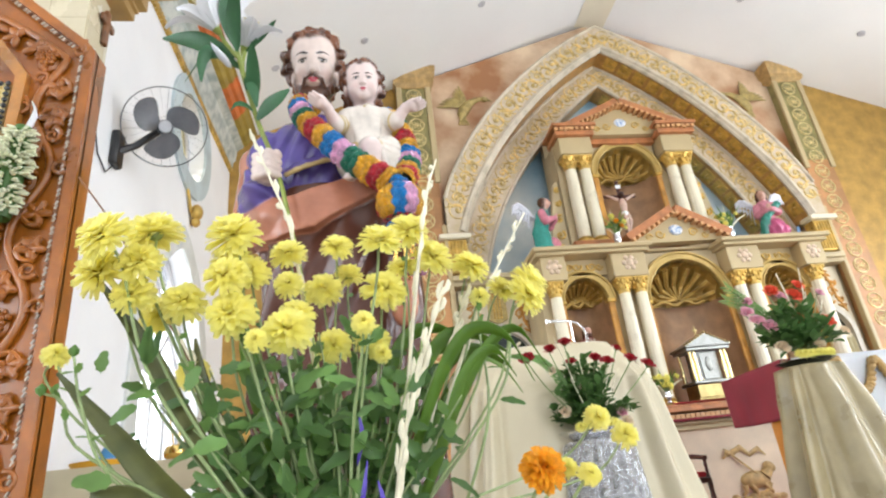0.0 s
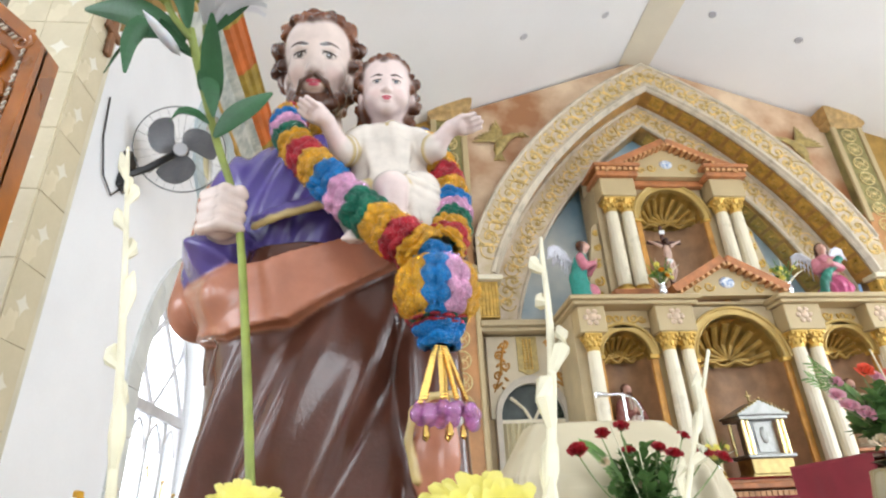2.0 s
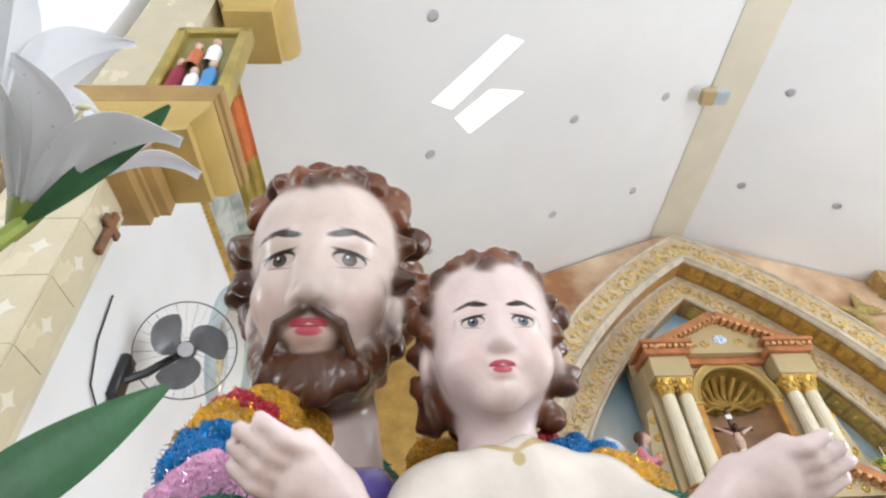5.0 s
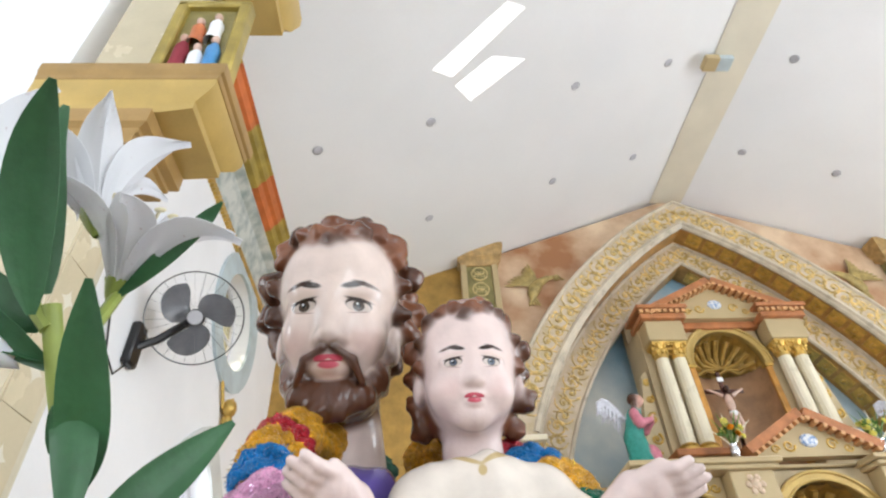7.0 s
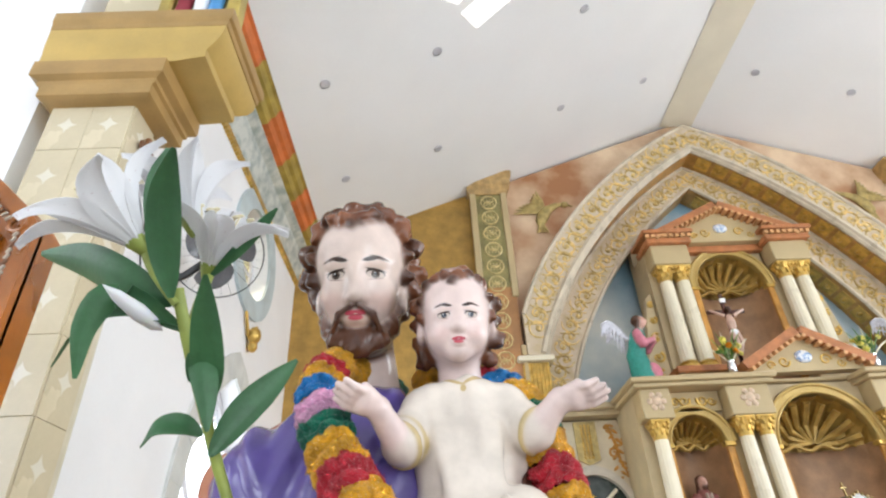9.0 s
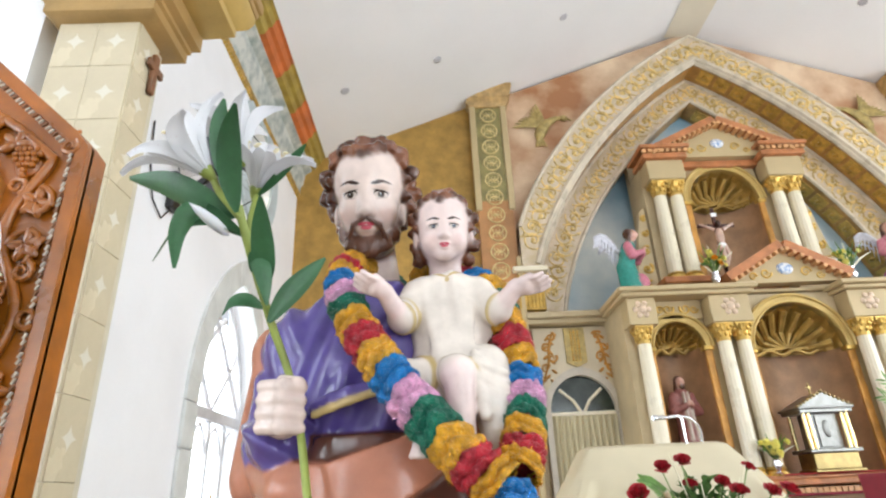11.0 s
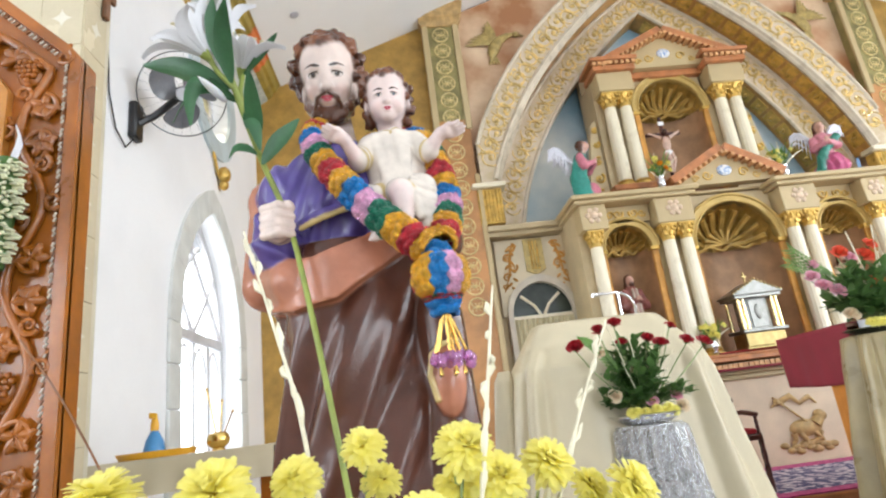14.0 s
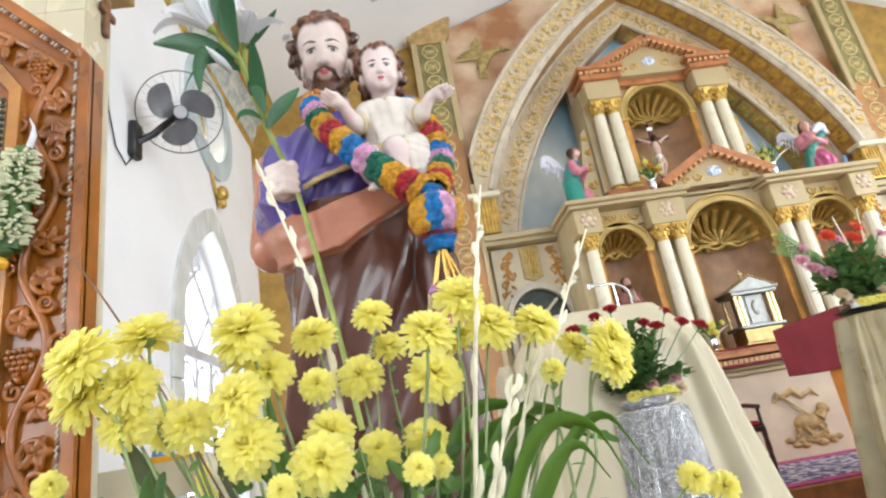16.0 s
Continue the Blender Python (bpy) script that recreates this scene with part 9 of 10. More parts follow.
# dry cream tuberose stalks with shrivelled buds
def dry_stalk(pts, r, seed, bare=0.25):
    rr = random.Random(seed)
    r *= 0.64
    sp = smooth_path(pts, 40)
    st = part("dry_stalk", Geo().tube(sp, [r * (0.75 - 0.45 * k / 40) for k in range(41)], 7), M["stalk"], bouquet, "dry cream stalk with shrivelled buds", 180)
    g = Geo()
    k, turn = int(40 * bare), rr.uniform(0, 6)
    while k < 40:
        p, d = sp[k], (sp[min(40, k + 1)] - sp[k - 1]).normalized()
        turn += rr.uniform(1.2, 3.4)
        s = d.orthogonal().normalized()
        s = Matrix.Rotation(turn, 3, d) @ s
        L_ = r * rr.uniform(4.0, 9.0) * (1.15 - 0.5 * k / 40)
        tip = p + d * L_ + s * L_ * rr.uniform(0.10, 0.30)
        g.tube([p - d * 0.003, p + d * L_ * 0.35 + s * r * 1.15, p + d * L_ * 0.75 + s * r * 1.2, tip], [r * 0.4, r * 0.85, r * 0.72, r * 0.22], 6)
        k += rr.choice((1, 2, 2, 3, 4))
    part("dry_bud", g, M["stalk"], st, "", 180)


dry_stalk([(-0.005, 0.66, 0.80), (-0.045, 0.668, 0.98), (-0.07, 0.687, 1.142), (-0.105, 0.735, 1.25), (-0.145, 0.785, 1.368)], 0.0062, 1, 0.3)
dry_stalk([(0.035, 0.64, 0.80), (0.062, 0.625, 0.98), (0.091, 0.612, 1.139), (0.124, 0.707, 1.255)], 0.0058, 2, 0.2)
dry_stalk([(0.055, 0.66, 0.80), (0.115, 0.70, 0.95), (0.19, 0.76, 1.09), (0.274, 0.825, 1.223)], 0.0066, 3, 0.15)
dry_stalk([(0.045, 0.65, 0.80), (0.078, 0.66, 0.90), (0.118, 0.68, 1.00), (0.150, 0.70, 1.075)], 0.0062, 4, 0.1)
dry_stalk([(0.03, 0.60, 0.80), (0.045, 0.585, 0.88), (0.066, 0.575, 0.945), (0.095, 0.57, 1.02)], 0.0060, 5, 0.1)
dry_stalk([(-0.06, 0.68, 0.80), (-0.15, 0.70, 0.93), (-0.215, 0.72, 1.05), (-0.262, 0.73, 1.125)], 0.0055, 6, 0.3)
part("dry_twig", Geo().tube(smooth_path([(-0.16, 0.69, 0.95), (-0.245, 0.71, 1.10), (-0.30, 0.72, 1.19), (-0.345, 0.72, 1.255)], 16), 0.0011, 6), M["woodplain"], bouquet, "thin dry twig", 180)

# long blades
for pts, w, side, m_ in (
    ([(0.03, 0.66, 0.80), (0.085, 0.63, 0.93), (0.125, 0.62, 0.985), (0.165, 0.62, 0.975), (0.185, 0.61, 0.925)], 0.008, (-0.5, -0.5, 0.7), "bladeleaf"),
    ([(0.04, 0.67, 0.80), (0.10, 0.70, 0.92), (0.155, 0.75, 0.985), (0.205, 0.83, 0.985), (0.248, 0.906, 0.955)], 0.009, (-0.5, -0.5, 0.7), "bladeleaf"),
    ([(0.045, 0.66, 0.79), (0.10, 0.64, 0.90), (0.142, 0.63, 0.965), (0.178, 0.625, 0.985), (0.205, 0.62, 0.94)], 0.007, (-0.5, -0.5, 0.7), "bladeleaf"),
    ([(0.02, 0.68, 0.80), (0.065, 0.68, 0.93), (0.105, 0.69, 0.995), (0.145, 0.70, 1.00), (0.185, 0.70, 0.975)], 0.009, (-0.5, -0.5, 0.7), "bladeleaf"),
    ([(0.05, 0.66, 0.79), (0.090, 0.64, 0.88), (0.120, 0.63, 0.945), (0.150, 0.63, 0.965), (0.172, 0.63, 0.935)], 0.008, (-0.5, -0.5, 0.7), "bladeleaf"),
    ([(0.03, 0.70, 0.79), (0.075, 0.71, 0.90), (0.110, 0.72, 0.97), (0.150, 0.73, 0.99), (0.195, 0.74, 0.965)], 0.010, (-0.5, -0.5, 0.7), "bladeleaf"),
    ([(0.01, 0.70, 0.79), (0.045, 0.71, 0.91), (0.075, 0.72, 0.975), (0.115, 0.73, 0.995), (0.160, 0.74, 0.98)], 0.010, (-0.5, -0.5, 0.7), "bladeleaf"),
    ([(0.00, 0.69, 0.80), (0.03, 0.69, 0.93), (0.06, 0.70, 1.00), (0.10, 0.70, 1.012), (0.135, 0.70, 0.99)], 0.009, (-0.5, -0.5, 0.7), "bladeleaf"),
    ([(-0.10, 0.64, 0.79), (-0.175, 0.625, 0.855), (-0.22, 0.62, 0.905), (-0.285, 0.62, 0.975)], 0.012, (0.7, -0.1, 0.7), "leafblade"),
    ([(-0.09, 0.65, 0.80), (-0.165, 0.63, 0.92), (-0.205, 0.62, 0.995), (-0.262, 0.62, 1.075)], 0.010, (0.85, -0.1, 0.5), "leafblade"),
    ([(-0.08, 0.60, 0.78), (-0.15, 0.575, 0.815), (-0.185, 0.57, 0.85), (-0.222, 0.575, 0.858)], 0.015, (0.45, -0.3, 0.85), "leafblade"),
    ([(-0.06, 0.70, 0.80), (-0.10, 0.71, 0.92), (-0.125, 0.72, 1.00), (-0.135, 0.73, 1.06)], 0.011, (1, 0, 0.2), "bladeleaf"),
    ([(-0.08, 0.70, 0.80), (-0.145, 0.71, 0.90), (-0.175, 0.72, 0.97), (-0.19, 0.73, 1.03)], 0.010, (1, 0, 0.2), "leafblade"),
    ([(-0.04, 0.70, 0.80), (-0.055, 0.71, 0.90), (-0.06, 0.72, 0.97)], 0.012, (1, 0, 0.1), "bladeleaf"),
    ([(0.0, 0.71, 0.80), (-0.005, 0.72, 0.90), (0.01, 0.73, 0.99)], 0.012, (1, 0.2, 0.1), "bladeleaf"),
):
    if m_ not in M:
        M[m_] = mat("olive_blade_leaf", (0.055, 0.075, 0.012), 0.5, var=0.35, scale=14, col2=(0.13, 0.13, 0.03), sharp=0.2)
    part("blade_leaf", leaf_geo(pts, w, side, 0.35, 18), M[m_], bouquet, "long arching leaf blade", 180)

# yellow and orange blooms low at the side, ribbon ends
for c, r, k in (((0.325, 0.824, 0.900), 0.020, 0), ((0.388, 0.891, 0.876), 0.022, 1), ((0.228, 0.62, 0.830), 0.013, 2), ((0.212, 0.64, 0.838), 0.012, 1)):
    bloom(bouquet, c, (0.3, -0.8, 0.5), r, k, 1.0)
    part("stem", Geo().tube(smooth_path([VASE + Vector((0.06, 0, 0.10)), Vector(c) + Vector((-0.06, 0.02, -0.05)), Vector(c)], 10), 0.0018, 6), M["stemgreen"], bouquet, "", 180)
mari_mesh = mesh_of("marigold_petals", mum_geo(9, 1.3, 1.05), M["marigold"], angle=180)
bloom(bouquet, (0.181, 0.62, 0.838), (0.1, -0.9, 0.35), 0.024, 0, 0.4, [mari_mesh], name="marigold_head")
part("stem", Geo().tube(smooth_path([VASE + Vector((0.06, -0.02, 0.10)), (0.15, 0.635, 0.80), (0.181, 0.62, 0.835)], 10), 0.002, 6), M["stemgreen"], bouquet, "", 180)
for pts in ([(-0.005, 0.585, 0.80), (0.004, 0.57, 0.83), (0.010, 0.57, 0.862)], [(0.015, 0.58, 0.80), (0.022, 0.565, 0.825), (0.018, 0.565, 0.845)], [(0.0, 0.60, 0.86), (0.006, 0.59, 0.885), (0.004, 0.59, 0.905)]):
    part("ribbon", leaf_geo(pts, 0.0022, (1, 0, 0.2), 0.2, 8), M["violet"], bouquet, "shiny blue-violet ribbon end", 180)

bouquet.location += Vector((0.005, 0.0, 0.006))

# ---- lectern ----
lect = thing("lectern", (1.15, 3.55, 0), "lectern wholly draped in cream satin cloth", "lectern")
levels = [(1.605, 1.15, 3.62, 0.345, 0.10, 6), (1.590, 1.15, 3.60, 0.375, 0.13, 6), (1.45, 1.15, 3.55, 0.47, 0.22, 5), (1.33, 1.15, 3.52, 0.535, 0.27, 5), (1.26, 1.15, 3.52, 0.545, 0.28, 5), (0.9, 1.16, 3.52, 0.60, 0.31, 4.5), (0.45, 1.17, 3.52, 0.69, 0.36, 4), (0.015, 1.18, 3.52, 0.78, 0.42, 3.6)]
part("cloth", drape(levels, 8, 0.05, 11, 220, 60, 0.8, 0.30), M["clothcream"], lect, "cream satin cloth with soft folds", 180)
part("cloth_fold", drape([(1.36, 0.57, 3.62, 0.035, 0.02, 2), (1.30, 0.565, 3.60, 0.06, 0.05, 2.2), (0.8, 0.54, 3.58, 0.09, 0.08, 2), (0.02, 0.46, 3.56, 0.16, 0.12, 2)], 4, 0.015, 4, 60, 20), M["clothcream"], lect, "bunched fold of the cloth", 180)
mic = thing("microphone", (1.25, 3.62, 1.6), "chrome gooseneck microphone on the lectern", "microphone")
neck = smooth_path([(1.415, 3.56, 1.585), (1.41, 3.54, 1.66), (1.36, 3.50, 1.715), (1.27, 3.45, 1.73), (1.19, 3.42, 1.722)], 20)
part("gooseneck", Geo().tube(neck, 0.0075, 10), M["steel"], mic, "chrome gooseneck", 180)
part("capsule", Geo().lathe([(0.0, 0.0), (0.012, 0.001), (0.015, 0.006), (0.0145, 0.022), (0.0115, 0.028), (0.0105, 0.075), (0.007, 0.085), (0.0, 0.086)], m=look((1.115, 3.385, 1.718), (1.015, 3.35, 1.712)), seg=18), M["steel"], mic, "chrome capsule with a dark grille")
part("support", Geo().tube([(1.29, 3.46, 1.595), (1.29, 3.46, 1.728)], 0.006, 8), M["steel"], mic, "short chrome post")

# ---- roses ----
def rose_geo(seed, open_=1.0):
    """A rose of unit radius facing +z: curled petals wound round a bud."""
    rr = random.Random(seed)
    g = Geo()
    for k in range(15):
        ring = k / 14
        a = 2.4 * k
        rad = 0.10 + 0.62 * ring ** 1.1
        h = 0.92 - 0.42 * ring ** 2
        lean = 0.05 + 0.42 * ring ** 1.6 * open_

        def fn(u, v, a=a, rad=rad, h=h, lean=lean, ring=ring):
            w = (u - 0.5) * (2.6 - 1.0 * ring)
            q = a + w
            rr_ = rad * (0.35 + 0.65 * min(1, 1.6 * v)) + lean * v * v * (0.6 + 0.3 * math.cos(1.5 * w))
            z = h * v * (1 - 0.35 * (2 * u - 1) ** 2 * v) - 0.12 * ring * max(0, v - 0.75) * 4
            return (rr_ * math.cos(q), rr_ * math.sin(q), z - 0.35)
        g.sheet(fn, 6, 5)
    return g


rose_mesh = {c: [mesh_of(c + "_petals", rose_geo(s, o), M[c], angle=180) for s, o in ((1, 0.8), (2, 1.15))] for c in ("rosered", "rosepink", "rosecream", "coral")}
sepal_mesh = mesh_of("sepals", Geo().lathe([(0.06, -0.62), (0.14, -0.50), (0.34, -0.36), (0.46, -0.18)], seg=9, ripple=0.25, lobes=5), M["leafdark"], angle=180)


def rose(parent, colour, c, axis, r, foot, stem=True):
    axis = Vector(axis).normalized()
    ob = new("rose", rose_mesh[colour][int(r * 1000) % 2])
    ob.parent = parent
    ob["label"] = {"rosered": "dark red rose", "rosepink": "pale pink rose", "rosecream": "cream rose", "coral": "coral orange rose"}[colour]
    ob.matrix_local = Matrix.Translation(Vector(c) - world_place(parent)) @ axis.to_track_quat("Z", "Y").to_matrix().to_4x4() @ Matrix.Rotation(c[0] * 40, 4, "Z") @ Matrix.Scale(r, 4)
    q = new("sepals", sepal_mesh)
    q.parent = ob
    if stem:
        c0 = Vector(c) - axis * r * 0.5
        mid = Vector(foot).lerp(c0, 0.55) + Vector((0.1 * (c[0] - foot[0]), 0, 0.02))
        part("stem", Geo().tube(smooth_path([foot, mid, c0 - axis * 0.02, c0], 12), 0.0035, 6), M["stemgreen"], parent, "", 180)


def smooth_leaf(g, at, along, up, length, width, bend):
    """A plain oval leaf with a folded midrib."""
    along = Vector(along).normalized()
    side = along.cross(Vector(up))
    side = side.normalized() if side.length > 1e-4 else along.orthogonal().normalized()
    nor = side.cross(along)
    n = 6
    vs = []
    for k in range(n + 1):
        t = k / n
        w = width * math.sin(math.pi * (0.03 + 0.95 * t)) ** 0.75
        p = Vector(at) + along * length * t - nor * length * bend * t * t
        vs += [p - side * w + nor * 0.3 * w, p, p + side * w + nor * 0.3 * w]
    g.add(vs, [(i * 3 + j, i * 3 + j + 1, i * 3 + j + 4, i * 3 + j + 3) for i in range(n) for j in range(2)])


def leaf_cloud(parent, centre, size, count, length, seed, label, material="leafdark", sprigs=0):
    """Many oval leaves on short sprigs about a centre, densest low in the middle."""
    rr = random.Random(seed)
    g, s = Geo(), Geo()
    centre = Vector(centre)
    for i in range(count // 7):
        a, e = rr.uniform(0, 6.28), rr.uniform(-0.15, 1.35)
        d = Vector((math.cos(a) * math.cos(e), math.sin(a) * math.cos(e), math.sin(e)))
        end = centre + Vector((d.x * size[0], d.y * size[1], d.z * size[2])) * rr.uniform(0.55, 1.0)
        base = centre - Vector((0, 0, 0.25 * size[2])) + Vector((d.x, d.y, 0)) * 0.1 * size[0]
        sp = smooth_path([base, base.lerp(end, 0.5) + Vector((0, 0, 0.03)), end], 10)
        s.tube(sp, [0.003, 0.0028, 0.0026, 0.0024, 0.0022, 0.002, 0.0018, 0.0016, 0.0014, 0.0012, 0.001], 5)
        for k in range(9):
            q = sp[min(10, 3 + k)] if k < 8 else sp[10]
            w = Vector((rr.uniform(-1, 1), rr.uniform(-1, 1), rr.uniform(-0.2, 0.9)))
            smooth_leaf(g, q, w + 0.5 * (end - base).normalized(), (0, 0, 1), length * rr.uniform(0.7, 1.2), length * rr.uniform(0.26, 0.36), rr.uniform(0, 0.4))
    ob = part("foliage", g, M[material], parent, label, 180)
    ob["kind"] = "stuff"
    if count:
        part("sprigs", s, M["stemgreen"], parent, "", 180)


RV = Vector((1.19, 3.14, 0))
rstand = thing("flower_stand", RV, "round flower stand draped in silver tissue cloth", "flower stand")
part("pole", Geo().lathe([(0.0, 0.0), (0.16, 0.0), (0.16, 0.02), (0.03, 0.04), (0.03, 0.94), (0.15, 0.96), (0.15, 0.985)], RV, 20), M["steel"], rstand, "metal pedestal")
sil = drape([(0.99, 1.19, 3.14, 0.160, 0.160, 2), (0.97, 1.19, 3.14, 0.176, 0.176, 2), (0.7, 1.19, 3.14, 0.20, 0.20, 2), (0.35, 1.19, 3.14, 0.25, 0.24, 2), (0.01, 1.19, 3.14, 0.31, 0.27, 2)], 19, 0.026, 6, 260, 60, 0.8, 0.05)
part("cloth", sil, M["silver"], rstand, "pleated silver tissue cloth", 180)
rvase = thing("rose_arrangement", (1.19, 3.14, 0.992), "red and pale roses with green leaves in a steel dish", "flower arrangement")
part("dish", Geo().lathe([(0.0, 0.0), (0.11, 0.0), (0.13, 0.008), (0.185, 0.040), (0.192, 0.048), (0.185, 0.050), (0.12, 0.020), (0.0, 0.018)], (1.19, 3.14, 0.994), 40), M["steel"], rvase, "shallow steel dish")
foot = (1.19, 3.14, 1.03)
for c in ((0.78, 2.76, 1.38), (0.997, 3.05, 1.48), (1.07, 3.0, 1.50), (1.235, 3.03, 1.41), (1.266, 2.95, 1.373), (1.374, 2.9, 1.367), (1.57, 3.11, 1.366), (1.40, 3.10, 1.466), (1.11, 3.06, 1.405)):
    r_ = 0.042 if c[0] not in (1.11, 1.40) else 0.032
    rose(rvase, "rosered", c, (0.9 * (c[0] - 1.19), -0.55, 0.7), r_ + (0.006 if c[0] < 0.9 or c[0] > 1.5 else 0), foot)
for c, col, r_ in (((1.19, 3.03, 1.105), "rosepink", 0.036), ((1.01, 3.02, 1.145), "rosecream", 0.038), ((1.33, 3.05, 1.115), "rosepink", 0.034), ((1.335, 3.02, 1.065), "rosecream", 0.038), ((0.985, 3.04, 1.36), "rosecream", 0.028), ((1.13, 3.02, 1.26), "rosecream", 0.022)):
    rose(rvase, col, c, (0.6 * (c[0] - 1.19), -0.9, 0.3), r_, foot)
leaf_cloud(rvase, (1.17, 3.10, 1.12), (0.25, 0.18, 0.30), 520, 0.062, 31, "dark green rose leaves")
leaf_cloud(rvase, (1.19, 3.08, 1.08), (0.20, 0.15, 0.12), 160, 0.06, 32, "dark green rose leaves")
for i in range(7):
    x = 1.07 + 0.037 * i
    bloom(rvase, (x + 0.012 * math.sin(5 * i), 2.985 + 0.006 * abs(i - 3), 1.052 + 0.012 * math.sin(3 * i)), (0, -0.8, 0.6), 0.030, i % 3, i)
for tip in ((1.02, 3.02, 1.53), (1.06, 2.98, 1.30), (1.30, 3.0, 1.42), (1.33, 2.98, 1.33), (1.36, 3.05, 1.47), (1.13, 3.0, 1.40)):
    part("pale_stalk", Geo().tube(smooth_path([foot, Vector(foot).lerp(Vector(tip), 0.5) + Vector((0, -0.02, 0)), tip], 10), [0.006 - 0.0004 * k for k in range(11)], 6), M["stalk"], rvase, "thin cream stalk", 180)
frond = smooth_path([(1.14, 3.10, 1.10), (1.04, 3.06, 1.30), (0.95, 3.03, 1.40), (0.88, 3.0, 1.43)], 24)
g = Geo().tube(frond, 0.003, 5)
for k in range(6, 25):
    for s in (-1, 1):
        d = (frond[min(24, k + 1)] - frond[k - 1]).normalized()
        smooth_leaf(g, frond[k], d * 0.9 + Vector((0.3, 0, 0.8)) * s * 0.7, (0, -1, 0), 0.075 - 0.002 * k, 0.005, 0.1)
part("fern_frond", g, M["leafmid"], rvase, "feathery green frond", 180)

# ---- altar table and the gold-draped stand before it ----
AX0, AX1, AY0, AY1, AZ = 2.88, 5.52, 3.80, 4.75, 1.42
alt = thing("altar_table", (4.2, 4.3, 0), "altar table with maroon valance and orange cloth", "altar table")
part("body", Geo().box((AX0 + 0.10, AY0 + 0.03, 0), (AX1 - 0.10, 4.20, AZ - 0.02), 0.01), M["woodplain"], alt, "plain wooden body")
part("tabletop", Geo().prism([(AX0 + 0.005, AY0 + 0.005), (AX1 - 0.005, AY0 + 0.005), (AX1 - 0.14, AY1), (AX0 + 0.135, AY1)], AZ - 0.02, AZ, axis="z"), M["woodplain"], alt)


def hang(a, b, z0, z1, n, amp, seed, swing=0.02):
    """A cloth hanging straight down between a and b (x, y), its lower edge free."""
    rr = random.Random(seed)
    ph = rr.uniform(0, 6.28)
    d = Vector((b[0] - a[0], b[1] - a[1], 0))
    nn = Vector((d.y, -d.x, 0)).normalized()

    def fn(u, v):
        w = amp * v ** 0.8 * (math.sin(n * 6.28 * u + ph + 0.8 * math.sin(5 * u)) + 0.4 * math.sin(n * 15.1 * u + 2 * ph)) + swing * v
        return Vector((a[0] + d.x * u, a[1] + d.y * u, z1 + (z0 - z1) * v - 0.012 * math.sin(3.1 * u) * v)) + nn * (0.004 + amp + w)
    return Geo().sheet(fn, 60, 16, thick=0.003)


g = hang((AX0 + 0.13, AY1), (AX0, AY0 - 0.02), 1.045, AZ + 0.004, 2.0, 0.006, 4, -0.015)
g.prism([(AX0 - 0.012, AY0 - 0.012), (AX1 + 0.01, AY0 - 0.012), (AX1 - 0.12, AY1 + 0.01), (AX0 + 0.12, AY1 + 0.01)], AZ + 0.001, AZ + 0.006, axis="z")
part("valance", g, M["maroon"], alt, "maroon cloth valance", 180)
part("side_cloth", hang((AX0 + 0.10, 4.22), (AX0 + 0.10, AY0 + 0.0), 0.03, 1.1, 3, 0.005, 5, 0.0), M["orangecloth"], alt, "orange cloth hanging to the floor", 180)
part("front_cloth", hang((AX0 + 0.08, AY0), (AX1, AY0), 0.35, AZ + 0.010, 5, 0.010, 6), M["petalwhite"], alt, "white front cloth", 180)
rope = []
for k in range(61):
    t = k / 60
    rope.append((2.98 + 2.4 * t, AY0 - 0.05, 1.40 - 0.24 * abs(math.sin(math.pi * 8 * t + 0.2))))
g = Geo()
for ph in (0, 2.1, 4.2):
    tw = [Vector(p) + 0.018 * Vector((0, math.cos(ph + 1.1 * k), math.sin(ph + 1.1 * k))) for k, p in enumerate(smooth_path(rope, 240))]
    g.tube(tw, 0.019, 7)
part("rope_braid", g, M["tangold"], alt, "thick brown twisted rope braid", 180)

GX, GY = 2.80, 3.46
gs = thing("flower_stand", (GX, GY, 0), "tall flower stand draped in pale gold satin", "flower stand")
part("pole", Geo().lathe([(0.0, 0.0), (0.15, 0.0), (0.15, 0.02), (0.03, 0.04), (0.03, 1.25), (0.13, 1.27), (0.13, 1.295)], (GX, GY, 0), 20), M["steel"], gs, "metal pedestal")
gold = drape([(1.315, GX, GY, 0.165, 0.15, 2.4), (1.30, GX, GY, 0.180, 0.17, 2.3), (1.05, GX + 0.04, GY, 0.26, 0.20, 2), (0.6, GX + 0.06, GY - 0.02, 0.37, 0.25, 2), (0.01, GX + 0.10, GY - 0.04, 0.50, 0.30, 2)], 7, 0.055, 8, 220, 50, 0.8, 0.03)
part("cloth", gold, M["clothgold"], gs, "pale gold satin in deep folds", 180)
arr = thing("flower_arrangement", (GX, GY, 1.32), "coral, pink and white roses with dark leaves in a dish", "flower arrangement")
part("dish", Geo().lathe([(0.0, 0.0), (0.10, 0.0), (0.12, 0.008), (0.170, 0.026), (0.176, 0.030), (0.17, 0.033), (0.1, 0.018), (0.0, 0.016)], (GX, GY, 1.319), 40), M["darkglass"], arr, "dark shallow dish")
foot = (GX, GY, 1.39)
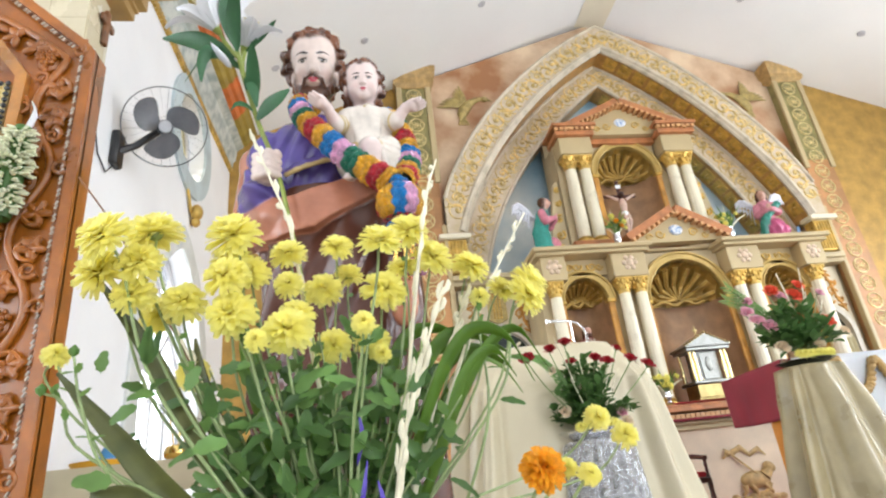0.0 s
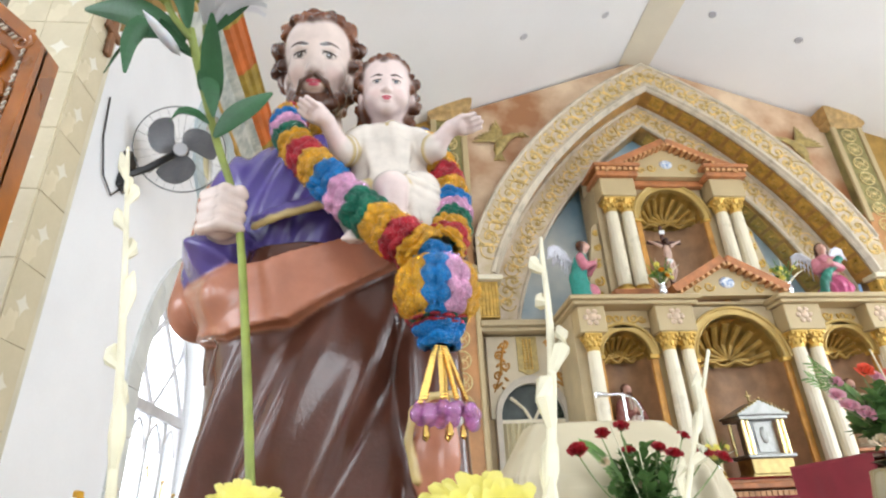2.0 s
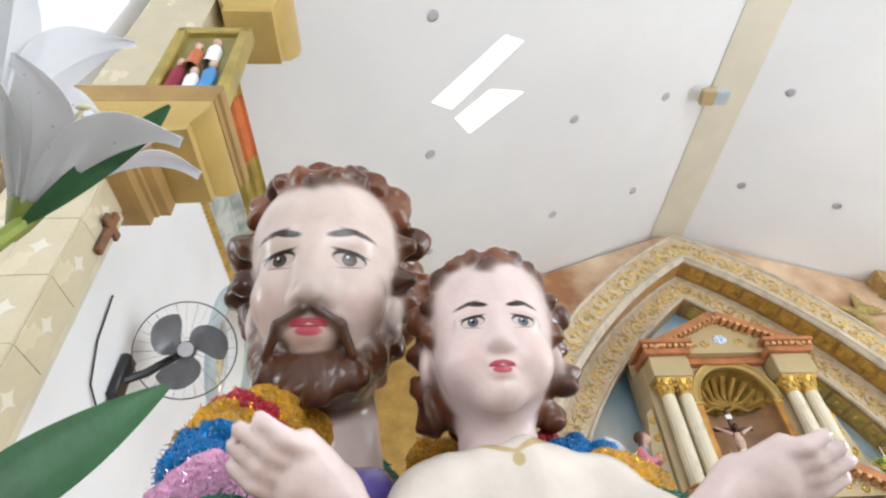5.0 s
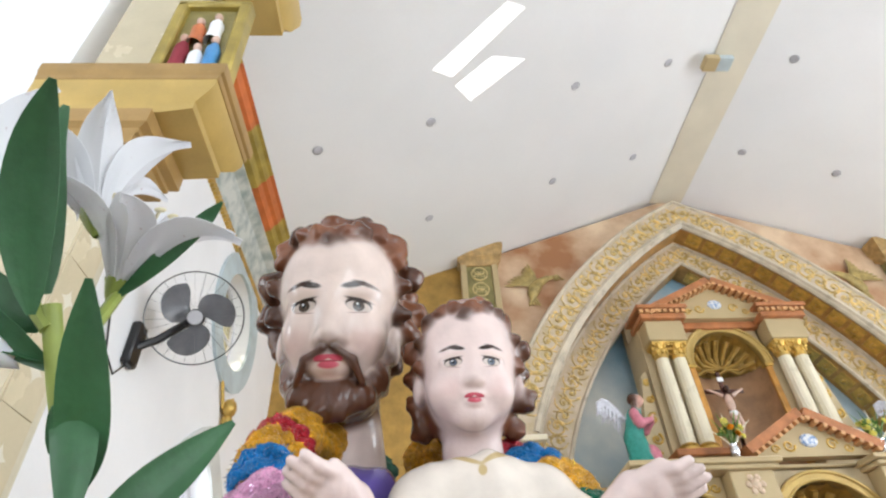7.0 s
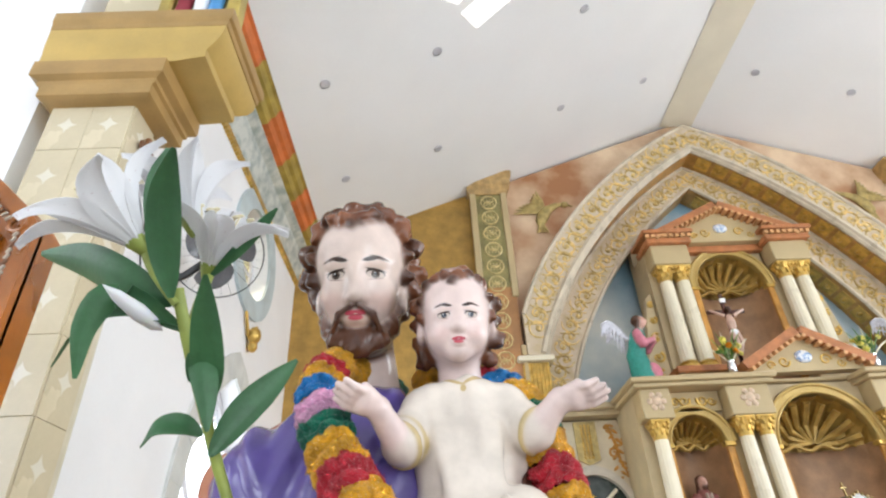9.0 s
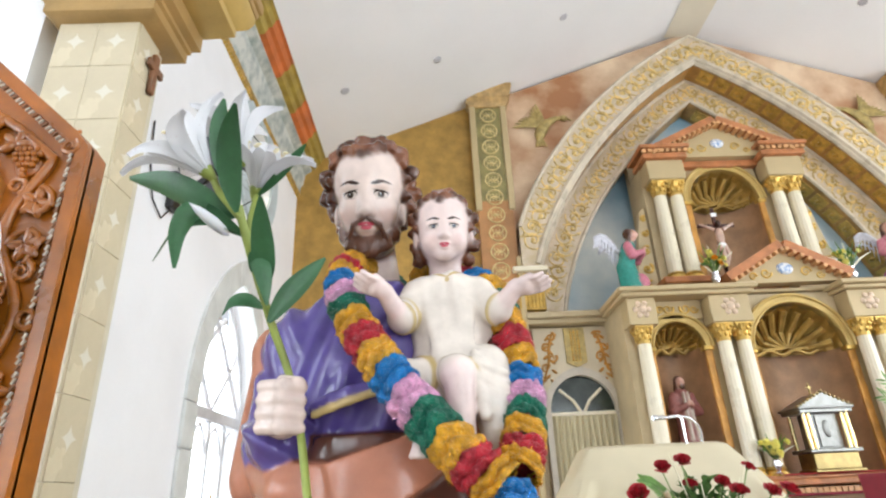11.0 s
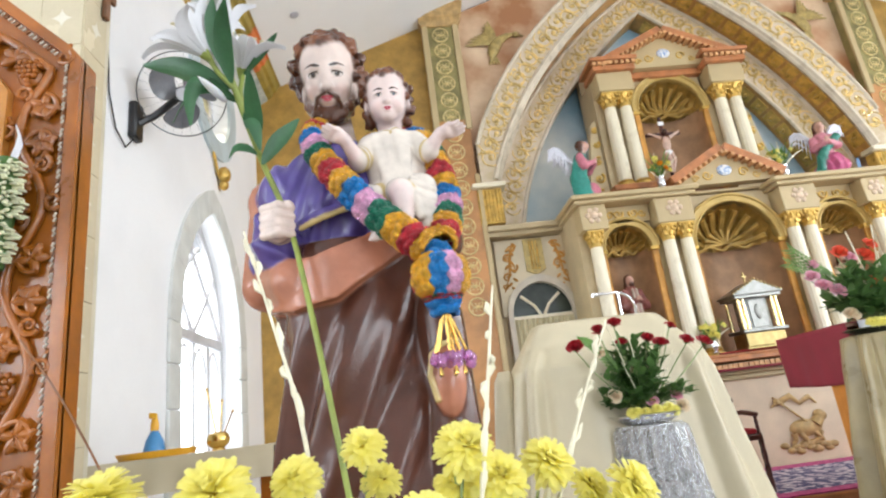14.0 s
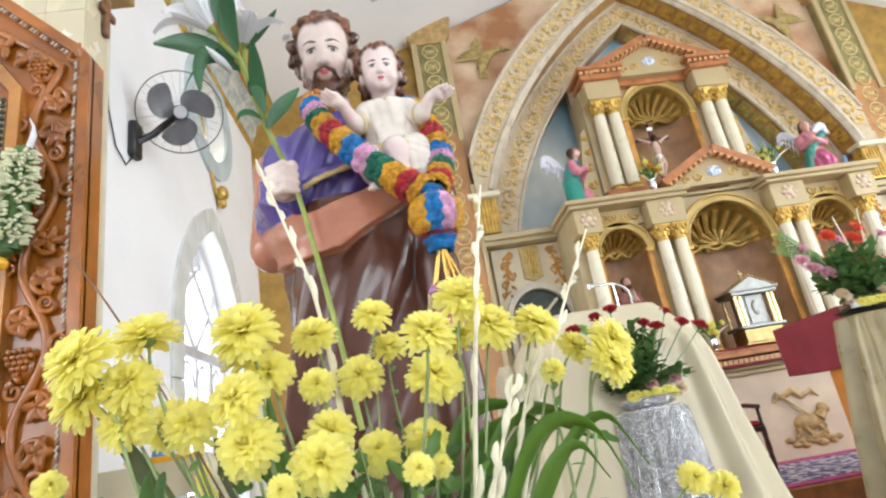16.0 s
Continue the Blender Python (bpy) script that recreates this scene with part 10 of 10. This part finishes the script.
for c, col, r_ in (((2.82, 3.40, 1.615), "coral", 0.062), ((2.70, 3.42, 1.825), "coral", 0.056), ((2.89, 3.46, 1.80), "coral", 0.058), ((3.03, 3.42, 1.595), "coral", 0.060), ((2.93, 3.45, 1.86), "coral", 0.05),
    ((2.50, 3.42, 1.765), "rosepink", 0.040), ((2.46, 3.40, 1.69), "rosepink", 0.046), ((2.52, 3.40, 1.63), "rosepink", 0.048), ((2.60, 3.40, 1.590), "rosepink", 0.052), ((2.76, 3.43, 1.79), "rosepink", 0.042),
    ((2.735, 3.39, 1.615), "rosecream", 0.040), ((2.83, 3.34, 1.445), "rosecream", 0.056), ((3.12, 3.42, 1.52), "rosecream", 0.052), ((2.60, 3.36, 1.44), "rosecream", 0.050), ((2.78, 3.42, 1.72), "rosecream", 0.034), ((3.08, 3.46, 1.80), "rosepink", 0.036)):
    rose(arr, col, c, (0.8 * (c[0] - GX), -0.8, 0.5), r_, foot)
leaf_cloud(arr, (GX, GY - 0.02, 1.47), (0.27, 0.18, 0.30), 380, 0.085, 41, "dark green glossy leaves")
leaf_cloud(arr, (GX, GY - 0.02, 1.43), (0.20, 0.18, 0.14), 180, 0.085, 42, "dark green glossy leaves")
for i in range(7):
    bloom(arr, (GX - 0.14 + 0.035 * i, GY - 0.15, 1.372), (0, -0.8, 0.6), 0.032, i % 3, i)
for tip in ((2.80, 3.45, 1.95), (2.94, 3.42, 1.80), (3.02, 3.40, 1.72), (2.98, 3.45, 1.98)):
    part("pale_stalk", Geo().tube(smooth_path([foot, Vector(foot).lerp(Vector(tip), 0.5) + Vector((0.02, -0.02, 0)), tip], 10), [0.008 - 0.0004 * k for k in range(11)], 6), M["stalk"], arr, "thin cream stalk", 180)
for j, end in enumerate(((2.36, 3.42, 1.78), (2.40, 3.42, 1.86))):
    frond = smooth_path([(GX - 0.05, GY, 1.45), (GX - 0.2, GY - 0.03, 1.66), end], 20)
    g = Geo().tube(frond, 0.004, 5)
    for k in range(8, 21):
        for s in (-1, 1):
            d = (frond[min(20, k + 1)] - frond[k - 1]).normalized()
            smooth_leaf(g, frond[k], d * 0.9 + Vector((0.5, 0, 0.7)) * s * 0.7, (0, -1, 0), 0.12 - 0.003 * k, 0.006, 0.1)
    part("fern_frond", g, M["leafmid"], arr, "feathery green frond", 180)

# ---- sanctuary platform, carpet, chair ----
g = Geo().box((2.2, 5.0, 0.0), (6.2, 6.72, 0.20), 0.012)
solid("platform", g, M["terracotta"], "low sanctuary step before the high altar", "step", kind="structure")
rug = thing("carpet", (4.2, 5.8, 0.2), "patterned blue and white carpet with magenta border", "carpet")
part("field", Geo().box((2.95, 5.18, 0.202), (5.45, 6.42, 0.212), 0.003), M["carpet"], rug, "blue and white patterned field")
part("border", Geo().box((2.75, 6.42, 0.202), (5.65, 6.66, 0.214), 0.003).box((2.75, 5.02, 0.202), (5.65, 5.18, 0.214), 0.003).box((2.75, 5.18, 0.202), (2.95, 6.42, 0.214), 0.003).box((5.45, 5.18, 0.202), (5.65, 6.42, 0.214), 0.003), M["carpetedge"], rug, "magenta border")
chair = thing("wooden_chair", (3.02, 5.45, 0.214), "dark turned-wood chair with slatted back and red seat", "chair")
c0, c1, cy0, cy1 = 2.84, 3.20, 5.28, 5.66


def turned(x, y, z0, z1, r):
    """A turned post with beads."""
    prof, n = [(0.0, z0)], 22
    for k in range(n + 1):
        t = k / n
        prof.append((r * (0.72 + 0.28 * abs(math.sin(math.pi * 4 * t)) ** 0.7), z0 + (z1 - z0) * t))
    return Geo().lathe(prof + [(0.0, z1)], (x, y, 0), 12)


for x, y, top in ((c0, cy0, 0.70), (c1, cy0, 0.70), (c0, cy1, 0.98), (c1, cy1, 0.98)):
    part("leg", turned(x, y, 0.215, top, 0.024), M["darkwood"], chair)
part("seat_frame", Geo().box((c0 - 0.02, cy0 - 0.02, 0.64), (c1 + 0.02, cy1 + 0.02, 0.69), 0.008), M["darkwood"], chair)
part("seat", Geo().box((c0 + 0.01, cy0 + 0.0, 0.69), (c1 - 0.01, cy1 - 0.03, 0.735), 0.015), M["red"], chair, "red padded seat")
part("top_rail", Geo().box((c0 - 0.04, cy1 - 0.018, 0.955), (c1 + 0.04, cy1 + 0.018, 1.0), 0.008), M["darkwood"], chair)
part("lower_rail", Geo().box((c0, cy1 - 0.014, 0.765), (c1, cy1 + 0.014, 0.80), 0.006), M["darkwood"], chair)
for k in range(5):
    part("slat", turned(c0 + 0.06 + 0.06 * k, cy1, 0.79, 0.96, 0.011), M["darkwood"], chair)
for x in (c0, c1):
    part("arm", Geo().tube([(x, cy1, 0.86), (x, (cy0 + cy1) / 2, 0.87), (x, cy0 - 0.03, 0.85)], [0.018, 0.022, 0.020], 8), M["darkwood"], chair)
    part("arm_post", turned(x, cy0, 0.69, 0.85, 0.016), M["darkwood"], chair)
for y in (cy0, cy1):
    part("stretcher", Geo().tube([(c0, y, 0.36), (c1, y, 0.36)], 0.012, 8), M["darkwood"], chair)
chair.location.x -= 0.24


# ---- small altar vases ----
def small_vase(x, y, z, h, label, colours, seed, spread=0.16):
    rr = random.Random(seed)
    ob = thing("flower_vase", (x, y, z), label, "vase of flowers", "vases on the altarpiece")
    s = h / 0.45
    part("vase", Geo().lathe([(0.0, 0.0), (0.055 * s, 0.0), (0.06 * s, 0.012 * s), (0.03 * s, 0.03 * s), (0.05 * s, 0.08 * s), (0.058 * s, 0.12 * s), (0.042 * s, 0.16 * s), (0.05 * s, 0.185 * s), (0.043 * s, 0.185 * s), (0.0, 0.15 * s)], (x, y, z), 24), M["steel"], ob, "silver vase")
    mouth = Vector((x, y, z + 0.17 * s))
    for i in range(13):
        a = rr.uniform(0, 6.28)
        c = mouth + Vector((spread * rr.uniform(0.1, 1) * math.cos(a), 0.6 * spread * math.sin(a) * rr.random() - 0.02, rr.uniform(0.07, 0.24) * s))
        me_ = [mari_mesh] if colours == "mixed" and i % 4 == 0 else None
        bloom(ob, c, (0.8 * math.cos(a), -0.9, 0.6), rr.uniform(0.030, 0.044), i % 3, i, [mari_mesh] * 3 if me_ else None)
        part("stem", Geo().tube([mouth - Vector((0, 0, 0.03)), mouth.lerp(c, 0.6) + Vector((0, 0, 0.01)), c], 0.0035, 5), M["stemgreen"], ob, "", 180)
    for i in range(7):
        a = -1.2 + 2.4 * i / 6 + rr.uniform(-0.15, 0.15)
        tip = mouth + Vector((0.30 * s * math.sin(a), -0.03, (0.34 + 0.1 * rr.random()) * s * math.cos(0.8 * a)))
        part("pale_stalk" if i % 3 == 0 else "leaf", leaf_geo([mouth - Vector((0, 0, 0.02)), mouth.lerp(tip, 0.5) + Vector((0, 0, 0.02)), tip], 0.012, (1, 0.3, -0.2), 0.3, 8), M["stalk" if i % 3 == 0 else "bladeleaf"], ob, "", 180)
    leaf_cloud(ob, mouth + Vector((0, 0, 0.08 * s)), (spread * 0.9, spread * 0.6, 0.14 * s), 70, 0.06, seed, "green leaves", "leafmid")
    return ob


small_vase(3.36, 6.70, 3.515, 0.45, "silver vase of yellow and orange flowers on the ledge", "mixed", 3)
small_vase(4.98, 6.70, 3.515, 0.45, "silver vase of yellow flowers and pale stalks on the ledge", "yellow", 4)
small_vase(3.47, 6.62, 1.475, 0.34, "silver vase of yellow flowers beside the tabernacle", "yellow", 5, 0.17)


# ---- each loose piece becomes a part of its own ----
def split_pieces(old, name, label=""):
    """Turns every separate piece of a part's mesh into a part under the same parent."""
    me = old.data
    root = list(range(len(me.vertices)))

    def find(i):
        while root[i] != i:
            root[i] = root[root[i]]
            i = root[i]
        return i
    for e in me.edges:
        a, b = find(e.vertices[0]), find(e.vertices[1])
        if a != b:
            root[a] = b
    faces = {}
    for p in me.polygons:
        faces.setdefault(find(p.vertices[0]), []).append(p)
    for group_ in faces.values():
        ids = sorted({i for p in group_ for i in p.vertices})
        pos = {i: k for k, i in enumerate(ids)}
        m2 = bpy.data.meshes.new(name)
        m2.from_pydata([me.vertices[i].co for i in ids], [], [tuple(pos[i] for i in p.vertices) for p in group_])
        for q in me.materials:
            m2.materials.append(q)
        m2.polygons.foreach_set("material_index", [p.material_index for p in group_])
        m2.polygons.foreach_set("use_smooth", [p.use_smooth for p in group_])
        m2.set_sharp_from_angle(angle=radians(40))
        ob = new(name, m2)
        ob.parent, ob.matrix_local = old.parent, old.matrix_local
        if label or old.get("label"):
            ob["label"] = label or old["label"]
    bpy.data.objects.remove(old)


for prefix, name, label in (("dentil_row", "dentil", "painted dentil block"), ("grapes", "grape", ""), ("side_wall", "side_panel", ""), ("pier_wall", "pier_panel", ""), ("plinth_cap", "plinth_top", ""), ("scroll_relief", "scroll", "gilt scroll"), ("relief", "relief_shape", "plain coloured raised shape"), ("dry_bud", "dry_petal", "shrivelled cream bud"), ("bead_string", "gold_bead", "small gold bead"), ("cornice_ledge", "cornice", ""), ("rosette", "rosette_petal", ""), ("plinth", "plinth_block", ""), ("twisted_cord", "cord_twist", "")):
    for ob in [q for q in bpy.data.objects if q.type == "MESH" and q.parent is not None and q.name.split(".")[0] == prefix]:
        split_pieces(ob, name, label)
for ob in [q for q in jas.children if q.name.split(".")[0] == "bud"]:
    split_pieces(ob, "bud")
